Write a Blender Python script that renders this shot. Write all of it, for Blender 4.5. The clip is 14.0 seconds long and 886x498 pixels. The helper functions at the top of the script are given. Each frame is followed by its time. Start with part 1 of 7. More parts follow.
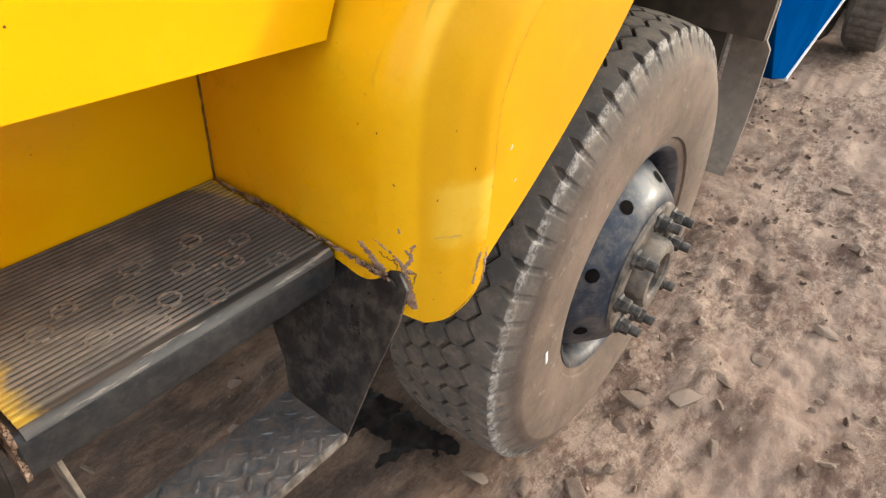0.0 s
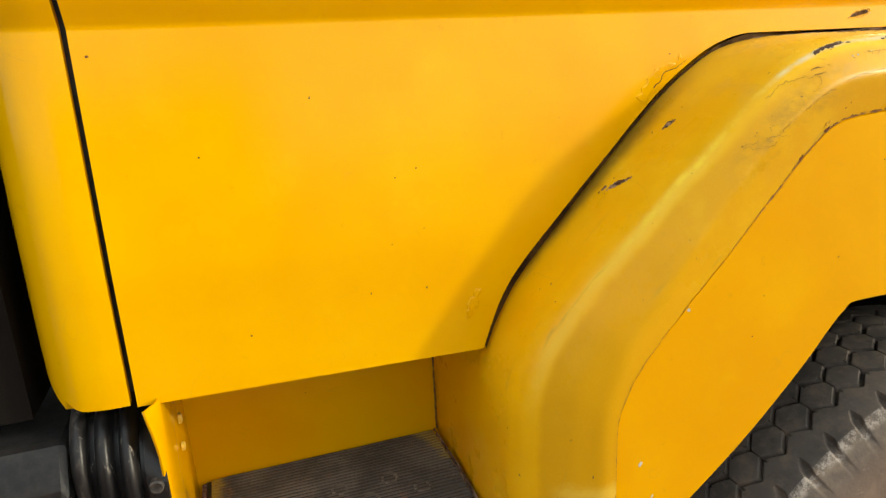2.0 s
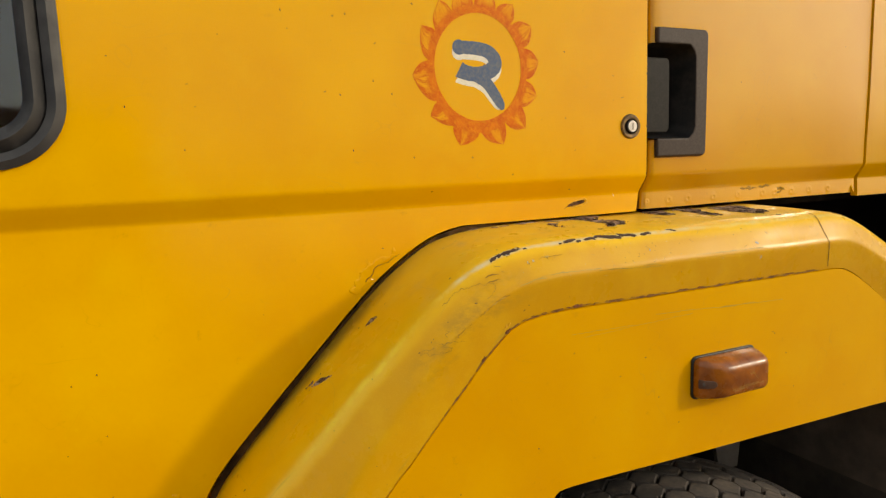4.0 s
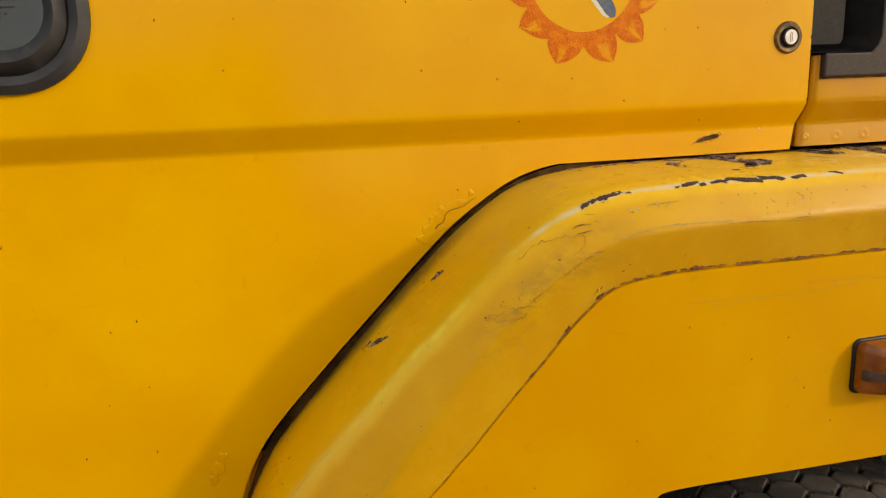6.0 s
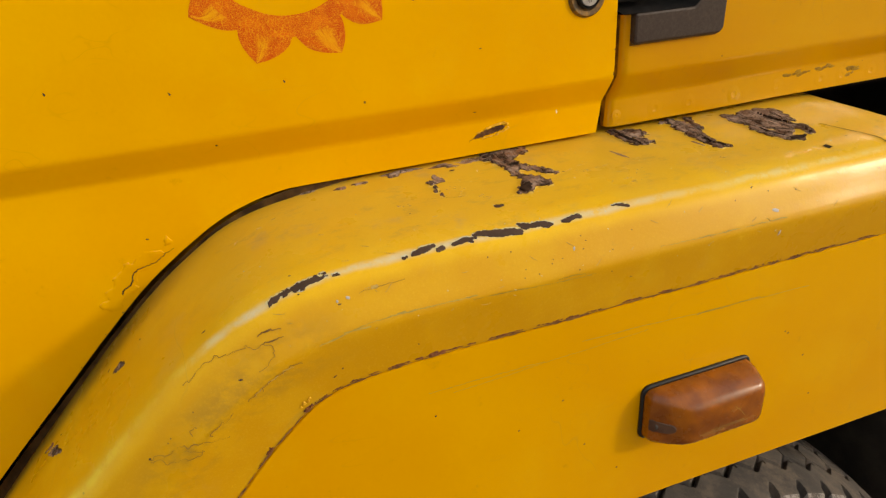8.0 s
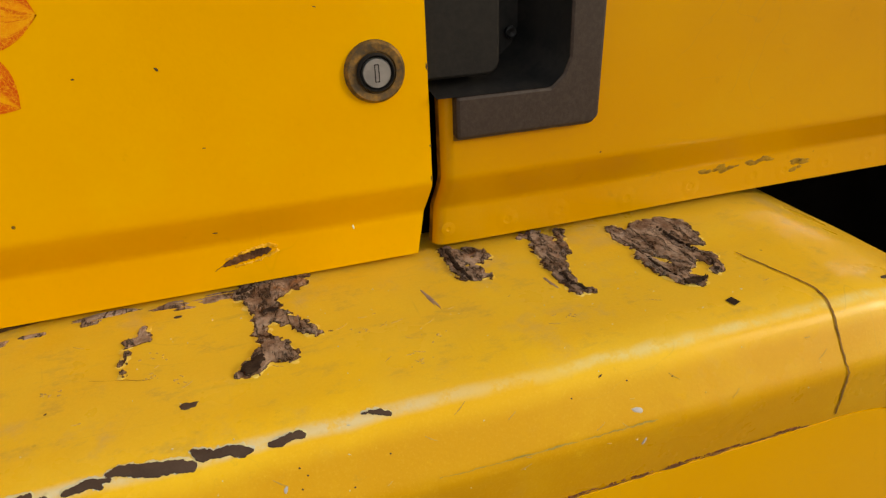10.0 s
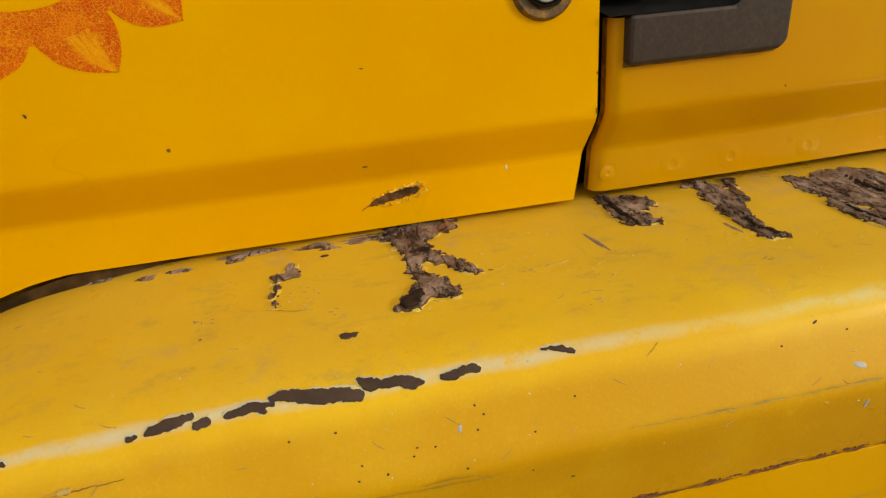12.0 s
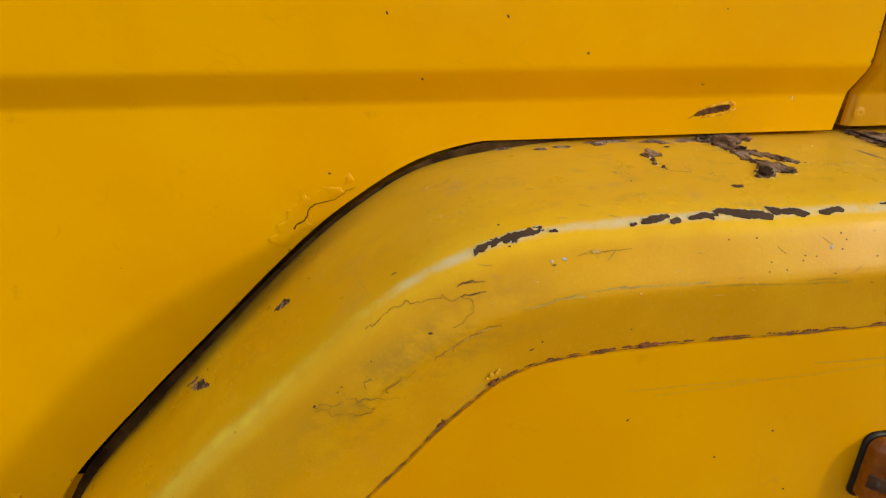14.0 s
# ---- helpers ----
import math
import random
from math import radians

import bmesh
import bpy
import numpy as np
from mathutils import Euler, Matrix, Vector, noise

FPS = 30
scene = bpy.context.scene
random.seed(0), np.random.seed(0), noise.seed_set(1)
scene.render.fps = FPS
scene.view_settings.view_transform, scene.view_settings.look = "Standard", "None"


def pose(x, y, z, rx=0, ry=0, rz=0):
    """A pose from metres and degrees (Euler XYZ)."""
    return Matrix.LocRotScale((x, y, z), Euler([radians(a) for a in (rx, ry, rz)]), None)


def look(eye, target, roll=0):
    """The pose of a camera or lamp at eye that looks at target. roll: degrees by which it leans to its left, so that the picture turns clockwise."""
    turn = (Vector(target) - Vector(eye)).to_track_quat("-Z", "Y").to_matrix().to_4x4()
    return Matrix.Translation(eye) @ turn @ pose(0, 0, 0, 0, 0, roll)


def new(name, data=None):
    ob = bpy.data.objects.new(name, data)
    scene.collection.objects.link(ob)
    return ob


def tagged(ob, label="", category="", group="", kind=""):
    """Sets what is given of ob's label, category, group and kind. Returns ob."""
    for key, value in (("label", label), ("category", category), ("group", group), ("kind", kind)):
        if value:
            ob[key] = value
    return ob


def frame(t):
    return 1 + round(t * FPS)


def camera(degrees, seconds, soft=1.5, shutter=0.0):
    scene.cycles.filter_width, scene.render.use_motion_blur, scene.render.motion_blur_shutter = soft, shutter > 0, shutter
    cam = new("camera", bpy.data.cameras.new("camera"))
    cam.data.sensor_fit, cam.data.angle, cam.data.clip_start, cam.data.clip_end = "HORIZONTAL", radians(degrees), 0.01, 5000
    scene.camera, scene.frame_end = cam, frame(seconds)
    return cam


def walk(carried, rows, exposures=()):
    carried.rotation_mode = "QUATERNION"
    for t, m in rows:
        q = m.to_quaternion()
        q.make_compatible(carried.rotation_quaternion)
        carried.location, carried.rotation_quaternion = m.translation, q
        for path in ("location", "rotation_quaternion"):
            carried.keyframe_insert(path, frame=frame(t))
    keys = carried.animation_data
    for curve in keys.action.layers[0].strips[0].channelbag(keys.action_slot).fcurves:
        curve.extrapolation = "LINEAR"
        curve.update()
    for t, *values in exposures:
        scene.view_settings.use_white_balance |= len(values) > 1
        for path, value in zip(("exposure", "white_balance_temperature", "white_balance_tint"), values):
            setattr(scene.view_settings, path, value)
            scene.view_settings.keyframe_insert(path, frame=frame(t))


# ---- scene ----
cam = camera(68.4, 14.0, 1.3)
PATH = [
    (0, (-1.185, -0.466, 1.359), (0.139, 0.479, 0.196), 4.0),
    (0.2, (-1.125, -0.466, 1.333), (-0.022, 0.628, 0.074), 6.0),
    (0.5, (-1.038, -0.529, 1.284), (-0.286, 0.836, 0.036), 3.8),
    (0.7, (-1.011, -0.585, 1.283), (-0.429, 0.972, 0.17), 0.7),
    (0.8, (-1.005, -0.607, 1.303), (-0.455, 1.012, 0.265), 2.2),
    (1, (-0.989, -0.615, 1.355), (-0.507, 1.09, 0.427), -0.1),
    (1.2, (-1.010, -0.610, 1.406), (-0.524, 1.100, 0.490), -0.6),
    (1.5, (-1.011, -0.658, 1.42), (-0.479, 1.093, 0.614), -1.7),
    (2, (-1.025, -0.698, 1.495), (-0.427, 1.13, 0.947), -3.0),
    (2.5, (-1.018, -0.732, 1.555), (-0.177, 1.032, 1.13), -1.2),
    (3, (-0.952, -0.778, 1.579), (0.02, 0.941, 1.258), -2.7),
    (3.2, (-0.899, -0.803, 1.602), (0.028, 0.946, 1.321), -2.3),
    (5.3, (-0.7, -0.701, 1.571), (-0.053, 1.167, 1.264), -4.6),
    (5.5, (-0.684, -0.691, 1.561), (-0.179, 1.208, 1.189), -4.3),
    (6, (-0.66, -0.677, 1.575), (-0.222, 1.231, 1.166), -2.5),
    (6.5, (-0.606, -0.651, 1.612), (0.131, 1.178, 1.275), -4.1),
    (7, (-0.575, -0.66, 1.631), (0.289, 1.126, 1.376), -5.5),
    (7.5, (-0.55, -0.641, 1.659), (0.309, 1.105, 1.194), -6.1),
    (8, (-0.41, -0.53, 1.707), (0.161, 1.168, 0.818), -4.1),
    (8.5, (-0.202, -0.415, 1.756), (0.396, 1.17, 0.693), -0.3),
    (8.7, (-0.15, -0.399, 1.761), (0.306, 1.15, 0.581), -0.7),
    (10.8, (-0.182, -0.373, 1.683), (0.401, 1.394, 0.95), -3.1),
    (11, (-0.185, -0.365, 1.677), (0.367, 1.406, 0.928), -2.3),
    (11.5, (-0.195, -0.35, 1.666), (0.294, 1.433, 0.904), -2.8),
    (12, (-0.213, -0.358, 1.663), (0.108, 1.436, 0.839), -4.7),
    (12.5, (-0.246, -0.375, 1.661), (0.024, 1.436, 0.857), -4.3),
    (13, (-0.296, -0.385, 1.644), (-0.06, 1.426, 0.828), -2.6),
    (13.5, (-0.388, -0.419, 1.648), (-0.081, 1.387, 0.846), -0.5),
    (14, (-0.485, -0.467, 1.642), (-0.146, 1.326, 0.825), 1.0),
]
EXPOSURES = [(0.0, 1.90, 6500, 6), (0.3, 2.08, 6500, 3), (0.5, 2.26, 6500, -1), (1.0, 2.12, 6500, 1), (1.5, 1.73, 6600, 6), (2.0, 1.29, 6900, 3), (2.5, 0.95, 7100, 0), (3.2, 0.82, 7200, 3), (5.3, 0.74, 7300, 10), (8.7, 0.72, 7300, 10), (10.8, 0.63, 7300, 4), (14.0, 0.61, 7300, 6)]
walk(cam, [(t, look(eye, target, roll)) for t, eye, target, roll in PATH], EXPOSURES)

# ---- world, sun ----
SUN = Vector((1.5, -1.0, 0.68)).normalized()
world = bpy.data.worlds.new("sky")
scene.world = world
world.use_nodes = True
wn = world.node_tree
sky = wn.nodes.new("ShaderNodeTexSky")
sky.sky_type = "NISHITA"
sky.sun_disc = False
sky.sun_elevation = math.asin(SUN.z)
sky.sun_rotation = math.atan2(SUN.x, SUN.y)
sky.dust_density = 3.0
veil = wn.nodes.new("ShaderNodeMix")
veil.data_type = "RGBA"
veil.inputs["Factor"].default_value = 0.72
wn.links.new(sky.outputs[0], veil.inputs[6])
# hazy, thinly overcast sky
way = wn.nodes.new("ShaderNodeTexCoord")
split = wn.nodes.new("ShaderNodeSeparateXYZ")
wn.links.new(way.outputs["Generated"], split.inputs[0])
clouds = wn.nodes.new("ShaderNodeMix")
clouds.data_type = "RGBA"
wn.links.new(split.outputs[2], clouds.inputs["Factor"])
clouds.inputs[6].default_value = (3.9, 4.0, 4.14, 1)
clouds.inputs[7].default_value = (4.9, 5.1, 5.36, 1)
wn.links.new(clouds.outputs[2], veil.inputs[7])
wn.links.new(veil.outputs[2], wn.nodes["Background"].inputs[0])
wn.nodes["Background"].inputs[1].default_value = 0.135
sun = new("sun", bpy.data.lights.new("sun", "SUN"))
sun.data.energy, sun.data.angle, sun.data.color = 0.82, radians(4), (1.0, 0.92, 0.80)
sun.matrix_world = look(SUN * 20, (0, 0, 0))


# ---- materials ----
class Mat:
    """A small wrapper round one node material."""

    def __init__(self, name, rough=0.5, metal=0.0):
        self.m = bpy.data.materials.new(name)
        self.m.use_nodes = True
        self.t = self.m.node_tree
        self.b = self.t.nodes["Principled BSDF"]
        self.b.inputs["Roughness"].default_value = rough
        self.b.inputs["Metallic"].default_value = metal
        self.coord = self.n("TexCoord")
        self.where = self.coord.outputs["Object"]

    def n(self, kind):
        return self.t.nodes.new("ShaderNode" + kind)

    def put(self, value, socket):
        if isinstance(value, bpy.types.NodeSocket):
            self.t.links.new(value, socket)
        else:
            socket.default_value = (*value, 1) if isinstance(value, tuple) and len(value) == 3 and socket.type == "RGBA" else value

    def noise(self, scale, detail=4, rough=0.55, where=None, stretch=None):
        n = self.n("TexNoise")
        n.inputs["Scale"].default_value, n.inputs["Detail"].default_value, n.inputs["Roughness"].default_value = scale, detail, rough
        w = where or self.where
        if stretch:
            mp = self.n("Mapping")
            mp.inputs["Scale"].default_value = stretch
            self.put(w, mp.inputs[0])
            w = mp.outputs[0]
        self.put(w, n.inputs["Vector"])
        return n.outputs["Fac"]

    def voronoi(self, scale, feature="F1", where=None, rand=1.0):
        n = self.n("TexVoronoi")
        n.feature = feature
        n.inputs["Scale"].default_value = scale
        n.inputs["Randomness"].default_value = rand
        self.put(where or self.where, n.inputs["Vector"])
        return n.outputs["Distance"]

    def ramp(self, fac, lo, hi, a=0.0, b=1.0):
        n = self.n("MapRange")
        n.interpolation_type = "SMOOTHSTEP"
        self.put(fac, n.inputs[0])
        for i, v in zip((1, 2, 3, 4), (lo, hi, a, b)):
            n.inputs[i].default_value = v
        return n.outputs[0]

    def math(self, op, a, b=0.0):
        n = self.n("Math")
        n.operation = op
        self.put(a, n.inputs[0])
        self.put(b, n.inputs[1])
        return n.outputs[0]

    def mix(self, fac, a, b, blend="MIX"):
        n = self.n("Mix")
        n.data_type, n.blend_type = "RGBA", blend
        self.put(fac, n.inputs["Factor"])
        self.put(a, n.inputs[6])
        self.put(b, n.inputs[7])
        return n.outputs[2]

    def base(self, c):
        self.put(c, self.b.inputs["Base Color"])
        return self

    def rough(self, r):
        self.put(r, self.b.inputs["Roughness"])
        return self

    def bump(self, height, strength=0.3, dist=0.002):
        n = self.n("Bump")
        n.inputs["Strength"].default_value, n.inputs["Distance"].default_value = strength, dist
        self.put(height, n.inputs["Height"])
        self.put(n.outputs[0], self.b.inputs["Normal"])
        return self

    def random(self):
        return self.n("ObjectInfo").outputs["Random"]


YELLOW, YELLOW_DEEP = (0.80, 0.422, 0.0015), (0.72, 0.340, 0.001)


def yellow_paint(name, worn=False, tone=1.0, gloss=0.22, green=1.01):
    m = Mat(name)
    patches = m.noise(3.0, 3)
    c = m.mix(m.ramp(patches, 0.3, 0.7), YELLOW, YELLOW_DEEP)
    fade = m.ramp(m.noise(9.0, 5, 0.6), 0.5, 0.75, 0.0, 0.3)
    c = m.mix(fade, c, (0.80, 0.47, 0.008))
    if worn:
        place = m.n("SeparateXYZ")
        m.put(m.n("UVMap").outputs[0], place.inputs[0])
        # upper stretch greener: faded paint, plus sky reflection put into the colour
        upper_reach = m.math("MAXIMUM", m.ramp(place.outputs[0], 0.40, 0.62), m.math("MULTIPLY", m.ramp(m.noise(8.0, 4), 0.4, 0.6), 0.3))
        c = m.mix(upper_reach, c, m.mix(m.ramp(patches, 0.3, 0.7), (0.79, 0.452, 0.006), (0.71, 0.392, 0.005)))
    dirt = m.ramp(m.noise(38.0, 6, 0.7), 0.62, 0.8, 0.0, 0.35)
    c = m.mix(dirt, c, (0.36, 0.2, 0.012))
    specks = m.math("MULTIPLY", m.ramp(m.voronoi(42.0), 0.035, 0.055, 1.0, 0.0), m.ramp(m.noise(11.0, 2), 0.55, 0.62))
    c = m.mix(specks, c, (0.10, 0.055, 0.02))
    r = m.ramp(m.noise(6.0, 4), 0.3, 0.7, 0.12, 0.20)
    if worn:
        uv = m.n("UVMap").outputs[0]
        sep = m.n("SeparateXYZ")
        m.put(uv, sep.inputs[0])
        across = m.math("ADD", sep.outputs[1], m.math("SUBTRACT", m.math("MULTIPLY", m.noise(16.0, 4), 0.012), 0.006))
        # different yellow between ridge and fold
        above_fold = m.math("MULTIPLY", m.ramp(across, 0.030, 0.037, 1.0, 0.0), m.math("MULTIPLY", m.ramp(sep.outputs[0], 0.60, 0.82), m.ramp(m.noise(6.0, 4), 0.25, 0.6, 0.2, 0.55)))
        c = m.mix(m.math("MULTIPLY", above_fold, m.ramp(across, -0.004, 0.010, 0.3, 1.0)), c, (0.70, 0.400, 0.014))
        # outer face below ridge and fold: its dimmer light is put into the colour
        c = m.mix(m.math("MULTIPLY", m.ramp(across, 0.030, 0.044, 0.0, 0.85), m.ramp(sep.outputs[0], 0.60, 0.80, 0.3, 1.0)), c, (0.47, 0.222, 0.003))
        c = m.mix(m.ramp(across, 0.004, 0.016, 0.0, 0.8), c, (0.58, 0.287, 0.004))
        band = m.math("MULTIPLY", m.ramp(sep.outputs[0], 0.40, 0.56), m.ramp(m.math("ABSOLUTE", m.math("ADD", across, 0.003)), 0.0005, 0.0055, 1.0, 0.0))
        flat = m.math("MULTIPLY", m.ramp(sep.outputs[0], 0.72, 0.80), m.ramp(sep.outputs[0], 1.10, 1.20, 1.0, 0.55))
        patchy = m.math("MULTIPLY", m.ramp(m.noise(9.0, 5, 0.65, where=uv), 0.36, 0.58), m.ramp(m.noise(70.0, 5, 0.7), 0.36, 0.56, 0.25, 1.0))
        blotch = m.math("MULTIPLY", m.ramp(m.noise(13.0, 5, 0.6), 0.44, 0.64, 0.0, 0.42), upper_reach)
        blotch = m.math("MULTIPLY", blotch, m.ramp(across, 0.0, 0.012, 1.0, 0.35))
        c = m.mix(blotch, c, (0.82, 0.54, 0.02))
        # worn white on the flat; on the slope a highlight put into the colour
        ridge_pale = m.mix(flat, (0.84, 0.62, 0.03), (0.60, 0.585, 0.45))
        c = m.mix(m.math("MULTIPLY", m.math("MULTIPLY", band, m.math("MAXIMUM", patchy, m.math("MULTIPLY", m.math("MULTIPLY", flat, m.ramp(m.noise(45.0, 6, 0.7), 0.40, 0.54, 0.05, 1.0)), 0.75))), 0.88), c, ridge_pale)
        scuffed = m.math("MULTIPLY", m.math("MULTIPLY", m.ramp(sep.outputs[0], 0.62, 0.70), m.ramp(sep.outputs[0], 0.80, 0.88, 1.0, 0.0)), m.math("MULTIPLY", m.ramp(sep.outputs[1], 0.012, 0.03), m.ramp(sep.outputs[1], 0.05, 0.07, 1.0, 0.0)))
        c = m.mix(m.math("MULTIPLY", scuffed, m.ramp(m.noise(30.0, 6, 0.7, stretch=(1.0, 1.0, 1.6)), 0.42, 0.62, 0.0, 0.85)), c, (0.42, 0.225, 0.014))
        grime = m.math("MULTIPLY", m.math("MULTIPLY", m.ramp(m.noise(7.0, 6, 0.7), 0.45, 0.7), upper_reach), 0.10)
        c = m.mix(m.math("MULTIPLY", grime, m.ramp(across, -0.25, 0.07, 0.6, 1.0)), c, (0.52, 0.31, 0.03))
        place = m.n("SeparateXYZ")
        m.put(m.where, place.inputs[0])
        height = m.math("ADD", place.outputs[2], m.math("MULTIPLY", m.math("SUBTRACT", m.noise(22.0, 4), 0.5), 0.05))
        faded = m.math("MULTIPLY", m.math("MULTIPLY", m.ramp(height, 0.930, 0.965), m.ramp(height, 1.005, 1.025, 1.0, 0.0)), m.math("MULTIPLY", m.ramp(sep.outputs[1], 0.015, 0.045), m.ramp(m.noise(11.0, 3), 0.3, 0.6, 0.3, 0.6)))
        c = m.mix(m.math("MULTIPLY", faded, m.ramp(place.outputs[0], -0.62, -0.60, 1.0, 0.0)), c, (0.80, 0.56, 0.09))
        # brown grime beside the door, with the gap's shade put into the colour
        gap_grime_shade = m.math("ADD", sep.outputs[1], m.math("MULTIPLY", m.math("SUBTRACT", m.noise(17.0, 5, 0.6), 0.5), 0.030))
        gap_grime_shade = m.math("MULTIPLY", m.ramp(gap_grime_shade, -0.128, -0.098, 0.7, 0.0), m.math("MULTIPLY", m.ramp(sep.outputs[0], 0.36, 0.48), m.ramp(sep.outputs[0], 0.64, 0.82, 1.0, 0.12)))
        c = m.mix(gap_grime_shade, c, (0.085, 0.046, 0.014))
        # sky sheen along the slope's crest put into the colour, with some paint fade
        crest_sheen = m.math("MULTIPLY", m.math("MULTIPLY", m.ramp(sep.outputs[0], 0.26, 0.36), m.ramp(sep.outputs[0], 0.60, 0.70, 1.0, 0.0)), m.math("MULTIPLY", m.ramp(m.math("ABSOLUTE", across), 0.001, 0.013, 0.30, 0.0), m.ramp(m.noise(14.0, 4), 0.3, 0.6, 0.4, 1.0)))
        c = m.mix(crest_sheen, c, (0.85, 0.65, 0.10))
        streak = m.math("MULTIPLY", m.ramp(m.noise(60.0, 3, 0.5, where=uv, stretch=(0.12, 1.0, 1.0)), 0.62, 0.72), m.ramp(m.noise(5.0, 2), 0.5, 0.6, 0.0, 0.6))
        c = m.mix(streak, c, (0.44, 0.28, 0.03))
        pink = m.math("MULTIPLY", m.math("MULTIPLY", m.ramp(m.noise(19.0, 5, 0.7), 0.57, 0.72), upper_reach), 0.12)
        c = m.mix(pink, c, (0.56, 0.35, 0.08))
        fine = m.math("MULTIPLY", m.ramp(m.noise(150.0, 4, 0.75), 0.58, 0.8), m.ramp(m.noise(8.0, 3), 0.48, 0.62, 0.0, 0.4))
        c = m.mix(fine, c, (0.42, 0.25, 0.025))
        # top face paler and greener: sky light put into the colour, mottled with wear
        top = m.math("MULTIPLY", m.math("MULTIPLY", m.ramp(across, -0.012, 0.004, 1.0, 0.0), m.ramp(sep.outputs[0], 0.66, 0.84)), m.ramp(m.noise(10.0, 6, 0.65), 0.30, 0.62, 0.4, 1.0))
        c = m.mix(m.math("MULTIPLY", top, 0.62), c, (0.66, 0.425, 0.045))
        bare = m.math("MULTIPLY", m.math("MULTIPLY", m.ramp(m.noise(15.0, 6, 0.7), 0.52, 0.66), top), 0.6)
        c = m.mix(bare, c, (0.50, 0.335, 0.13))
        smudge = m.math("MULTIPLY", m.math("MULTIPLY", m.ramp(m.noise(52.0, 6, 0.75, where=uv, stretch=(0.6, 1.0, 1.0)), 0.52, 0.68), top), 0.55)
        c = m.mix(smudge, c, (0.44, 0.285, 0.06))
        r = m.ramp(m.noise(12.0, 5, 0.6), 0.3, 0.7, 0.24, 0.40)
    k = 0.6 if worn else 0.35
    pale = m.ramp(m.noise(170.0, 5, 0.75), 0.58, 0.74, 0.0, 0.45 * k)
    c = m.mix(m.math("MULTIPLY", pale, m.ramp(m.noise(9.0, 4), 0.4, 0.62)), c, (0.82, 0.54, 0.03))
    dull = m.ramp(m.noise(240.0, 5, 0.75), 0.56, 0.76, 0.0, 0.4 * k)
    c = m.mix(m.math("MULTIPLY", dull, m.ramp(m.noise(7.0, 4), 0.42, 0.6)), c, (0.46, 0.28, 0.03))
    for scale, turn in ((20.0, (0.22, 1.0, 1.0)), (15.0, (1.0, 0.35, 0.5)), (26.0, (0.5, 0.2, 1.0))):
        line = m.ramp(m.math("ABSOLUTE", m.math("SUBTRACT", m.noise(scale, 2, 0.4, stretch=turn), 0.5)), 0.0, 0.0035, 1.0, 0.0)
        here = m.ramp(m.noise(scale * 0.5, 3), 0.54, 0.66, 0.0, 0.45 * k)
        c = m.mix(m.math("MULTIPLY", line, here), c, (0.44, 0.28, 0.04))
    if worn:
        grain = m.ramp(m.noise(620.0, 4, 0.7), 0.3, 0.7, 0.0, 1.0)
        c = m.mix(m.math("MULTIPLY", m.math("ABSOLUTE", m.math("SUBTRACT", grain, 0.5)), 0.2), c, m.mix(grain, (0.50, 0.29, 0.02), (0.86, 0.62, 0.10)))
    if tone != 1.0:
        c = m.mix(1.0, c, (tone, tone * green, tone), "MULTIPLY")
    m.base(c).rough(r)
    height = m.math("ADD", m.math("MULTIPLY", m.noise(4.0, 2), 6.0), m.math("ADD", m.noise(420.0, 2), m.math("MULTIPLY", m.noise(30.0, 3), 0.6)))
    m.b.inputs["Specular IOR Level"].default_value = gloss
    m.bump(height, 0.06 if worn else 0.05, 0.0015)
    return m.m


def simple(name, a, b, scale, rough=(0.4, 0.6), metal=0.0, bump=0.2, fine=90.0, dist=0.002, dust=None, amount=0.5):
    m = Mat(name, metal=metal)
    c = m.mix(m.ramp(m.noise(scale, 5, 0.6), 0.35, 0.68), a, b)
    if dust:
        c = m.mix(m.math("MULTIPLY", m.ramp(m.noise(scale * 2.3, 6, 0.7), 0.4, 0.66), amount), c, dust)
    m.base(c).rough(m.ramp(m.noise(scale * 1.7, 4), 0.3, 0.7, *rough))
    m.bump(m.math("ADD", m.noise(fine, 4, 0.6), m.noise(scale, 3)), bump, dist)
    return m.m


paint = yellow_paint("yellow_door_paint", gloss=0.22)
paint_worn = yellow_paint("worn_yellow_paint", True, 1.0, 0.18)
# darker copies of the yellow paint: dimmer light put into the colour
paint_deep = yellow_paint("shaded_skirt_paint", False, 0.90, 0.24, 0.965)
paint_side = yellow_paint("shaded_side_paint", False, 0.76, 0.40, 0.95)
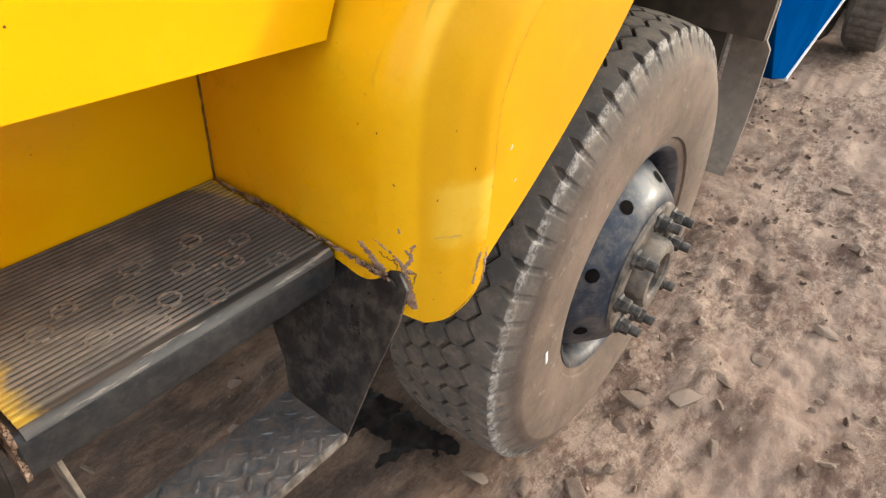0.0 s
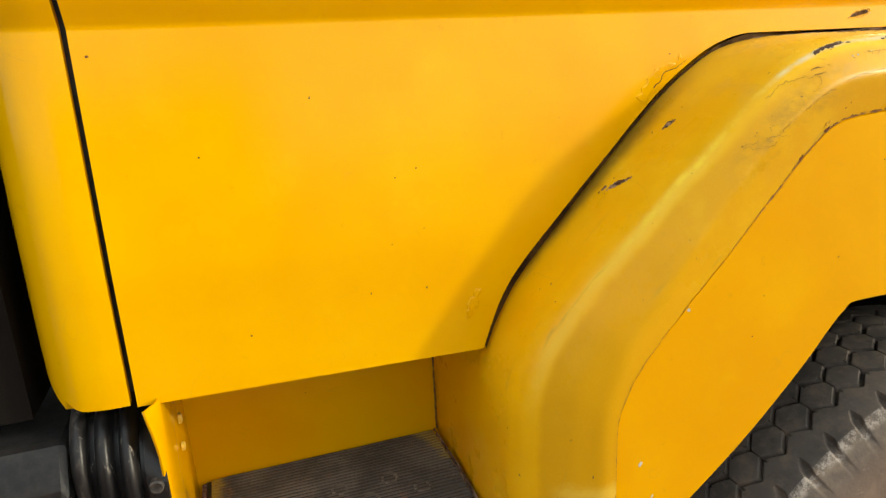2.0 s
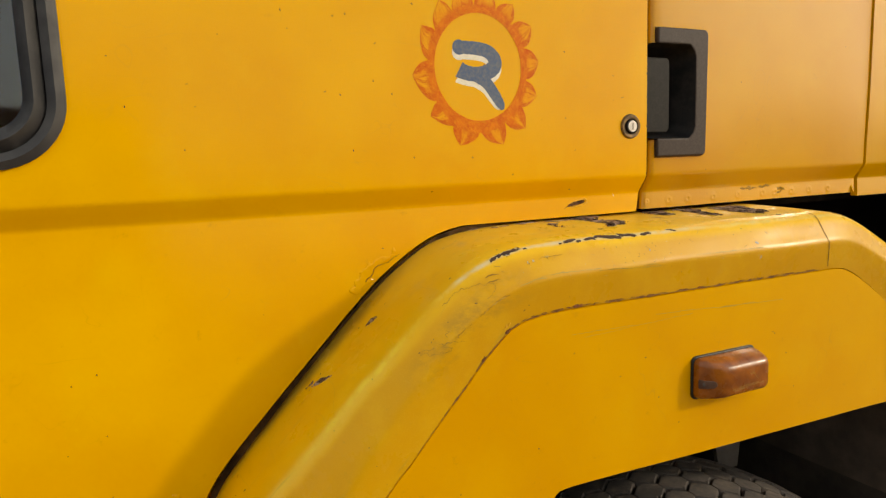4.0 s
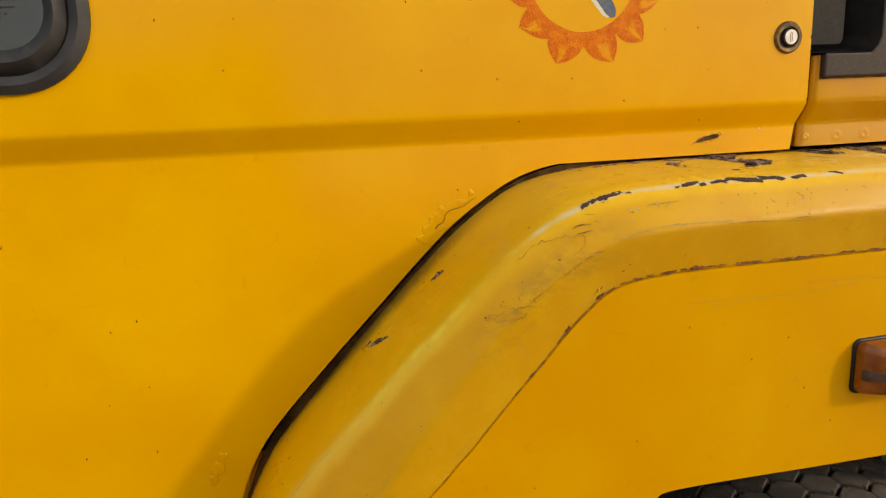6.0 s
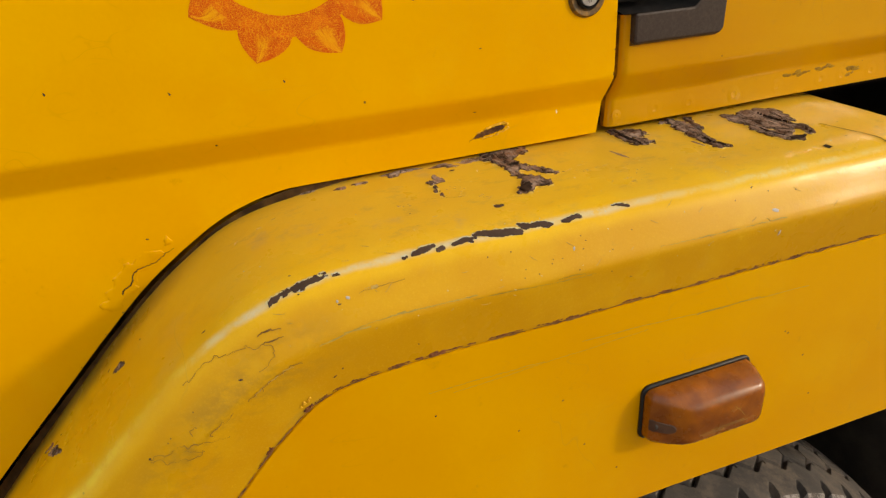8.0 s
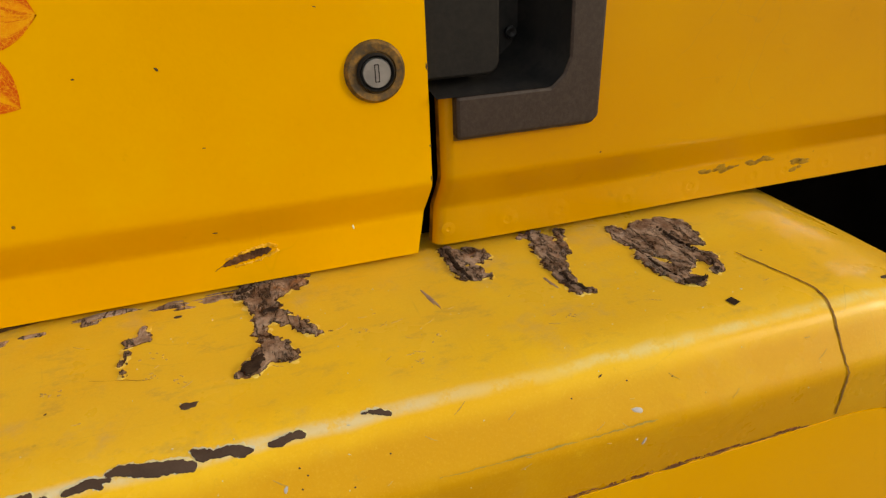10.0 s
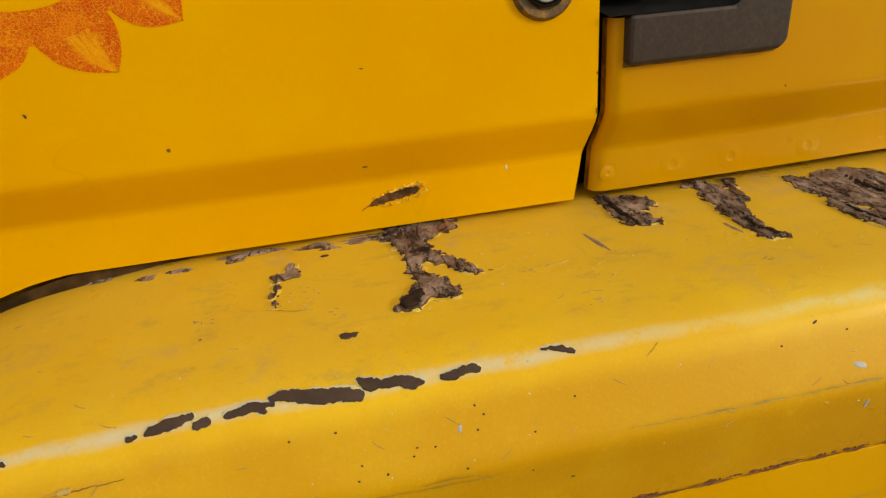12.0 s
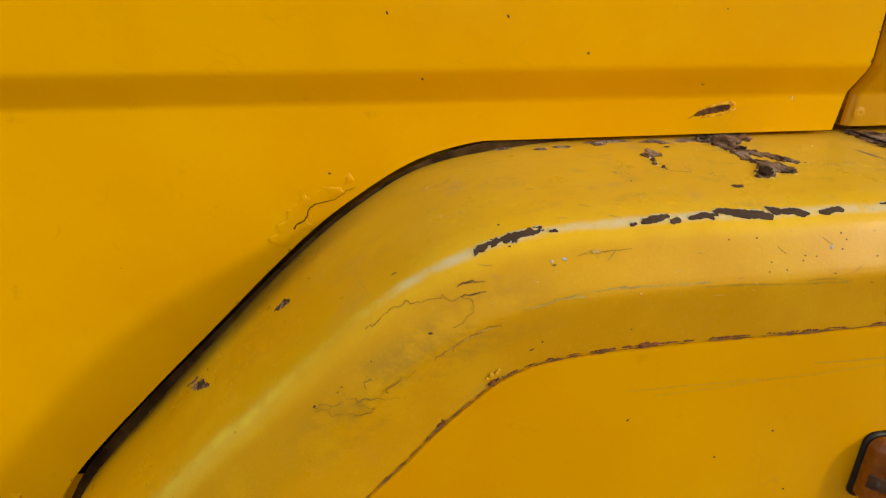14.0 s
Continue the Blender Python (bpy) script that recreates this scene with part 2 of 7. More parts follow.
def flaking_rust():
    m = Mat("flaking_rust", 0.9)
    c = m.mix(m.ramp(m.noise(60, 6, 0.65), 0.36, 0.66), (0.190, 0.108, 0.068), (0.42, 0.295, 0.220))
    c = m.mix(m.ramp(m.noise(38, 4, 0.6), 0.56, 0.70, 0.0, 0.7), c, (0.33, 0.145, 0.055))
    flow = m.noise(85, 5, 0.65, stretch=(1.0, 0.34, 1.0))
    edge = m.math("ABSOLUTE", m.math("SUBTRACT", flow, 0.5))
    fork = m.math("ABSOLUTE", m.math("SUBTRACT", m.noise(58, 6, 0.65), 0.47))
    c = m.mix(m.ramp(edge, 0.0, 0.026, 0.9, 0.0), c, (0.022, 0.013, 0.009))
    c = m.mix(m.ramp(fork, 0.0, 0.014, 0.7, 0.0), c, (0.028, 0.016, 0.011))
    c = m.mix(m.ramp(m.noise(70, 5, 0.7), 0.57, 0.70, 0.0, 0.6), c, (0.07, 0.04, 0.028))
    c = m.mix(m.ramp(m.noise(150, 4, 0.7), 0.60, 0.72, 0.0, 0.6), c, (0.42, 0.33, 0.29))
    m.base(c)
    m.bump(m.math("ADD", m.math("MULTIPLY", m.ramp(edge, 0.0, 0.05), 1.0), m.math("MULTIPLY", m.noise(220, 6, 0.7), 0.7)), 0.9, 0.004)
    return m.m


rust = flaking_rust()
rust.node_tree.nodes["Principled BSDF"].inputs["Specular IOR Level"].default_value = 0.1
primer = simple("pinkish_bare_primer", (0.20, 0.115, 0.080), (0.34, 0.225, 0.165), 90, (0.7, 0.9), 0, 0.5, 260)
# near-black for holes: the shade inside them is put into the colour
rust_hole = simple("hole_crack_dark", (0.018, 0.010, 0.007), (0.05, 0.03, 0.02), 120, (0.8, 1.0), 0, 0.6, 300)
chip_dark = simple("bare_primer_chip", (0.058, 0.036, 0.026), (0.080, 0.050, 0.036), 60, (0.6, 0.8), 0, 0.3, 300)
rust_dark = simple("dark_rust", (0.055, 0.026, 0.014), (0.15, 0.07, 0.03), 160, (0.8, 0.95), 0, 0.6, 300)
seam_dirt = simple("seam_rust_stain", (0.13, 0.050, 0.012), (0.30, 0.135, 0.022), 120, (0.7, 0.9), 0, 0.4, 300)
seam_brown = simple("seam_rust", (0.100, 0.027, 0.009), (0.24, 0.078, 0.018), 160, (0.8, 0.95), 0, 0.6, 300)
# brown for real dirt at the handle and for painted shade at the panel edge
edge_shade_dirt = simple("shaded_dirty_edge", (0.12, 0.060, 0.012), (0.36, 0.19, 0.015), 70, (0.5, 0.75), 0, 0.3, 200)
chip_grey = simple("grey_undercoat", (0.40, 0.38, 0.40), (0.55, 0.5, 0.46), 90, (0.5, 0.7), 0, 0.3, 300)
scuff_green = simple("greenish_scuff", (0.30, 0.22, 0.03), (0.46, 0.31, 0.035), 120, (0.5, 0.7), 0, 0.3, 300)
chip_pale = simple("pale_old_paint", (0.52, 0.50, 0.40), (0.66, 0.56, 0.24), 60, (0.5, 0.7), 0, 0.3, 300)
bruise = simple("scraped_paint", (0.42, 0.27, 0.08), (0.55, 0.37, 0.10), 70, (0.5, 0.7), 0, 0.3, 300)
fine_crack = simple("fine_paint_crack", (0.24, 0.13, 0.025), (0.36, 0.20, 0.035), 90, (0.7, 0.9), 0, 0.3, 300)
crack_dark = simple("crack_dirt", (0.13, 0.07, 0.025), (0.27, 0.14, 0.035), 80, (0.8, 0.9), 0, 0.4, 300)
edge_pale = simple("lifted_pale_paint", (0.70, 0.43, 0.03), (0.80, 0.60, 0.14), 120, (0.4, 0.6), 0, 0.4, 400)
crack_lip = simple("lifted_paint", (0.80, 0.45, 0.02), (0.70, 0.36, 0.01), 80, (0.4, 0.55), 0, 0.4, 300)
for dull in (rust_hole, chip_dark, rust_dark, crack_dark, fine_crack, bruise, edge_shade_dirt):
    dull.node_tree.nodes["Principled BSDF"].inputs["Specular IOR Level"].default_value = 0.12
plastic = simple("black_plastic", (0.009, 0.009, 0.0095), (0.017, 0.016, 0.016), 36, (0.28, 0.45), 0, 0.2, 240, 0.001, (0.12, 0.105, 0.09), 0.07)
handle_grey = simple("grey_handle_plastic", (0.031, 0.0195, 0.0155), (0.034, 0.0215, 0.017), 150, (0.50, 0.62), 0, 0.2, 420, 0.0008, (0.15, 0.115, 0.09), 0.10)
handle_grey.node_tree.nodes["Principled BSDF"].inputs["Specular IOR Level"].default_value = 0.3
handle_dark = simple("black_handle_plastic", (0.009, 0.009, 0.0095), (0.018, 0.016, 0.015), 24, (0.4, 0.6), 0, 0.12, 500, 0.0006, (0.10, 0.08, 0.065), 0.12)
handle_dark.node_tree.nodes["Principled BSDF"].inputs["Specular IOR Level"].default_value = 0.2
seal_rubber = simple("window_seal_rubber", (0.020, 0.020, 0.022), (0.046, 0.044, 0.043), 18, (0.45, 0.65), 0, 0.2, 200, 0.001)
def rubber_mat():
    m = Mat("dusty_ribbed_rubber")
    sep = m.n("SeparateXYZ")
    m.put(m.where, sep.inputs[0])
    dusty = m.mix(m.ramp(m.noise(9, 6, 0.65), 0.35, 0.68), (0.085, 0.074, 0.066), (0.22, 0.18, 0.15))
    dusty = m.mix(m.ramp(m.noise(26, 6, 0.7), 0.56, 0.7, 0.0, 0.7), dusty, (0.40, 0.29, 0.215))
    dusty = m.mix(m.ramp(m.noise(17, 6, 0.75, stretch=(1.0, 0.6, 1.0)), 0.60, 0.68, 0.0, 0.7), dusty, (0.26, 0.13, 0.07))
    dusty = m.mix(m.ramp(m.noise(13, 5, 0.6), 0.56, 0.68, 0.0, 0.75), dusty, (0.06, 0.052, 0.048))
    # rib tops dusty; the grooves' shade is put into a darker colour
    worn = m.ramp(sep.outputs[2], 0.9046, 0.9064)
    c = m.mix(worn, m.mix(m.ramp(m.noise(7, 5), 0.4, 0.65), (0.018, 0.016, 0.015), (0.07, 0.055, 0.045)), dusty)
    reach = m.math("ADD", sep.outputs[0], m.math("MULTIPLY", m.noise(24, 6, 0.65), 0.05))
    c = m.mix(m.ramp(reach, -1.080, -1.056, 0.8, 0.0), c, (0.58, 0.37, 0.04))
    corner = m.math("ADD", m.math("ADD", sep.outputs[0], m.math("MULTIPLY", sep.outputs[1], 0.35)), m.math("MULTIPLY", m.math("SUBTRACT", m.noise(30, 5, 0.65), 0.5), 0.05))
    c = m.mix(m.math("MULTIPLY", m.ramp(corner, -0.715, -0.698, 0.0, 0.7), worn), c, (0.52, 0.34, 0.05))
    m.base(c).rough(0.75)
    m.bump(m.noise(160, 4), 0.3, 0.001)
    return m.m


def scuffed_lip():
    m = Mat("scuffed_lip", 0.6)
    c = m.mix(m.ramp(m.noise(30, 6, 0.65, stretch=(0.3, 1.0, 1.0)), 0.35, 0.65), (0.030, 0.029, 0.029), (0.085, 0.075, 0.066))
    c = m.mix(m.ramp(m.noise(120, 5, 0.7, stretch=(0.08, 1.0, 1.0)), 0.56, 0.68, 0.0, 0.8), c, (0.36, 0.30, 0.25))
    m.base(c)
    m.bump(m.noise(200, 4, stretch=(0.2, 1.0, 1.0)), 0.3, 0.001)
    return m.m


def scuffed_plastic():
    m = Mat("scuffed_black_plastic", 0.5)
    c = m.mix(m.ramp(m.noise(14, 5, 0.6), 0.35, 0.68), (0.009, 0.009, 0.010), (0.022, 0.020, 0.020))
    smear = m.math("MULTIPLY", m.ramp(m.noise(34, 6, 0.7, stretch=(1.0, 1.0, 0.22)), 0.53, 0.70), m.ramp(m.noise(7, 3), 0.4, 0.62, 0.1, 0.75))
    c = m.mix(smear, c, (0.20, 0.165, 0.135))
    scratch = m.math("MULTIPLY", m.ramp(m.noise(150, 4, 0.7, stretch=(1.0, 1.0, 0.10)), 0.60, 0.68), m.ramp(m.noise(12, 3), 0.48, 0.62, 0.0, 0.8))
    c = m.mix(scratch, c, (0.36, 0.32, 0.28))
    m.base(c).rough(m.ramp(smear, 0.0, 1.0, 0.34, 0.75))
    m.b.inputs["Specular IOR Level"].default_value = 0.32
    m.bump(m.noise(180, 4, 0.6), 0.25, 0.001)
    return m.m


mat_rubber = rubber_mat()
ring_rubber = simple("dust_filled_rubber", (0.12, 0.10, 0.085), (0.26, 0.21, 0.17), 40, (0.7, 0.85), 0, 0.3, 200, 0.001)
step_plastic = simple("black_step_plastic", (0.014, 0.0145, 0.016), (0.023, 0.023, 0.024), 40, (0.30, 0.5), 0, 0.25, 240, 0.001, (0.13, 0.11, 0.095), 0.16)
for dim in (plastic, step_plastic):
    dim.node_tree.nodes["Principled BSDF"].inputs["Specular IOR Level"].default_value = 0.32
steel_black = simple("black_painted_steel", (0.011, 0.010, 0.011), (0.024, 0.021, 0.020), 14, (0.25, 0.5), 0.0, 0.3, 160, 0.002, (0.20, 0.16, 0.13), 0.26)
plate_steel = simple("muddy_chequer_steel", (0.10, 0.105, 0.115), (0.20, 0.185, 0.18), 26, (0.28, 0.5), 0.55, 0.6, 90, 0.003, (0.27, 0.195, 0.15), 0.6)
hanger_strap = simple("dusty_strap_steel", (0.10, 0.078, 0.060), (0.27, 0.21, 0.16), 40, (0.6, 0.8), 0.0, 0.4, 160, 0.001)
edge_steel = simple("worn_bright_steel", (0.10, 0.082, 0.068), (0.34, 0.30, 0.265), 60, (0.35, 0.6), 0.5, 0.3, 200)
rim_paint = simple("blue_grey_rim_paint", (0.014, 0.020, 0.034), (0.030, 0.038, 0.056), 12, (0.36, 0.52), 0.0, 0.25, 160, 0.001, (0.20, 0.165, 0.13), 0.40)
rim_paint.node_tree.nodes["Principled BSDF"].inputs["Specular IOR Level"].default_value = 0.35
steel_black.node_tree.nodes["Principled BSDF"].inputs["Specular IOR Level"].default_value = 0.25
hub_steel = simple("greasy_hub_steel", (0.012, 0.011, 0.010), (0.04, 0.034, 0.03), 30, (0.55, 0.8), 0.0, 0.4, 160, 0.002, (0.22, 0.175, 0.14), 0.35)
# near-black that stands in for the shade of enclosed spaces
void = simple("shade_black", (0.005, 0.004, 0.0035), (0.011, 0.009, 0.008), 8, (0.9, 1.0), 0, 0.3, 80)
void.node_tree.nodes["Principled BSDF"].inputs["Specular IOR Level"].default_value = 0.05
blue_paint = simple("blue_body_paint", (0.0, 0.032, 0.135), (0.001, 0.045, 0.17), 5, (0.5, 0.65), 0, 0.15, 100)
blue_paint.node_tree.nodes["Principled BSDF"].inputs["Specular IOR Level"].default_value = 0.0
white_paint = simple("white_paint", (0.72, 0.72, 0.70), (0.6, 0.59, 0.56), 12, (0.5, 0.6), 0, 0.15, 100)
flap_rubber = simple("dusty_mudflap", (0.17, 0.137, 0.112), (0.25, 0.205, 0.168), 6, (0.75, 0.9), 0, 0.2, 80, 0.002, (0.34, 0.28, 0.22), 0.6)
def crackled(name, a, b):
    m = Mat(name, 0.55)
    c = m.mix(m.ramp(m.noise(70, 5, 0.65), 0.35, 0.66), a, b)
    bent = m.mix(0.012, m.where, m.n("TexNoise").outputs["Color"], "ADD")
    c = m.mix(m.ramp(m.voronoi(620, "DISTANCE_TO_EDGE", bent), 0.0, 0.11, 0.6, 0.0), c, (0.80, 0.42, 0.01))
    c = m.mix(m.ramp(m.noise(190, 4, 0.65), 0.54, 0.74, 0.0, 0.4), c, (0.76, 0.30, 0.006))
    m.base(c)
    m.b.inputs["Specular IOR Level"].default_value = 0.15
    m.bump(m.noise(400, 3), 0.15, 0.0006)
    return m.m


orange_paint = crackled("orange_brush_paint", (0.56, 0.070, 0.002), (0.70, 0.150, 0.003))


def brushed_petal():
    """Thin orange paint: a heavy outline stroke, a washed middle and brush streaks that run to the tip."""
    m = Mat("brushed_petal_paint", 0.55)
    uv = m.n("UVMap").outputs[0]
    sep = m.n("SeparateXYZ")
    m.put(uv, sep.inputs[0])
    rim = m.math("ADD", m.math("ABSOLUTE", sep.outputs[0]), m.math("MULTIPLY", m.math("SUBTRACT", m.noise(60, 4, 0.6), 0.5), 1.1))
    rim = m.math("ADD", rim, m.math("MULTIPLY", m.math("SUBTRACT", m.random(), 0.5), 0.7))
    c = m.mix(m.ramp(m.noise(45, 4, 0.6), 0.35, 0.66), (0.74, 0.24, 0.003), (0.78, 0.37, 0.005))
    foot = m.ramp(m.math("ADD", m.math("MODULO", sep.outputs[1], 3.0), m.math("MULTIPLY", m.math("SUBTRACT", m.noise(40, 4, 0.6), 0.5), 0.8)), 0.10, 0.45, 0.9, 0.0)
    c = m.mix(m.math("MAXIMUM", foot, m.ramp(rim, 0.36, 0.66, 0.0, 1.0)), c, m.mix(m.ramp(m.noise(90, 5, 0.65), 0.35, 0.66), (0.56, 0.070, 0.002), (0.66, 0.13, 0.002)))
    streak = m.ramp(m.noise(7.0, 4, 0.65, where=uv, stretch=(1.0, 0.12, 1.0)), 0.48, 0.64, 0.0, 0.85)
    c = m.mix(streak, c, (0.56, 0.08, 0.002))
    gap = m.ramp(m.noise(9.0, 4, 0.65, where=uv, stretch=(1.0, 0.15, 1.0)), 0.56, 0.70, 0.0, 0.5)
    c = m.mix(gap, c, (0.76, 0.34, 0.006))
    bent = m.mix(0.012, m.where, m.n("TexNoise").outputs["Color"], "ADD")
    c = m.mix(m.ramp(m.voronoi(420, "DISTANCE_TO_EDGE", bent), 0.0, 0.08, 0.7, 0.0), c, (0.80, 0.40, 0.012))
    m.base(c)
    m.b.inputs["Specular IOR Level"].default_value = 0.15
    m.bump(m.noise(400, 3), 0.15, 0.0006)
    return m.m


petal_paint = brushed_petal()
letter_blue = simple("blue_brush_paint", (0.050, 0.086, 0.17), (0.115, 0.13, 0.155), 210, (0.5, 0.65), 0, 0.25, 500, 0.0006)
letter_white = simple("cream_brush_paint", (0.72, 0.66, 0.5), (0.78, 0.73, 0.6), 120, (0.5, 0.65), 0, 0.2, 500, 0.0006)
chrome = simple("brushed_lock_steel", (0.36, 0.36, 0.36), (0.48, 0.47, 0.46), 90, (0.28, 0.4), 0.9, 0.1, 600, 0.0003)
lock_ring_mat = simple("tarnished_lock_ring", (0.09, 0.055, 0.020), (0.32, 0.165, 0.028), 140, (0.4, 0.6), 0.3, 0.3, 400, 0.0006, (0.05, 0.04, 0.03), 0.7)


def amber():
    m = Mat("dusty_amber_lens", 0.3)
    c = m.mix(m.ramp(m.noise(34, 5), 0.35, 0.7), (0.17, 0.042, 0.002), (0.34, 0.098, 0.004))
    c = m.mix(m.ramp(m.noise(90, 6, 0.7), 0.55, 0.75, 0.0, 0.35), c, (0.40, 0.16, 0.03))
    c = m.mix(m.ramp(m.noise(60, 5, 0.7, stretch=(0.3, 1.0, 1.0)), 0.60, 0.72, 0.0, 0.5), c, (0.09, 0.03, 0.006))
    m.base(c).rough(m.ramp(m.noise(50, 4), 0.3, 0.7, 0.16, 0.36))
    m.bump(m.noise(160, 4), 0.10, 0.0006)
    return m.m


def tyre_rubber():
    m = Mat("dusty_tyre_rubber", 0.8)
    uv = m.n("UVMap").outputs[0]
    sep = m.n("SeparateXYZ")
    m.put(uv, sep.inputs[0])
    c = m.mix(m.ramp(m.noise(12, 5), 0.35, 0.7), (0.070, 0.060, 0.053), (0.125, 0.104, 0.088))
    c = m.mix(m.math("MULTIPLY", m.ramp(m.noise(30, 6, 0.7), 0.42, 0.7), 0.6), c, (0.22, 0.165, 0.12))
    side = m.ramp(sep.outputs[1], 0.3, 0.9)
    mud = m.mix(m.ramp(m.noise(8, 6, 0.65), 0.3, 0.7), (0.105, 0.070, 0.050), (0.172, 0.120, 0.089))
    mud = m.mix(m.ramp(m.noise(24, 6, 0.75), 0.52, 0.66, 0.0, 0.7), mud, (0.10, 0.074, 0.058))
    mud = m.mix(m.ramp(m.noise(40, 6, 0.7), 0.6, 0.72, 0.0, 0.7), mud, (0.31, 0.25, 0.205))
    c = m.mix(m.math("MULTIPLY", side, m.ramp(m.noise(5, 4), 0.15, 0.45, 0.75, 1.0)), c, mud)
    edge = m.math("MULTIPLY", m.ramp(sep.outputs[1], 0.16, 0.3), m.ramp(sep.outputs[1], 0.32, 0.40, 1.0, 0.0))
    c = m.mix(m.math("MULTIPLY", edge, m.ramp(m.noise(70, 6, 0.8), 0.42, 0.60)), c, (0.33, 0.295, 0.265))
    m.base(c).rough(0.85)
    m.bump(m.math("ADD", m.noise(90, 5, 0.65), m.noise(20, 4)), 0.4, 0.003)
    return m.m


def soil():
    m = Mat("trodden_soil", 0.9)
    sep = m.n("SeparateXYZ")
    m.put(m.where, sep.inputs[0])
    c = m.mix(m.ramp(m.noise(1.7, 6, 0.62), 0.3, 0.7), (0.22, 0.142, 0.104), (0.37, 0.262, 0.196))
    crumbly = m.ramp(m.noise(1.9, 4, 0.6, stretch=(0.7, 1.5, 1.0)), 0.38, 0.54)
    broken = m.math("MULTIPLY", m.ramp(m.noise(9, 9, 0.80, stretch=(1.0, 1.9, 1.0)), 0.42, 0.58), m.ramp(crumbly, 0.0, 1.0, 0.30, 0.9))
    c = m.mix(broken, c, (0.120, 0.064, 0.042))
    c = m.mix(m.math("MULTIPLY", m.ramp(m.noise(32, 8, 0.75), 0.54, 0.66), m.ramp(crumbly, 0.0, 1.0, 0.15, 0.6)), c, (0.46, 0.36, 0.285))
    c = m.mix(m.ramp(m.noise(60, 6, 0.75), 0.58, 0.72, 0.0, 0.35), c, (0.17, 0.11, 0.08))
    # damp, streaky soil under the truck, with the truck's shade put into the colour
    damp_shade = m.math("ADD", sep.outputs[1], m.math("MULTIPLY", m.noise(3.5, 6, 0.65), 0.5))
    damp_shade = m.math("MULTIPLY", m.math("MULTIPLY", m.ramp(damp_shade, 0.12, 0.30), m.ramp(damp_shade, 2.1, 2.5, 1.0, 0.0)), m.math("MULTIPLY", m.ramp(sep.outputs[0], -2.2, -1.6), m.ramp(sep.outputs[0], -0.3, 0.2, 1.0, 0.2)))
    c = m.mix(m.math("MULTIPLY", damp_shade, 0.8), c, m.mix(m.ramp(m.noise(7, 9, 0.75, stretch=(0.4, 1.0, 1.0)), 0.40, 0.62), (0.050, 0.028, 0.017), (0.25, 0.148, 0.092)))
    m.base(c).rough(0.92)
    coarse = m.math("MULTIPLY", m.noise(45, 8, 0.72), m.ramp(crumbly, 0.0, 1.0, 0.4, 1.2))
    m.bump(m.math("ADD", coarse, m.math("MULTIPLY", m.noise(9, 7, 0.65, stretch=(1.0, 1.9, 1.0)), 1.2)), 0.9, 0.012)
    return m.m


def stone_mat():
    m = Mat("dusty_stone", 0.9)
    geo = m.n("NewGeometry").outputs["Random Per Island"]
    a = m.mix(m.math("FRACT", m.math("ADD", m.random(), geo)), (0.095, 0.055, 0.038), (0.27, 0.195, 0.145))
    c = m.mix(m.ramp(m.noise(30, 6, 0.65), 0.35, 0.7, 0.0, 0.5), a, (0.30, 0.215, 0.16))
    m.base(c).rough(0.92)
    m.bump(m.noise(60, 6, 0.7), 0.7, 0.006)
    return m.m


def wet_mat():
    m = Mat("oily_wet_soil", 0.3)
    m.base(m.mix(m.ramp(m.noise(20, 5), 0.4, 0.6), (0.010, 0.007, 0.006), (0.026, 0.019, 0.015))).rough(m.ramp(m.noise(14, 4), 0.35, 0.65, 0.5, 0.9))
    m.bump(m.noise(30, 6), 0.5, 0.006)
    return m.m


def window_glass():
    m = Mat("tinted_window_glass", 0.02)
    m.base((0.35, 0.37, 0.38))
    m.b.inputs["Transmission Weight"].default_value = 1.0
    m.b.inputs["IOR"].default_value = 1.7
    m.rough(m.ramp(m.noise(30, 5), 0.4, 0.8, 0.01, 0.09))
    return m.m


def dull_down(material, level):
    material.node_tree.nodes["Principled BSDF"].inputs["Specular IOR Level"].default_value = level
    return material


amber_lens, tyre_mat, soil_mat, stone_m, wet, glass = amber(), tyre_rubber(), soil(), stone_mat(), dull_down(wet_mat(), 0.25), window_glass()


# ---- mesh helpers ----
def part(name, bm, material, parent=None, label="", smooth=None, solid=0.0, offset=-1.0, bevel=0.0, kind=""):
    """Links a bmesh as one mesh object, under a thing or a part."""
    me = bpy.data.meshes.new(name)
    bm.edges.index_update()
    rim = [e.index for e in bm.edges if e.is_boundary]
    bm.to_mesh(me)
    bm.free()
    for mat in material if isinstance(material, (list, tuple)) else [material]:
        me.materials.append(mat)
    ob = new(name, me)
    if smooth is not None:
        me.shade_smooth()
        me.set_sharp_from_angle(angle=radians(smooth))
        for i in rim if solid else ():
            me.edges[i].use_edge_sharp = True
    if parent:
        ob.parent = parent
    if solid:
        s = ob.modifiers.new("thickness", "SOLIDIFY")
        s.thickness, s.offset = solid, offset
    if bevel:
        b = ob.modifiers.new("edges", "BEVEL")
        b.width, b.segments, b.limit_method = bevel, 2, "ANGLE"
    if label:
        ob["label"] = label
    if kind:
        ob["kind"] = kind
    return ob


def thing(name, label, category, at=(0, 0, 0), group=""):
    e = new(name)
    e.location = at
    e.empty_display_size = 0.05
    return tagged(e, label, category, group)


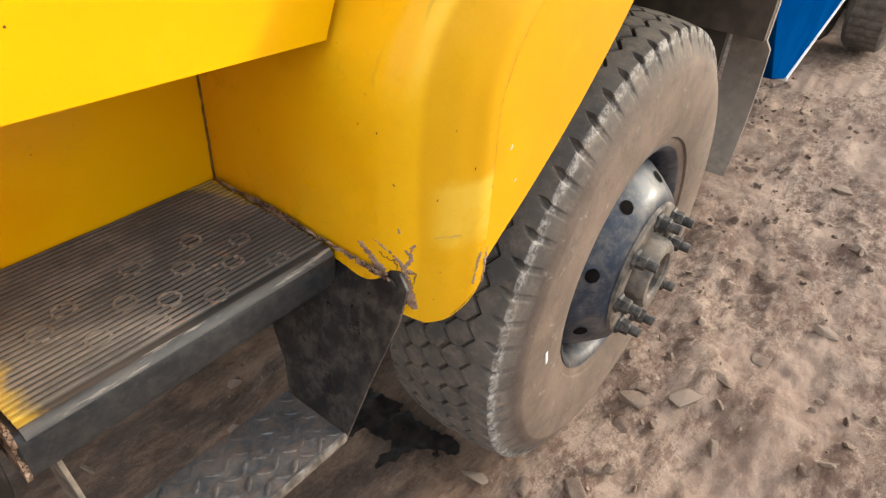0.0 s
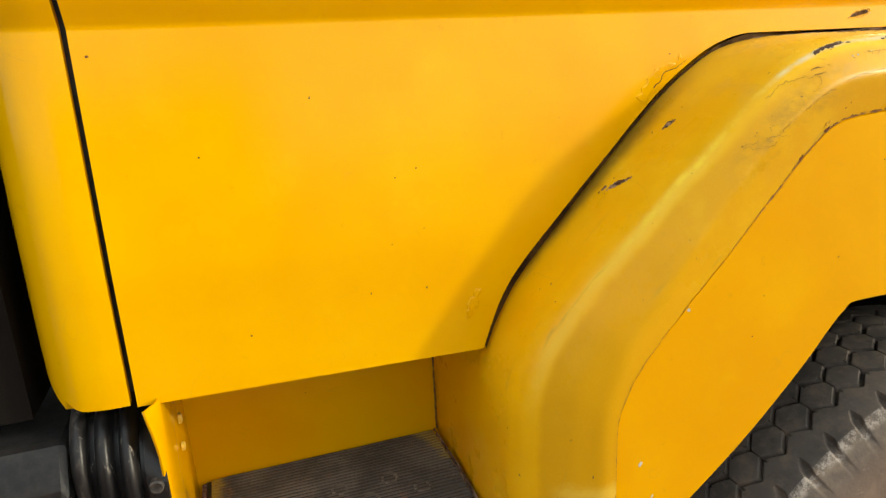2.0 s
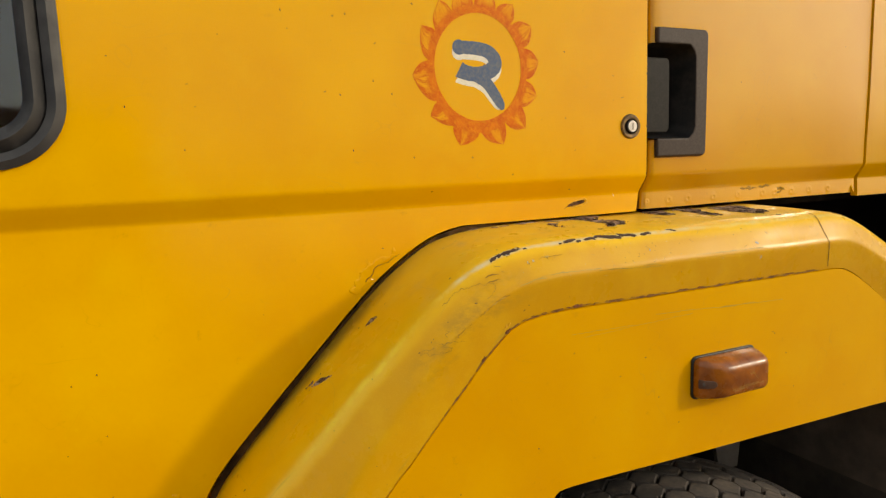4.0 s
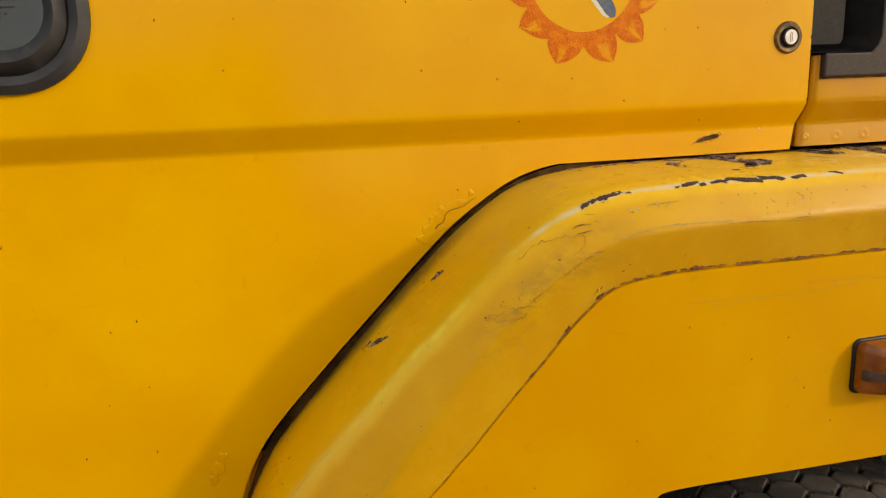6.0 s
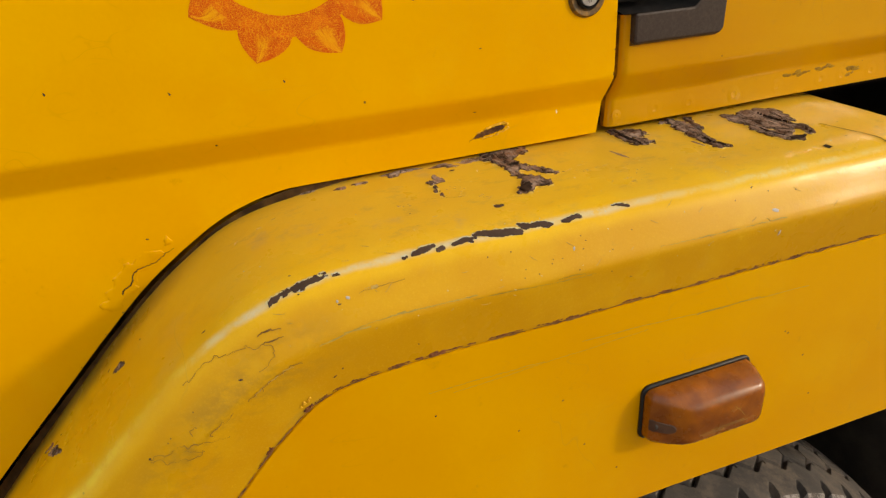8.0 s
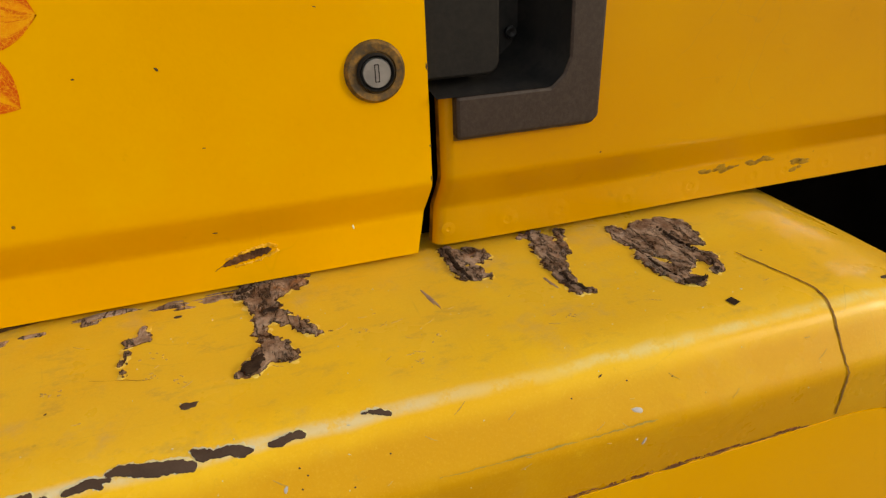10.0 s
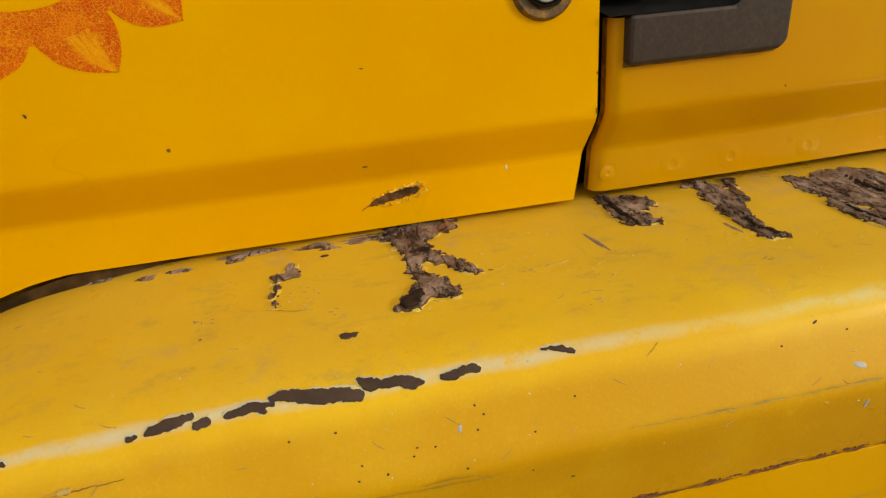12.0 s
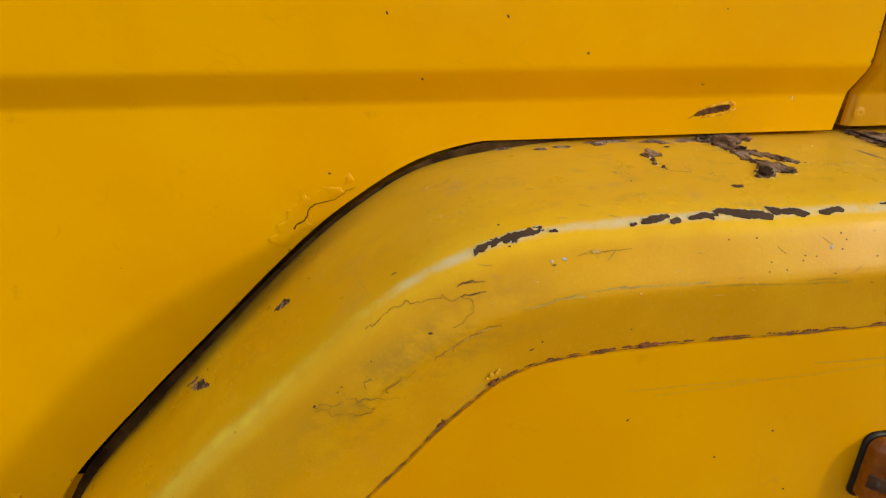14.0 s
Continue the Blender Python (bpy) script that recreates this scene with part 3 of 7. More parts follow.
def grid(rows, closed_u=False, uvs=None, flip=False):
    """A sheet from rows of points."""
    bm = bmesh.new()
    vs = [[bm.verts.new(p) for p in r] for r in rows]
    lay = bm.loops.layers.uv.new("UVMap") if uvs else None
    n = len(rows[0])
    for i in range(len(rows) - 1):
        for j in range(n if closed_u else n - 1):
            k = (j + 1) % n
            ij = [(i, j), (i, k), (i + 1, k), (i + 1, j)]
            if flip:
                ij.reverse()
            f = bm.faces.new([vs[a][b] for a, b in ij])
            if lay:
                for lp, (a, b) in zip(f.loops, ij):
                    lp[lay].uv = uvs[a][b]
    return bm


def add_box(bm, lo, hi, m=None):
    ps = [Vector((x, y, z)) for x in (lo[0], hi[0]) for y in (lo[1], hi[1]) for z in (lo[2], hi[2])]
    v = [bm.verts.new(m @ p if m else p) for p in ps]
    for q in ((0, 1, 3, 2), (4, 6, 7, 5), (0, 4, 5, 1), (2, 3, 7, 6), (0, 2, 6, 4), (1, 5, 7, 3)):
        bm.faces.new([v[i] for i in q])
    return bm


def box(lo, hi, m=None):
    return add_box(bmesh.new(), lo, hi, m)


def prism(outline, a, b, axis):
    """An outline in two axes, drawn out along the third from a to b."""
    def p(u, v, w):
        q = [u, v]
        q.insert("xyz".index(axis), w)
        return q
    bm = bmesh.new()
    lo = [bm.verts.new(p(u, v, a)) for u, v in outline]
    hi = [bm.verts.new(p(u, v, b)) for u, v in outline]
    n = len(outline)
    for i in range(n):
        bm.faces.new((lo[i], lo[(i + 1) % n], hi[(i + 1) % n], hi[i]))
    bm.faces.new(lo[::-1])
    bm.faces.new(hi)
    bmesh.ops.recalc_face_normals(bm, faces=bm.faces)
    return bm


def lathe(profile, n, centre, closed=False):
    """A profile of (y, radius) turned round the y axis through centre (x, z)."""
    rows = []
    for y, r in profile:
        rows.append([(centre[0] + r * math.cos(a), y, centre[1] + r * math.sin(a)) for a in (2 * math.pi * i / n for i in range(n))])
    bm = grid(rows, True)
    bmesh.ops.recalc_face_normals(bm, faces=bm.faces)
    return bm


def catmull(points, step):
    """An even, smooth line through the points."""
    pts = [np.array(p, float) for p in points]
    pts = [2 * pts[0] - pts[1], *pts, 2 * pts[-1] - pts[-2]]
    fine = []
    for i in range(1, len(pts) - 2):
        a, b, c, d = pts[i - 1:i + 3]
        for k in range(24):
            t = k / 24
            fine.append(0.5 * (2 * b + (c - a) * t + (2 * a - 5 * b + 4 * c - d) * t * t + (3 * b - a - 3 * c + d) * t ** 3))
    fine.append(pts[-2])
    fine = np.array(fine)
    s = np.r_[0, np.cumsum(np.linalg.norm(np.diff(fine, axis=0), axis=1))]
    n = max(2, round(s[-1] / step))
    at = np.linspace(0, s[-1], n + 1)
    return np.stack([np.interp(at, s, fine[:, k]) for k in range(fine.shape[1])], 1), at


def round_rect(x0, x1, z0, z1, r, n=6):
    out = []
    for cx, cz, a0 in ((x1 - r, z0 + r, -90), (x1 - r, z1 - r, 0), (x0 + r, z1 - r, 90), (x0 + r, z0 + r, 180)):
        for k in range(n + 1):
            a = radians(a0 + 90 * k / n)
            out.append((cx + r * math.cos(a), cz + r * math.sin(a)))
    return out


def ring_frame(outer, inner, y0, y1, bulge=0.0):
    """A frame between two outlines of equal count, standing from y1 (back) to y0 (front)."""
    rows = [[(x, y1, z) for x, z in outer], [(x, y0 + 0.4 * bulge, z) for x, z in outer]]
    mid = [((a + c) / 2, (b + d) / 2) for (a, b), (c, d) in zip(outer, inner)]
    rows.append([(x, y0 - bulge, z) for x, z in mid])
    rows += [[(x, y0 + 0.4 * bulge, z) for x, z in inner], [(x, y1, z) for x, z in inner]]
    bm = grid(rows, True)
    bmesh.ops.recalc_face_normals(bm, faces=bm.faces)
    return bm


def fbm(p, octaves=4):
    return noise.fractal(Vector(p), 1.0, 2.0, octaves)


# ---- ground ----
GROUND = -0.052


def ground_height(x, y):
    near = max(0.0, 1.0 - math.hypot(x - 0.5, y) / 9.0)
    h = 0.03 * fbm((x * 0.9, y * 0.9, 3.0), 4) + 0.026 * fbm((x * 4.2, y * 4.2, 9.0), 5) * near
    h += 0.010 * abs(fbm((x * 9, y * 9, 1.0), 5)) * near
    h += 0.016 * fbm((x * 2.2, y * 9, 5.0), 4) * near
    flat = max(0.0, 1.0 - math.hypot(x - 0.05, y - 0.05) / 0.35)
    return GROUND + h * (1 - flat) - 0.004 * flat


def spread(n, near, far):
    out = []
    for i in range(-n, n + 1):
        u = abs(i) / n
        v = near * u + (far - near) * u ** 9
        out.append(math.copysign(v, i))
    return out


ax = [0.9 + v for v in spread(260, 3.0, 400)]
ay = [-0.1 + v for v in spread(230, 2.4, 400)]
bm = grid([[(x, y, ground_height(x, y)) for x in ax] for y in ay])
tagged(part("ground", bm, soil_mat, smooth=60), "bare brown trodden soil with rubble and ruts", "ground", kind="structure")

# ---- the truck ----
truck = thing("truck", "yellow tipper truck with chipped rusty paint and blue body", "truck")

CUT = [(-0.750, 1.150), (-0.741, 1.174), (-0.724, 1.213), (-0.698, 1.251), (-0.643, 1.309), (-0.573, 1.377), (-0.535, 1.414), (-0.494, 1.451),
       (-0.459, 1.476), (-0.425, 1.496), (-0.395, 1.507), (-0.361, 1.5130), (-0.30, 1.5138)]
REAR_EDGE, FRONT_EDGE = -0.050, -1.147


def skin_y(z):
    """The side of the cab: flat above, a folded crease, and a lower half that comes out again."""
    u, e = (1.5685 - z) / 0.0250, 0.13
    if u > 1 + e:
        return 0.015 * max(0.0, 1 - (1.5435 - z) / 0.24)
    rise = 0.0 if u < -e else (u + e) ** 2 / (4 * e) if u < e else u
    return 0.015 * (rise if u < 1 - e else 1 - e * 0.5 - (u - 1) ** 2 / (4 * e) + (u - 1) / 2 + e / 4)


CREASE = [1.5385, 1.5402, 1.5418, 1.5435, 1.5452, 1.5468, 1.5520, 1.5600, 1.5652, 1.5668, 1.5685, 1.5702, 1.5718, 1.5740]
cut_line, _ = catmull(CUT, 0.012)
bm = bmesh.new()
# below the sill of the crease: rows end on the curved cut-out
low = [p for p in cut_line if p[1] < 1.5125 and p[0] < -0.364] + [(-0.363, 1.5130)]
zs = [1.5130, 1.522, 1.532] + CREASE + [1.590, 1.632, 1.70, 1.80, 1.95, 2.25, 2.35]
xs = [FRONT_EDGE, -1.057, -0.848, -0.6, -0.363, -0.15, REAR_EDGE]
door_rows = []
for x, z in low:
    zz = 1.160 + (z - 1.150) * (1.5130 - 1.160) / (1.5130 - 1.150)
    row = []
    for xc in xs[:5]:
        u = (xc - FRONT_EDGE) / (xs[4] - FRONT_EDGE)
        pz = zz + (z - zz) * u
        row.append((FRONT_EDGE + (x - FRONT_EDGE) * u, skin_y(pz), pz))
    door_rows.append(row)
bm = grid(door_rows)
vs = {}
for z in zs:
    for i, x in enumerate(xs):
        if i == len(xs) - 1 and z < 1.565:
            x -= 0.0085 * ((1.565 - z) / 0.05) ** 1.3
        vs[z, i] = bm.verts.new((x, skin_y(z), z))
for a, b in zip(zs, zs[1:]):
    for i in range(len(xs) - 1):
        if not (i == 1 and 1.632 <= a and b <= 2.25):
            bm.faces.new((vs[a, i], vs[a, i + 1], vs[b, i + 1], vs[b, i]))
bmesh.ops.remove_doubles(bm, verts=bm.verts, dist=1e-5)
door = part("door", bm, paint, truck, "yellow painted cab door with a painted flower emblem", smooth=35, solid=0.014)


def ribbon(line, width, normal=(0, -1, 0), wob=0.0, seed=0.0):
    """A flat strip along a 3D line, facing normal, with a width that may vary."""
    nrm = Vector(normal)
    rows = [[], []]
    for i, p in enumerate(line):
        a, b = Vector(line[max(0, i - 1)]), Vector(line[min(len(line) - 1, i + 1)])
        side = (b - a).cross(nrm).normalized()
        w = (width[i] if isinstance(width, (list, tuple)) else width) / 2
        w1 = w * (1 + wob * noise.noise(Vector((i * 0.9, seed, 0.0))))
        w2 = w * (1 + wob * noise.noise(Vector((i * 0.9, seed, 7.0))))
        rows[0].append(Vector(p) + side * w1)
        rows[1].append(Vector(p) - side * w2)
    bm = grid(rows)
    bmesh.ops.recalc_face_normals(bm, faces=bm.faces)
    return bm


def blob(bm, place, a, b, turn, irregular=0.25, rough_height=0.0, lift=0.0004, seed=0.0, rings=7, n=44, grain=1.5):
    """An uneven patch laid on a surface; place(u, v, h) gives the point over local metres (u, v) at height h."""
    c, s = math.cos(radians(turn)), math.sin(radians(turn))
    loops = []
    for k in range(rings + 1):
        f = k / rings
        loop = []
        for i in range(n):
            t = 2 * math.pi * i / n
            w = 1 + irregular * (noise.fractal(Vector((grain * math.cos(t), grain * math.sin(t), seed)), 1.0, 2.0, 5))
            u, v = a * w * f * math.cos(t), b * w * f * math.sin(t)
            h = lift + (rough_height * abs(noise.fractal(Vector((u * 95, v * 95, seed)), 0.8, 2.2, 5)) if k < rings else -0.0006)
            loop.append(bm.verts.new(place(c * u - s * v, s * u + c * v, h)))
        loops.append(loop)
    for k in range(rings):
        for i in range(n):
            j = (i + 1) % n
            bm.faces.new((loops[k][i], loops[k][j], loops[k + 1][j], loops[k + 1][i]))
    bmesh.ops.remove_doubles(bm, verts=loops[0], dist=1e-7)
    return bm


def patch(bm, place, strokes, cell=0.0014, ragged=0.0012, grain=260.0, height=0.0, lift=0.0004, edge=0.0, seed=0.0, flakes=60.0):
    """An uneven patch that follows thick strokes (u, v, radius); its outline is worn by noise and its face stepped like flakes."""
    pts = [q for line in strokes for q in line]
    rmax = max(q[2] for q in pts) + 2 * ragged
    u0, v0 = min(q[0] for q in pts) - rmax, min(q[1] for q in pts) - rmax
    nu, nv = int((max(q[0] for q in pts) + rmax - u0) / cell) + 2, int((max(q[1] for q in pts) + rmax - v0) / cell) + 2
    U, V = np.meshgrid(u0 + cell * np.arange(nu), v0 + cell * np.arange(nv), indexing="ij")
    field = np.full(U.shape, -1.0)
    for line in strokes:
        for (au, av, ar), (bu, bv, br) in zip(line, line[1:] or line):
            d2 = (bu - au) ** 2 + (bv - av) ** 2
            t = np.clip(((U - au) * (bu - au) + (V - av) * (bv - av)) / d2, 0, 1) if d2 > 0 else 0 * U
            field = np.maximum(field, ar + (br - ar) * t - np.hypot(U - au - t * (bu - au), V - av - t * (bv - av)))
    near = np.argwhere(np.abs(field) < 4 * ragged)
    for i, j in near:
        field[i, j] += ragged * 1.6 * noise.fractal(Vector((U[i, j] * grain, V[i, j] * grain, seed)), 0.9, 2.1, 4)
    made = {}

    def vert(key, u, v, h):
        if key not in made:
            made[key] = bm.verts.new(place(float(u), float(v), float(h)))
        return made[key]

    def relief(u, v):
        if not height:
            return lift
        n = 0.5 + 0.9 * noise.fractal(Vector((u * flakes, v * flakes * 0.5, seed)), 1.0, 2.0, 4)
        step = math.floor(n * 4)
        f = min(1.0, max(0.0, (n * 4 - step - 0.35) / 0.3))
        return lift + height * min(1.2, max(0.0, (step + f) / 4 + 0.12 * noise.noise(Vector((u * 500, v * 500, seed)))))

    for i in range(nu - 1):
        for j in range(nv - 1):
            c = [(i, j), (i + 1, j), (i + 1, j + 1), (i, j + 1)]
            f = [field[q] for q in c]
            if max(f) <= 0:
                continue
            poly = []
            for k in range(4):
                a, b, fa, fb = c[k], c[(k + 1) % 4], f[k], f[(k + 1) % 4]
                if fa > 0:
                    poly.append(vert(a, U[a], V[a], relief(U[a], V[a])))
                if (fa > 0) != (fb > 0):
                    w = fa / (fa - fb)
                    u, v = U[a] + w * (U[b] - U[a]), V[a] + w * (V[b] - V[a])
                    poly.append(vert((min(a, b), max(a, b)), u, v, edge))
            if len(poly) > 2:
                bm.faces.new(poly)
    return bm


def on_door(x, z):
    return lambda u, v, h: (x + u, skin_y(z + v) - h, z + v)


# window of the door
SEAL_OUT, SEAL_IN = round_rect(-1.089, -0.822, 1.607, 2.27, 0.07, 10), round_rect(-1.051, -0.860, 1.646, 2.23, 0.036, 10)
SEAL_MID = round_rect(-1.074, -0.839, 1.623, 2.255, 0.055, 10)
part("window_seal", ring_frame(SEAL_OUT, SEAL_MID, -0.005, 0.012, 0.003), seal_rubber, door, "black rubber window seal", smooth=50)
part("inner_seal", ring_frame(SEAL_MID, SEAL_IN, -0.003, 0.014, 0.007), seal_rubber, door, smooth=50)
part("window_pane", prism(round_rect(-1.055, -0.855, 1.641, 2.235, 0.036, 8), 0.008, 0.012, "y"), glass, door, "grey tinted window pane reflecting the yard")
bm = bmesh.new()
for k, (w, x0) in enumerate(((0.020, -0.897), (0.028, -0.90), (0.015, -0.897), (0.020, -0.885), (0.022, -0.885), (0.018, -0.885))):
    add_box(bm, (x0 - 0.018, 0.0070, 1.716 - 0.0066 * k), (x0 - 0.018 + w, 0.0074, 1.7170 - 0.0066 * k))
part("glass_mark", bm, handle_grey, door, "faint lines of etched print", kind="stuff")
part("door_lining", box((-1.11, 0.05, 1.20), (-0.09, 0.06, 1.60)), void, door)

# lock
LX, LZ = -0.0825, 1.6435
bm = lathe([(0.0, 0.0185), (-0.0018, 0.0180), (-0.0034, 0.0165), (-0.0030, 0.0125), (-0.0014, 0.0122), (-0.0014, 0.0)], 40, (LX, LZ))
part("lock_ring", bm, lock_ring_mat, door, "tarnished brass-coloured lock ring", smooth=40)
bm = lathe([(0.0, 0.0112), (-0.0048, 0.0112), (-0.0060, 0.0104), (-0.0030, 0.0092), (-0.0030, 0.0)], 36, (LX, LZ))
part("lock_collar", bm, handle_dark, door, smooth=40)
bm = lathe([(0.0, 0.0088), (-0.0052, 0.0088), (-0.0060, 0.0082), (-0.0060, 0.0)], 36, (LX, LZ))
part("lock_barrel", bm, chrome, door, "scratched steel lock barrel", smooth=40)
bm = ring_frame(round_rect(LX - 0.0014, LX + 0.0014, LZ - 0.0052, LZ + 0.0052, 0.0004, 2), round_rect(LX - 0.0009, LX + 0.0009, LZ - 0.0047, LZ + 0.0047, 0.0003, 2), -0.0063, -0.0055)
part("key_slot", bm, handle_dark, door)

# painted emblem
EX, EZ = -0.3400, 1.7228
RX = EX + 0.0018
TALL = 1.07


def painted(bm, pts, y):
    bm.faces.new([bm.verts.new((x, y, z)) for x, z in pts])


PETALS = ((20.6, 46.5, 33.2, 0.0969), (47.6, 69.7, 56.1, 0.0941), (70.0, 95.0, 84.0, 0.0950), (95.5, 120.5, 106.0, 0.0950), (120.7, 146.6, 126.4, 0.0957), (147.1, 174.8, 150.9, 0.0953),
          (175.3, 212.7, 186.6, 0.0983), (213.1, 243.3, 218.5, 0.0949), (237.7, 268.9, 250.9, 0.1004), (268.9, 298.0, 289.6, 0.1004), (298.5, 323.7, 312.7, 0.1018), (321.4, 348.1, 339.4, 0.0945), (350.1, 379.5, 366.3, 0.0926))
for k, (start, end, point, tip) in enumerate(PETALS):
    rows, uvs = [], []
    for i in range(19):
        u = i / 18
        r = 0.0715 + (tip - 0.0715) * u
        near, far = [side + (point - side) * u ** 2.4 for side in (start, end)]
        row, at = [], []
        for j in range(9):
            turn = radians(near + (far - near) * j / 8 + 1.1 * noise.noise(Vector((u * 3.5, k * 5.0, 3.0 * (j > 4)))) * (1 - u))
            reach = r + 0.0010 * noise.noise(Vector((j * 0.5, k * 7.0, 1.0))) * u
            row.append((RX + reach * math.cos(turn), -0.00012 - 0.00001 * k, EZ + TALL * reach * math.sin(turn)))
            at.append((j / 4 - 1, u + 3.0 * k))
        rows.append(row)
        uvs.append(at)
    part("petal", grid(rows, uvs=uvs, flip=True), petal_paint, door)
rows = []
for wide in (0.0, 1.0):
    row = []
    for i in range(96):
        t = 2 * math.pi * i / 96
        r = 0.0650 - 0.0018 * math.cos(t) + wide * (0.0098 + 0.0050 * max(0.0, -math.sin(t)) ** 2)
        r *= 1 + 0.010 * noise.noise(Vector((3 * math.cos(t), 3 * math.sin(t), 6.0 * wide)))
        row.append((RX + r * math.cos(t), -0.00034, EZ + TALL * r * math.sin(t)))
    rows.append(row)
part("emblem_ring", grid(rows, True, flip=True), orange_paint, door, "orange brush-painted ring")

HEAD = [(-0.0289, 0.0249), (-0.0039, 0.0244), (0.0139, 0.0206), (0.0242, 0.0105), (0.0216, -0.0005), (0.0083, -0.0070), (-0.0094, -0.0088), (-0.0240, -0.0058), (-0.0295, -0.0032)]
TAIL = [(-0.0080, -0.0095), (0.0100, -0.0191), (0.0222, -0.0335), (0.0325, -0.0490), (0.0350, -0.0550)]
for nm, mat, dx, dz, y in (("numeral_shade", letter_white, -0.0005, -0.0068, -0.00018), ("numeral", letter_blue, 0.0, 0.0, -0.00036)):
    bm = bmesh.new()
    for line, w in ((HEAD, 0.0182), (TAIL, 0.0164)):
        pts, at = catmull(line, 0.003)
        if nm == "numeral_shade" and line is TAIL:
            pts = pts[:-3]
        if line is HEAD:
            width = [w * float(np.interp(i / len(pts), (0.0, 0.3, 0.5, 0.75, 0.94, 1.0), (0.92, 0.96, 1.16, 1.02, 1.10, 1.30))) for i in range(len(pts))]
        else:
            width = [w * float(np.interp(i / len(pts), (0.0, 0.6, 0.86, 1.0), (1.0, 0.96, 0.78, 0.10))) for i in range(len(pts))]
        strip = ribbon([(EX + x + dx, y - (0.00008 if line is TAIL else 0), EZ + z + dz) for x, z in pts], width, wob=0.08)
        me = bpy.data.meshes.new("stroke")
        strip.to_mesh(me)
        strip.free()
        bm.from_mesh(me)
        bpy.data.meshes.remove(me)
    circle = [(EX + HEAD[0][0] + dx + 0.0097 * math.cos(t), EZ + HEAD[0][1] + dz + 0.0097 * math.sin(t)) for t in (2 * math.pi * i / 24 for i in range(24))]
    painted(bm, circle, y - 0.00012)
    bmesh.ops.recalc_face_normals(bm, faces=bm.faces)
    part(nm, bm, mat, door, "blue hand-painted Devanagari numeral two" if nm == "numeral" else "cream drop shadow of the numeral")

# wear on the door
bm = bmesh.new()
patch(bm, on_door(-0.1735, 1.5316), [[(-0.0140, -0.0030, 0.0013), (-0.006, -0.0008, 0.0025), (0.006, 0.0014, 0.0027), (0.0140, 0.0028, 0.0021)]], 0.0007, 0.0006, 500, 0.0012, 0.0002, seed=4, flakes=150)
part("rust_slot", bm, rust_dark, door, "rusted-through slot with lifted paint", smooth=40)
bm = bmesh.new()
patch(bm, on_door(-0.1735, 1.5316), [[(-0.013, 0.0004, 0.0005), (-0.004, 0.0030, 0.0006), (0.006, 0.0052, 0.0010), (0.014, 0.0066, 0.0014), (0.019, 0.0048, 0.0012)], [(-0.008, -0.0052, 0.0006), (0.004, -0.0038, 0.0006), (0.013, -0.0016, 0.0008), (0.020, 0.0012, 0.0010)]], 0.0006, 0.0007, 600, 0.0012, 0.0002, seed=9, flakes=200)
part("lifted_paint", bm, crack_lip, door, smooth=60, kind="stuff")
bm = bmesh.new()
patch(bm, on_door(-0.1735, 1.5316), [[(-0.0135, -0.0028, 0.0006), (-0.0165, -0.0038, 0.0003), (-0.021, -0.0062, 0.0002)]], 0.0004, 0.0002, 900, seed=3)
part("paint_crack", bm, crack_dark, door)
bm = bmesh.new()
patch(bm, on_door(0, 0), [[(-0.520, 1.446, 0.004), (-0.508, 1.460, 0.008), (-0.490, 1.474, 0.007), (-0.466, 1.486, 0.003)], [(-0.527, 1.441, 0.003), (-0.520, 1.443, 0.004)]], 0.0016, 0.005, 90, 0.0008, 0.0001, 0.0, 6.0, 75)
patch(bm, on_door(0, 0), [[(-0.769, 1.196, 0.003), (-0.762, 1.210, 0.006), (-0.756, 1.226, 0.004)]], 0.0016, 0.003, 130, 0.0020, 0.0003, 0.0, 8.0, 90)
part("paint_blister", bm, paint, door, "blistered paint along the lower edge", smooth=60, kind="stuff")
CRACK = [(-0.5115, 1.4520), (-0.5085, 1.4560), (-0.5020, 1.4600), (-0.4985, 1.4685), (-0.4890, 1.4725), (-0.4800, 1.4745), (-0.4715, 1.4800), (-0.4640, 1.4835)]
fine, _ = catmull(CRACK, 0.0010)
line = [(x + 0.0007 * fbm((i * 0.35, 0, 0), 3), 0.0022, z + 0.0009 * fbm((i * 0.35, 5, 0), 3)) for i, (x, z) in enumerate(fine)]
part("paint_crack", ribbon(line, [0.0013 - 0.0009 * i / len(line) for i in range(len(line))], wob=0.8), rust_hole, door)
bm = bmesh.new()
for k in range(26):
    x, z = random.uniform(-1.12, -0.08), random.uniform(1.2, 1.8)
    if z > 1.53 or x < -0.75 + (z - 1.15) * 0.8:
        blob(bm, on_door(x, z), random.uniform(0.0007, 0.0024), random.uniform(0.0004, 0.0010), random.uniform(-40, 40), 0.4, 0, 0.0003, k, 2, 12)
for x, z in ((-0.886, 1.245), (-0.819, 1.242), (-0.932, 1.467), (-0.532, 1.685), (-0.489, 1.702), (-0.465, 1.687), (-0.353, 1.605), (-0.115, 1.717), (-0.202, 1.748), (-0.201, 1.656), (-0.438, 1.607), (-0.598, 1.78), (-0.521, 1.78), (-0.769, 1.67), (-0.822, 1.383), (-0.519, 1.618)):
    blob(bm, on_door(x, z), 0.0017, 0.0008, -25 + 90 * x, 0.4, 0, 0.0004, x, 2, 12)
part("paint_speck", bm, chip_dark, door, kind="stuff")
bm = bmesh.new()
blob(bm, on_door(-1.0600, 1.6070), 0.0070, 0.0022, -14, 0.4, 0.0004, 0.0004, 2.0, 4, 30)
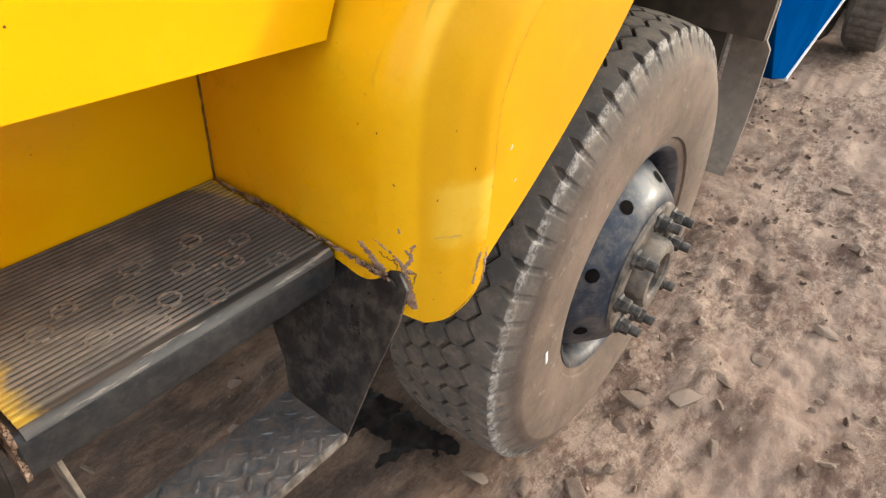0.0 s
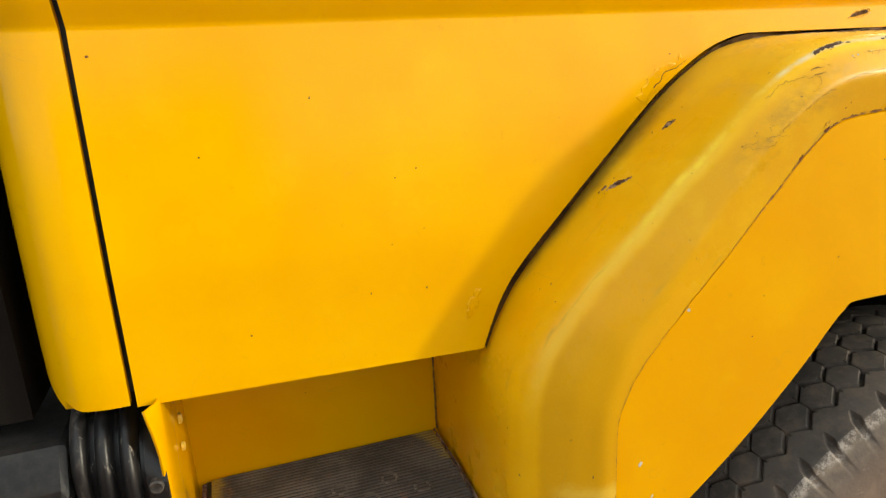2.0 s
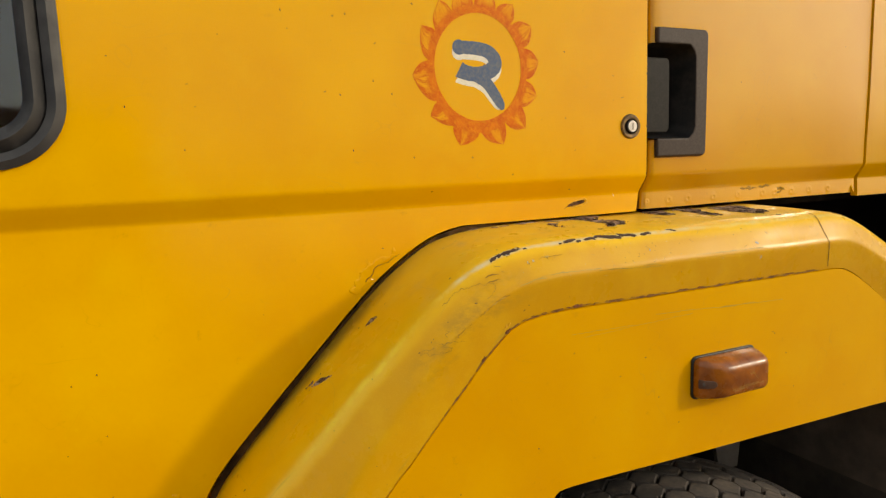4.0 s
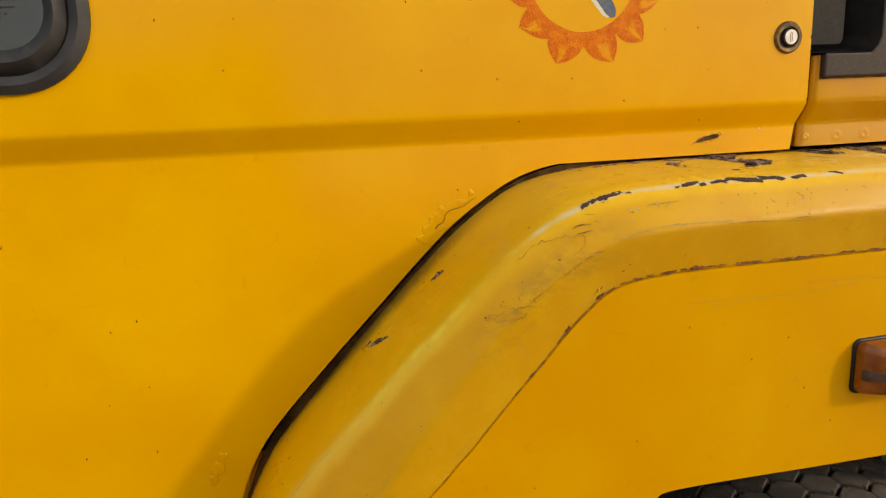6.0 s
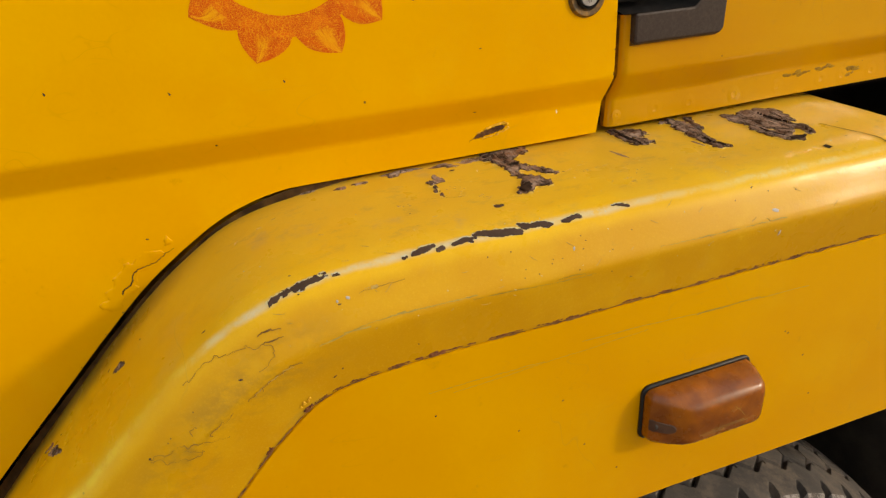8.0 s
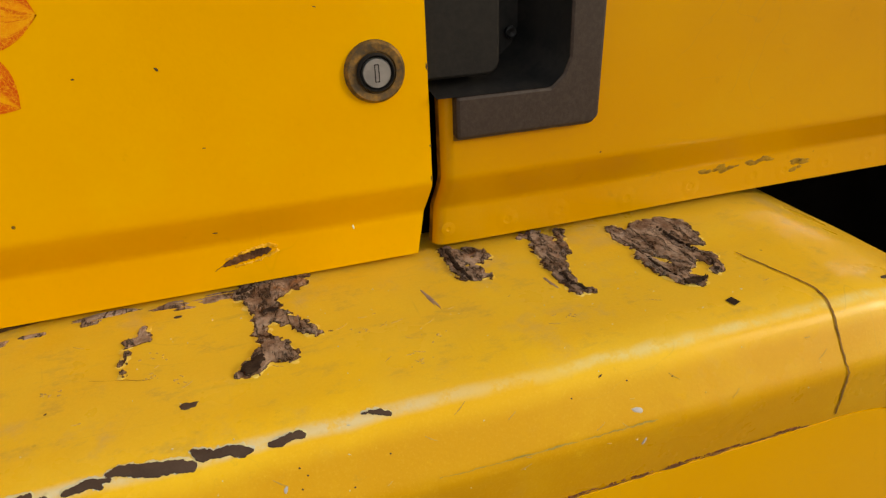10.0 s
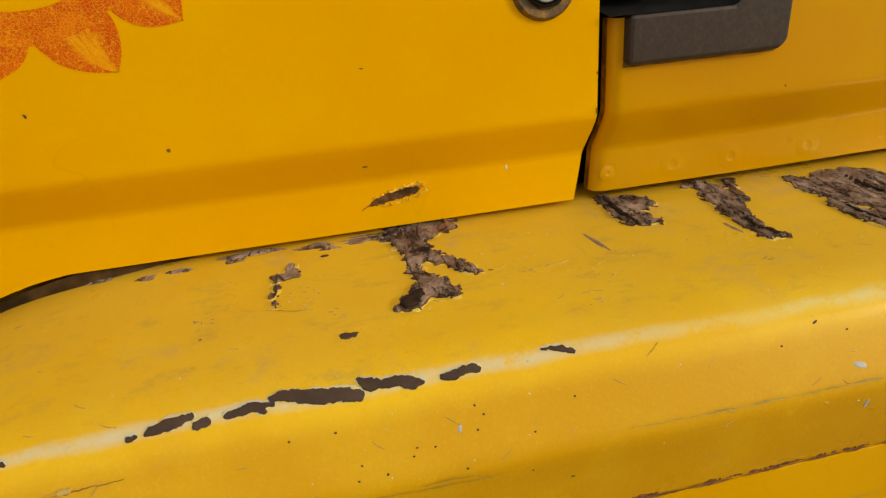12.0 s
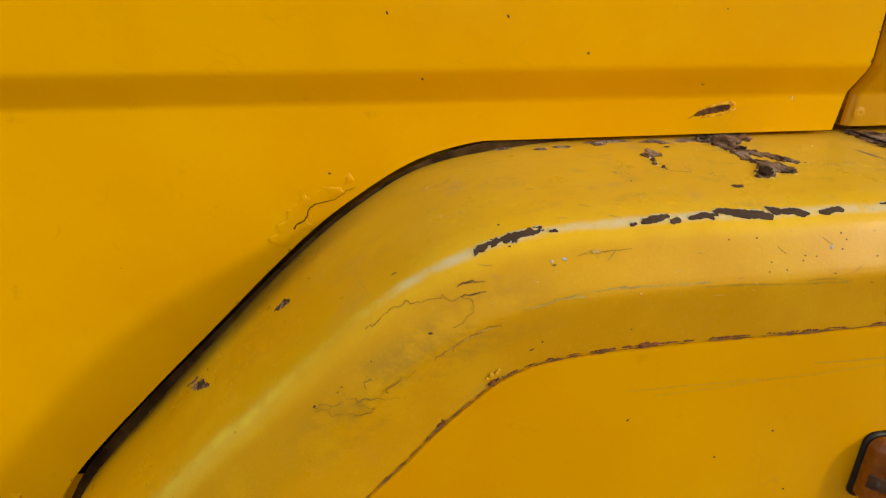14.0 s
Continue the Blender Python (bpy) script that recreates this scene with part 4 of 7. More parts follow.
blob(bm, on_door(-1.0560, 1.6030), 0.0034, 0.0009, -8, 0.4, 0.0002, 0.0004, 5.0, 3, 20)
blob(bm, on_door(-1.0435, 1.6040), 0.0050, 0.0020, -4, 0.4, 0.0004, 0.0004, 7.0, 4, 30)
blob(bm, on_door(-1.0430, 1.6000), 0.0009, 0.0030, 0, 0.3, 0, 0.0003, 9.0, 2, 14)
blob(bm, on_door(-1.1340, 1.5175), 0.0020, 0.0020, 0, 0.4, 0, 0.0003, 4.0, 2, 14)
part("seal_rust", bm, seam_brown, door, "brown rust creeping out under the window seal", smooth=60, kind="stuff")
bm = bmesh.new()
blob(bm, on_door(-0.1025, 1.5403), 0.0009, 0.0022, 12, 0.4, 0, 0.0003, 3.0, 2, 14)
part("white_fleck", bm, white_paint, door, "tiny white paint fleck")
bm = bmesh.new()
for k in range(6):
    z = 1.57 + 0.3 * random.random() ** 1.5
    blob(bm, on_door(REAR_EDGE - 0.0006, z), random.uniform(0.0004, 0.0009), random.uniform(0.0006, 0.0024), 0, 0.4, 0, 0.0004, k, 2, 12)
for k in range(5):
    i = random.randrange(4, len(cut_line) - 8)
    x, z = cut_line[i]
    blob(bm, on_door(x - 0.0006, z + 0.0008), random.uniform(0.0006, 0.0014), random.uniform(0.0004, 0.0008), 40, 0.4, 0, 0.0003, k + 60, 2, 12)
part("edge_chip", bm, chip_dark, door, kind="stuff")
line = [(x + 0.007, 0.022, z - 0.007) for x, z in cut_line] + [(-0.2, 0.022, 1.509), (-0.090, 0.022, 1.509)]
pts, _ = catmull(line, 0.02)
rows = []
for x, y, z in pts:
    slim = min(1.0, max(0.0, (-0.25 - x) / 0.11))
    rows.append([(x, 0.030 - 0.016 * slim, z + 0.008 - 0.002 * slim), (x + 0.004 * slim, 0.030 - 0.023 * slim, z + 0.005 - 0.019 * slim), (x + 0.010 * slim, 0.036 - 0.006 * slim, z + 0.004 - 0.031 * slim)])
part("lower_seal", grid(rows), dull_down(simple("dirty_seal", (0.030, 0.016, 0.007), (0.10, 0.053, 0.018), 45, (0.8, 0.95)), 0.05), door, "dark rubber strip along the lower door edge", smooth=40)

def hollow(x, z):
    """A slight hollow added so that the side panel's lower half turns darker."""
    a, b = min(1.0, max(0.0, (1.72 - z) / 0.14)), min(1.0, max(0.0, (x - 0.075) / 0.10))
    return 0.002 * a * a * (3 - 2 * a) * b * b * (3 - 2 * b)


def on_side(x, z):
    return lambda u, v, h: (x + u, skin_y(z + v) + hollow(x + u, z + v) - h, z + v)


# front corner panel and cab behind the door
panel_line, _ = catmull([(-1.1535, 0.0), (-1.18, 0.001), (-1.21, 0.012), (-1.235, 0.05), (-1.25, 0.12), (-1.26, 0.3)], 0.008)
zs = [1.163, 1.168, 1.18, 1.25, 1.35, 1.45, 1.52] + CREASE + [1.590, 1.75, 2.0, 2.35]
rows = []
for z in zs:
    rows.append([(x, y + skin_y(z), max(z, 1.163 + 7.0 * max(0.0, -1.20 - x) ** 1.6)) for x, y in panel_line])
# dark strip added so that the front door gap looks shaded
part("door_gap_backing", box((-1.158, 0.030, 1.165), (-1.142, 0.037, 2.30)), seal_rubber, truck, "dark strip added behind the front door gap")
part("front_corner_panel", grid(rows, flip=True), paint, truck, "yellow rounded front corner panel", smooth=40, solid=0.012)

ROUNDED = (0.0120, 0.0070, 0.0034, 0.0013, 0.0003)
xs = [-0.0425, -0.0418, -0.0400, -0.0372, -0.0335, -0.02, 0.045, 0.06, 0.075, 0.10, 0.125, 0.15, 0.175, 0.2, 0.3, 0.4, 0.482, 0.488]
zs = [1.5155, 1.522, 1.535] + CREASE + [1.60, 1.6225, 1.645, 1.665, 1.685, 1.70, 1.72, 1.768, 1.80, 1.95, 2.35]
bm = bmesh.new()
vs = {}
for z in zs:
    for i, x in enumerate(xs):
        y = skin_y(z) + hollow(x, z) + (ROUNDED[i] if i < 5 else 0.002 if i == len(xs) - 1 else 0)
        vs[z, i] = bm.verts.new((x - (0.010 * max(0.0, 1.56 - z) / 0.05 if i > 16 else 0.005 * max(0.0, 1.56 - z) / 0.05 if i < 6 else 0), y, z))
for a, b in zip(zs, zs[1:]):
    for i in range(len(xs) - 1):
        if not (i < 6 and 1.6225 <= a and b <= 1.768):
            # first column darkened: shade of the door gap put into the colour
            bm.faces.new((vs[a, i], vs[a, i + 1], vs[b, i + 1], vs[b, i])).material_index = 1 if i < 1 else 0
side = part("cab_side_panel", bm, [paint_side, edge_shade_dirt], truck, "yellow cab side panel behind the door", smooth=35, solid=0.010)
bm = bmesh.new()
for k, x in enumerate((-0.0355, 0.0096, 0.0514, 0.1094, 0.1683, 0.2304, 0.2611, 0.3046, 0.352, 0.405)):
    place = on_side(x, 1.5268)
    wide = 0.5 if k == 0 else 1.0
    bent = [[place(wide * r * math.cos(t), wide * r * math.sin(t), h + 0.00012 * noise.noise(Vector((3 * math.cos(t), 3 * math.sin(t), k)))) for t in (2 * math.pi * i / 20 for i in range(20))] for r, h in ((0.0105, -0.0001), (0.0080, 0.00008), (0.0040, 0.00036), (0.0033, 0.00036), (0.0022, 0.00003), (0.0010, 0.00002), (0.0001, 0.00002))]
    for q in range(6):
        for i in range(20):
            bm.faces.new([bm.verts.new(v) for v in (bent[q][i], bent[q][(i + 1) % 20], bent[q + 1][(i + 1) % 20], bent[q + 1][i])])
bmesh.ops.remove_doubles(bm, verts=bm.verts, dist=1e-5)
bmesh.ops.recalc_face_normals(bm, faces=bm.faces)
part("rivet_dimple", bm, paint_side, side, smooth=70, kind="stuff")
bm = bmesh.new()
for k in range(34):
    x = random.choice((random.uniform(0.172, 0.250), random.uniform(0.190, 0.246), random.uniform(0.270, 0.285)))
    blob(bm, on_side(x, (1.5375 if x < 0.26 else 1.531) + random.gauss(0, 0.0016)), random.uniform(0.002, 0.007), random.uniform(0.001, 0.002), 5, 0.5, 0, 0.0005, k + 5, 2, 14)
part("flaked_paint", bm, dull_down(simple("flaking_lip_paint", (0.36, 0.205, 0.018), (0.22, 0.125, 0.022), 160, (0.7, 0.9), 0, 0.3, 300), 0.05), side, kind="stuff")
zs2 = [1.508, 1.52, 1.535] + CREASE + [1.60, 1.64, 1.68, 1.72, 1.80, 2.35]
rows = [[(x, skin_y(z) + hollow(x, z) + (0.012 if i == 0 else 0), z) for i, x in enumerate((0.4900, 0.4925, 0.6, 0.8, 1.05))] for z in zs2]
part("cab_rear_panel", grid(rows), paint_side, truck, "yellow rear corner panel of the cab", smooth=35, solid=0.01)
part("cab_roof", box((-1.25, 0.0, 2.34), (1.05, 2.2, 2.38)), paint, truck)
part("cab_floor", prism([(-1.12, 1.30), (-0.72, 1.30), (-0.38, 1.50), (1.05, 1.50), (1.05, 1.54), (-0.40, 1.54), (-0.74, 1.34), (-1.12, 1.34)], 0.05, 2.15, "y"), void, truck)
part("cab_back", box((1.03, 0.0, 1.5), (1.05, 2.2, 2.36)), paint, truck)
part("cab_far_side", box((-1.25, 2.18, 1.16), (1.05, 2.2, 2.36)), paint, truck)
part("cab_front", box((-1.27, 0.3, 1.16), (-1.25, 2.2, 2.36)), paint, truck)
# unseen near-black sheet added to block light under the cab
part("cab_light_block", box((-1.10, 0.72, 0.92), (0.95, 0.76, 1.50)), void, truck)
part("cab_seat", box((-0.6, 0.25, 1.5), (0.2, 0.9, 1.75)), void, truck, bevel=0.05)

# handle in the side panel
bm = prism([(-0.0345, 1.5965), (0.062, 1.5965), (0.067, 1.6015), (0.0695, 1.785), (0.0645, 1.7905), (-0.0345, 1.7905), (-0.0345, 1.7665), (0.030, 1.7665), (0.0385, 1.759), (0.0425, 1.749), (0.0425, 1.642), (0.0385, 1.632), (0.030, 1.6245), (-0.0345, 1.6245)], -0.007, 0.004, "y")
handle = part("door_handle", bm, handle_grey, truck, "worn dark grey plastic handle surround", bevel=0.0025)
bm = prism([(-0.0345, 1.5950), (0.0630, 1.5950), (0.0688, 1.6010), (0.0708, 1.7855), (0.0655, 1.7920), (-0.0345, 1.7920), (-0.0345, 1.7890), (0.0640, 1.7890), (0.0680, 1.7850), (0.0655, 1.6020), (0.0615, 1.5980), (-0.0345, 1.5980)], -0.0010, 0.0010, "y")
part("dirt_line", bm, edge_shade_dirt, handle, "brown dirt line round the handle")
cup = []
for d, r in ((-0.0068, 0.0), (0.006, 0.002), (0.030, 0.008), (0.042, 0.014)):
    cup.append([(-0.047, d, 1.6245 + r), (0.030 - r, d, 1.6245 + r), (0.0385 - r, d, 1.632 + r), (0.0425 - r, d, 1.642 + r), (0.0425 - r, d, 1.749 - r), (0.0385 - r, d, 1.759 - r), (0.030 - r, d, 1.7665 - r), (-0.047, d, 1.7665 - r)])
part("handle_cup", grid(cup, flip=True), handle_dark, handle, "black handle recess", smooth=60)
part("cup_back", box((-0.047, 0.042, 1.635), (0.03, 0.046, 1.755)), handle_dark, handle)
bm = prism(round_rect(-0.060, -0.0005, 1.6335, 1.7475, 0.009, 5), 0.004, 0.013, "y")
part("pull_lever", bm, dull_down(simple("lever_plastic", (0.0125, 0.0115, 0.0110), (0.0155, 0.0140, 0.0130), 120, (0.45, 0.6), 0, 0.1, 500, 0.0005, (0.10, 0.085, 0.07), 0.05), 0.14), handle, "dark grey pull lever", bevel=0.002, smooth=40)
for z in (1.653, 1.738):
    bm = lathe([(0.040, 0.0042), (0.0385, 0.0040), (0.038, 0.003), (0.039, 0.0)], 16, (0.0225, z))
    part("handle_screw", bm, plastic, handle, smooth=40)

# ---- mudguard ----
EDGE = [(-0.750, 0.822), (-0.751, 0.95), (-0.751, 1.08), (-0.746, 1.13), (-0.733, 1.168), (-0.713, 1.205), (-0.688, 1.240), (-0.634, 1.297), (-0.563, 1.368), (-0.525, 1.405), (-0.485, 1.441),
        (-0.451, 1.466), (-0.419, 1.4850), (-0.383, 1.4962), (-0.34, 1.5017), (-0.28, 1.5037), (-0.1, 1.504), (0.15, 1.5035), (0.208, 1.5025), (0.255, 1.493), (0.315, 1.466), (0.39, 1.421), (0.46, 1.350), (0.56, 1.235), (0.61, 1.17), (0.64, 1.11)]
edge_line, edge_at = catmull(EDGE, 0.006)
edge_t = np.gradient(edge_line, axis=0)
kernel = np.exp(-0.5 * (np.arange(-24, 25) * 0.006 / 0.045) ** 2)
edge_t = np.stack([np.convolve(np.pad(edge_t[:, k], 24, "edge"), kernel / kernel.sum(), "valid") for k in (0, 1)], 1)
edge_t /= np.linalg.norm(edge_t, axis=1)[:, None]
TOP = [(0.24, -0.008), (0.05, -0.006), (-0.09, -0.001), (-0.119, 0.0025), (-0.1295, 0.0075), (-0.1350, 0.015), (-0.1435, 0.031), (-0.1490, 0.0415), (-0.1492, 0.047), (-0.1430, 0.096)]
LOW = [(0.24, 0.0055), (0.06, 0.002), (-0.045, 0.001), (-0.078, 0.007), (-0.096, 0.018), (-0.110, 0.033), (-0.124, 0.052), (-0.135, 0.072), (-0.1425, 0.088), (-0.1457, 0.113)]


def across(t):
    """The section of the mudguard, from the door side over the ridge to the seam: y, depth under the edge line, and length from the ridge."""
    pts = [tuple((1 - t) * np.array(a) + t * np.array(b)) for a, b in zip(TOP, LOW)]
    fine, at = catmull(pts, 0.002)
    ridge = np.argmin(np.hypot(fine[:, 0] - pts[4][0], fine[:, 1] - pts[4][1]))
    return fine, at - at[ridge]


SECTIONS = [across(k / 20) for k in range(21)]


def lowness(z):
    u = min(1.0, max(0.0, (1.47 - z) / 0.36))
    return u * u * (3 - 2 * u)


def guard(s, p, h=0.0):
    """A point of the mudguard at s along its edge line and p across it from the ridge, h above the sheet."""
    x, z = np.interp(s, edge_at, edge_line[:, 0]), np.interp(s, edge_at, edge_line[:, 1])
    tx, tz = np.interp(s, edge_at, edge_t[:, 0]), np.interp(s, edge_at, edge_t[:, 1])
    t = lowness(z) * 20
    k = min(19, int(t))
    out = []
    for dp in (0.0, 0.002):
        yo = []
        for q in (k, k + 1):
            f, at = SECTIONS[q]
            yo.append((np.interp(p + dp, at, f[:, 0]), np.interp(p + dp, at, f[:, 1])))
        w = t - k
        out.append(((1 - w) * yo[0][0] + w * yo[1][0], (1 - w) * yo[0][1] + w * yo[1][1]))
    (y, o), (y2, o2) = out
    dy, do = y2 - y, o2 - o
    size = math.hypot(dy, do)
    ny, no = (-do / size, dy / size) if size > 1e-6 else (-1.0, 0.0)
    h += 0.0009 * noise.noise(Vector((s * 13, p * 26, 3.0)))
    o, y = o + h * no, y + h * ny
    return (x + tz * o, y, z - tx * o)


def along(x, z):
    return float(edge_at[np.argmin(np.hypot(edge_line[:, 0] - x, edge_line[:, 1] - z))])


def on_guard(s, p):
    return lambda u, v, h: guard(s + u, p + v, h)


def seam_end(s):
    return float(np.interp(np.interp(s, edge_at, edge_line[:, 1]), [1.40, 1.503], [0.0985, 0.0855]))


rows, uvs = [], []
for s in edge_at:
    lo = [-0.36, -0.25, -0.18, -0.13, -0.10] + list(np.linspace(-0.085, 0.088, 34))
    end = seam_end(s)
    ps = [p * end / 0.088 if p > 0 else p for p in lo]
    rows.append([(x, y, max(z, 0.827 + (9.0 * max(0.0, x + 0.70) ** 1.75 if x < -0.6 and z < 0.97 else 0.0) + 0.8 * max(0.0, -0.715 - x))) for x, y, z in (guard(s, p) for p in ps)])
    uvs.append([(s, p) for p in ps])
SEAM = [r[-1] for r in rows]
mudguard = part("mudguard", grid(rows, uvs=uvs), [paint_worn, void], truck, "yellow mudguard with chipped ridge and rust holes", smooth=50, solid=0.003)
# inner side near-black: the arch's shade is its colour
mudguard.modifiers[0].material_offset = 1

ARCH = [(-0.651, 0.896), (-0.554, 0.963), (-0.467, 1.034), (-0.390, 1.110), (-0.347, 1.160), (-0.327, 1.178), (-0.300, 1.1865), (-0.10, 1.182), (0.15, 1.177), (0.36, 1.172), (0.40, 1.160), (0.44, 1.125), (0.50, 1.065), (0.54, 1.03)]
arch_line, arch_at = catmull(ARCH, 0.006)
seam = np.array([(p[0], p[2]) for p in SEAM])
seam_at = np.r_[0, np.cumsum(np.linalg.norm(np.diff(seam, axis=0), axis=1))]
# match the corners of the seam and of the arch
PAIRS = [((-0.645, 0.865), (-0.651, 0.896)), ((-0.643, 1.10), (-0.61, 0.925)), ((-0.60, 1.19), (-0.554, 0.963)), ((-0.42, 1.38), (-0.390, 1.110)), ((-0.37, 1.415), (-0.310, 1.183)), ((0.27, 1.415), (0.36, 1.172)), ((0.56, 1.05), (0.54, 1.03))]


def nearest(line, at, p):
    return at[np.argmin(np.hypot(line[:, 0] - p[0], line[:, 1] - p[1]))]


ka = [0.0] + [nearest(seam, seam_at, a) for a, b in PAIRS[1:-1]] + [seam_at[-1]]
kb = [0.0] + [nearest(arch_line, arch_at, b) for a, b in PAIRS[1:-1]] + [arch_at[-1]]
rows = []
for (x, z), s in zip(seam, seam_at):
    q = np.interp(s, ka, kb)
    bx, bz = np.interp(q, arch_at, arch_line[:, 0]), np.interp(q, arch_at, arch_line[:, 1])
    row = [(x, -0.1425, z)]
    for u in (0.0, 0.008, 0.25, 0.5, 0.75, 0.992, 1.0):
        row.append((x + (bx - x) * u, -0.1440 + (0.003 if u in (0.0, 1.0) else 0.0), z + (bz - z) * u))
    row.append((bx, -0.120, bz))
    rows.append(row)
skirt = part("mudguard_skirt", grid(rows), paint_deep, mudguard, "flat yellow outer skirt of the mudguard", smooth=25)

# rust holes, chips and cracks of the mudguard
RIDGE_Y = -0.129
TOP_S = along(0.0, 1.504)


def top_at(x, y):
    return TOP_S + x, RIDGE_Y - y + 0.002


def rust_patch(strokes, holes=(), seed=0):
    """Rust eaten through the top sheet: one flaking patch along strokes (x, y, radius), with near-black patches laid on
    for the shade of holes.
    """
    def on_top(u, v, h):
        return guard(TOP_S + u - 0.0025, RIDGE_Y - v + 0.0005, h)
    bm = patch(bmesh.new(), on_top, [[(u, v, r + 0.0011) for u, v, r in line] for line in strokes], 0.0013, 0.0020, 150, 0.0, 0.00025, 0.0, seed=seed + 5)
    part("lifted_edge", bm, edge_pale, mudguard, smooth=60)
    # dark rim painted round the patch so that it looks sunk
    bm = patch(bmesh.new(), on_top, [[(u, v, r + 0.0007) for u, v, r in line] for line in strokes], 0.0013, 0.0022, 190, 0.0, 0.0005, 0.0001, seed=seed)
    part("rust_rim", bm, rust_dark, mudguard, smooth=60)
    bm = patch(bmesh.new(), on_top, strokes, 0.0011, 0.0024, 190, 0.0022, 0.0006, 0.0004, seed=seed, flakes=85.0)
    part("rust_patch", bm, rust, mudguard, "flaking brown rust patch eaten through the sheet", smooth=28)
    for k, line in enumerate(holes):
        bm = patch(bmesh.new(), on_top, [line], 0.001, 0.0012, 400, 0.0003, 0.0028, 0.0014, seed + 50 + k)
        part("rust_hole", bm, rust_hole, mudguard, smooth=60)


rust_patch([[(-0.1760, 0.0200, 0.0060), (-0.1560, 0.0215, 0.0080), (-0.1400, 0.0200, 0.0040)], [(-0.1819, 0.0067, 0.0049), (-0.1717, 0.0090, 0.0110), (-0.1580, 0.0093, 0.0110), (-0.1423, 0.0098, 0.0044)], [(-0.1692, -0.0058, 0.0099), (-0.1666, -0.0205, 0.0082), (-0.1722, -0.0338, 0.0044), (-0.1710, -0.0449, 0.0044)], [(-0.1648, -0.0184, 0.0066), (-0.1567, -0.0298, 0.0044), (-0.1488, -0.0394, 0.0049), (-0.1440, -0.0476, 0.0044), (-0.1387, -0.0521, 0.0008)], [(-0.1712, -0.0467, 0.0044), (-0.1648, -0.0550, 0.0049), (-0.1580, -0.0688, 0.0044), (-0.1558, -0.0708, 0.0011)], [(-0.1685, -0.0611, 0.0066), (-0.1765, -0.0690, 0.0066), (-0.1824, -0.0731, 0.0055)]],
           [[(-0.1748, -0.0664, 0.0029), (-0.1810, -0.0726, 0.0049)], [(-0.1672, -0.0175, 0.0015), (-0.1609, -0.0185, 0.0010)], [(-0.1818, 0.0090, 0.0015), (-0.1748, 0.0126, 0.0010)]], 1)
rust_patch([[(-0.0300, 0.0080, 0.0060), (-0.0290, -0.0040, 0.0050)], [(-0.0378, 0.0174, 0.0049), (-0.0369, -0.0033, 0.0057), (-0.0360, -0.0213, 0.0057), (-0.0213, -0.0270, 0.0022)], [(-0.0223, 0.0103, 0.0057), (-0.0144, 0.0003, 0.0049), (-0.0267, -0.0072, 0.0035), (-0.0281, -0.0209, 0.0042), (-0.0219, -0.0284, 0.0022)]],
           [[(-0.0378, 0.0154, 0.0015), (-0.0384, -0.0135, 0.0020), (-0.0359, -0.0256, 0.0010)]], 11)
rust_patch([[(0.0338, 0.0153, 0.0076), (0.0315, -0.0079, 0.0105), (0.0270, -0.0298, 0.0068), (0.0250, -0.0464, 0.0037), (0.0255, -0.0610, 0.0037), (0.0343, -0.0682, 0.0011)], [(0.0203, -0.0273, 0.0031), (0.0225, -0.0536, 0.0023), (0.0243, -0.0659, 0.0023)], [(0.0521, 0.0159, 0.0037), (0.0395, -0.0160, 0.0031)], [(0.0203, 0.0174, 0.0023), (0.0330, 0.0179, 0.0053)]],
           [[(0.0252, -0.0362, 0.0007), (0.0240, -0.0542, 0.0012), (0.0301, -0.0658, 0.0007)]], 21)
rust_patch([[(0.1120, -0.0030, 0.0090), (0.1240, -0.0120, 0.0100), (0.1300, -0.0250, 0.0090)], [(0.1060, -0.0120, 0.0110), (0.1160, -0.0260, 0.0140), (0.1130, -0.0500, 0.0110), (0.1010, -0.0660, 0.0060)], [(0.0919, 0.0057, 0.0042), (0.0916, -0.0109, 0.0077), (0.0967, -0.0284, 0.0059)], [(0.1136, 0.0029, 0.0068), (0.1337, 0.0008, 0.0086), (0.1412, -0.0081, 0.0077), (0.1379, -0.0341, 0.0059)], [(0.1028, -0.0205, 0.0119), (0.1106, -0.0337, 0.0154), (0.1215, -0.0476, 0.0103), (0.1318, -0.0563, 0.0051)], [(0.0881, -0.0396, 0.0042), (0.0904, -0.0585, 0.0068), (0.0952, -0.0729, 0.0068), (0.1036, -0.0801, 0.0059)], [(0.1284, -0.0550, 0.0042), (0.1291, -0.0687, 0.0035), (0.1215, -0.0745, 0.0026)]],
           [[(0.0947, -0.0807, 0.0020), (0.1025, -0.0812, 0.0024), (0.1100, -0.0800, 0.0015)], [(0.1224, -0.0731, 0.0007), (0.1243, -0.0738, 0.0012)], [(0.1230, -0.0066, 0.0007), (0.1239, -0.0287, 0.0010), (0.1280, -0.0453, 0.0007)], [(0.0892, -0.0353, 0.0007), (0.0888, -0.0579, 0.0012), (0.0921, -0.0717, 0.0007)]], 31)
rust_patch([[(-0.2454, -0.0217, 0.0033), (-0.2390, -0.0192, 0.0039), (-0.2381, -0.0100, 0.0011)], [(-0.2477, -0.0279, 0.0014), (-0.2439, -0.0258, 0.0017)]],
           [], 41)
rust_patch([[(-0.2463, -0.0342, 0.0008), (-0.2474, -0.0437, 0.0008)], [(-0.2470, -0.0517, 0.0008), (-0.2463, -0.0540, 0.0008)]],
           [], 43)
bm = bmesh.new()
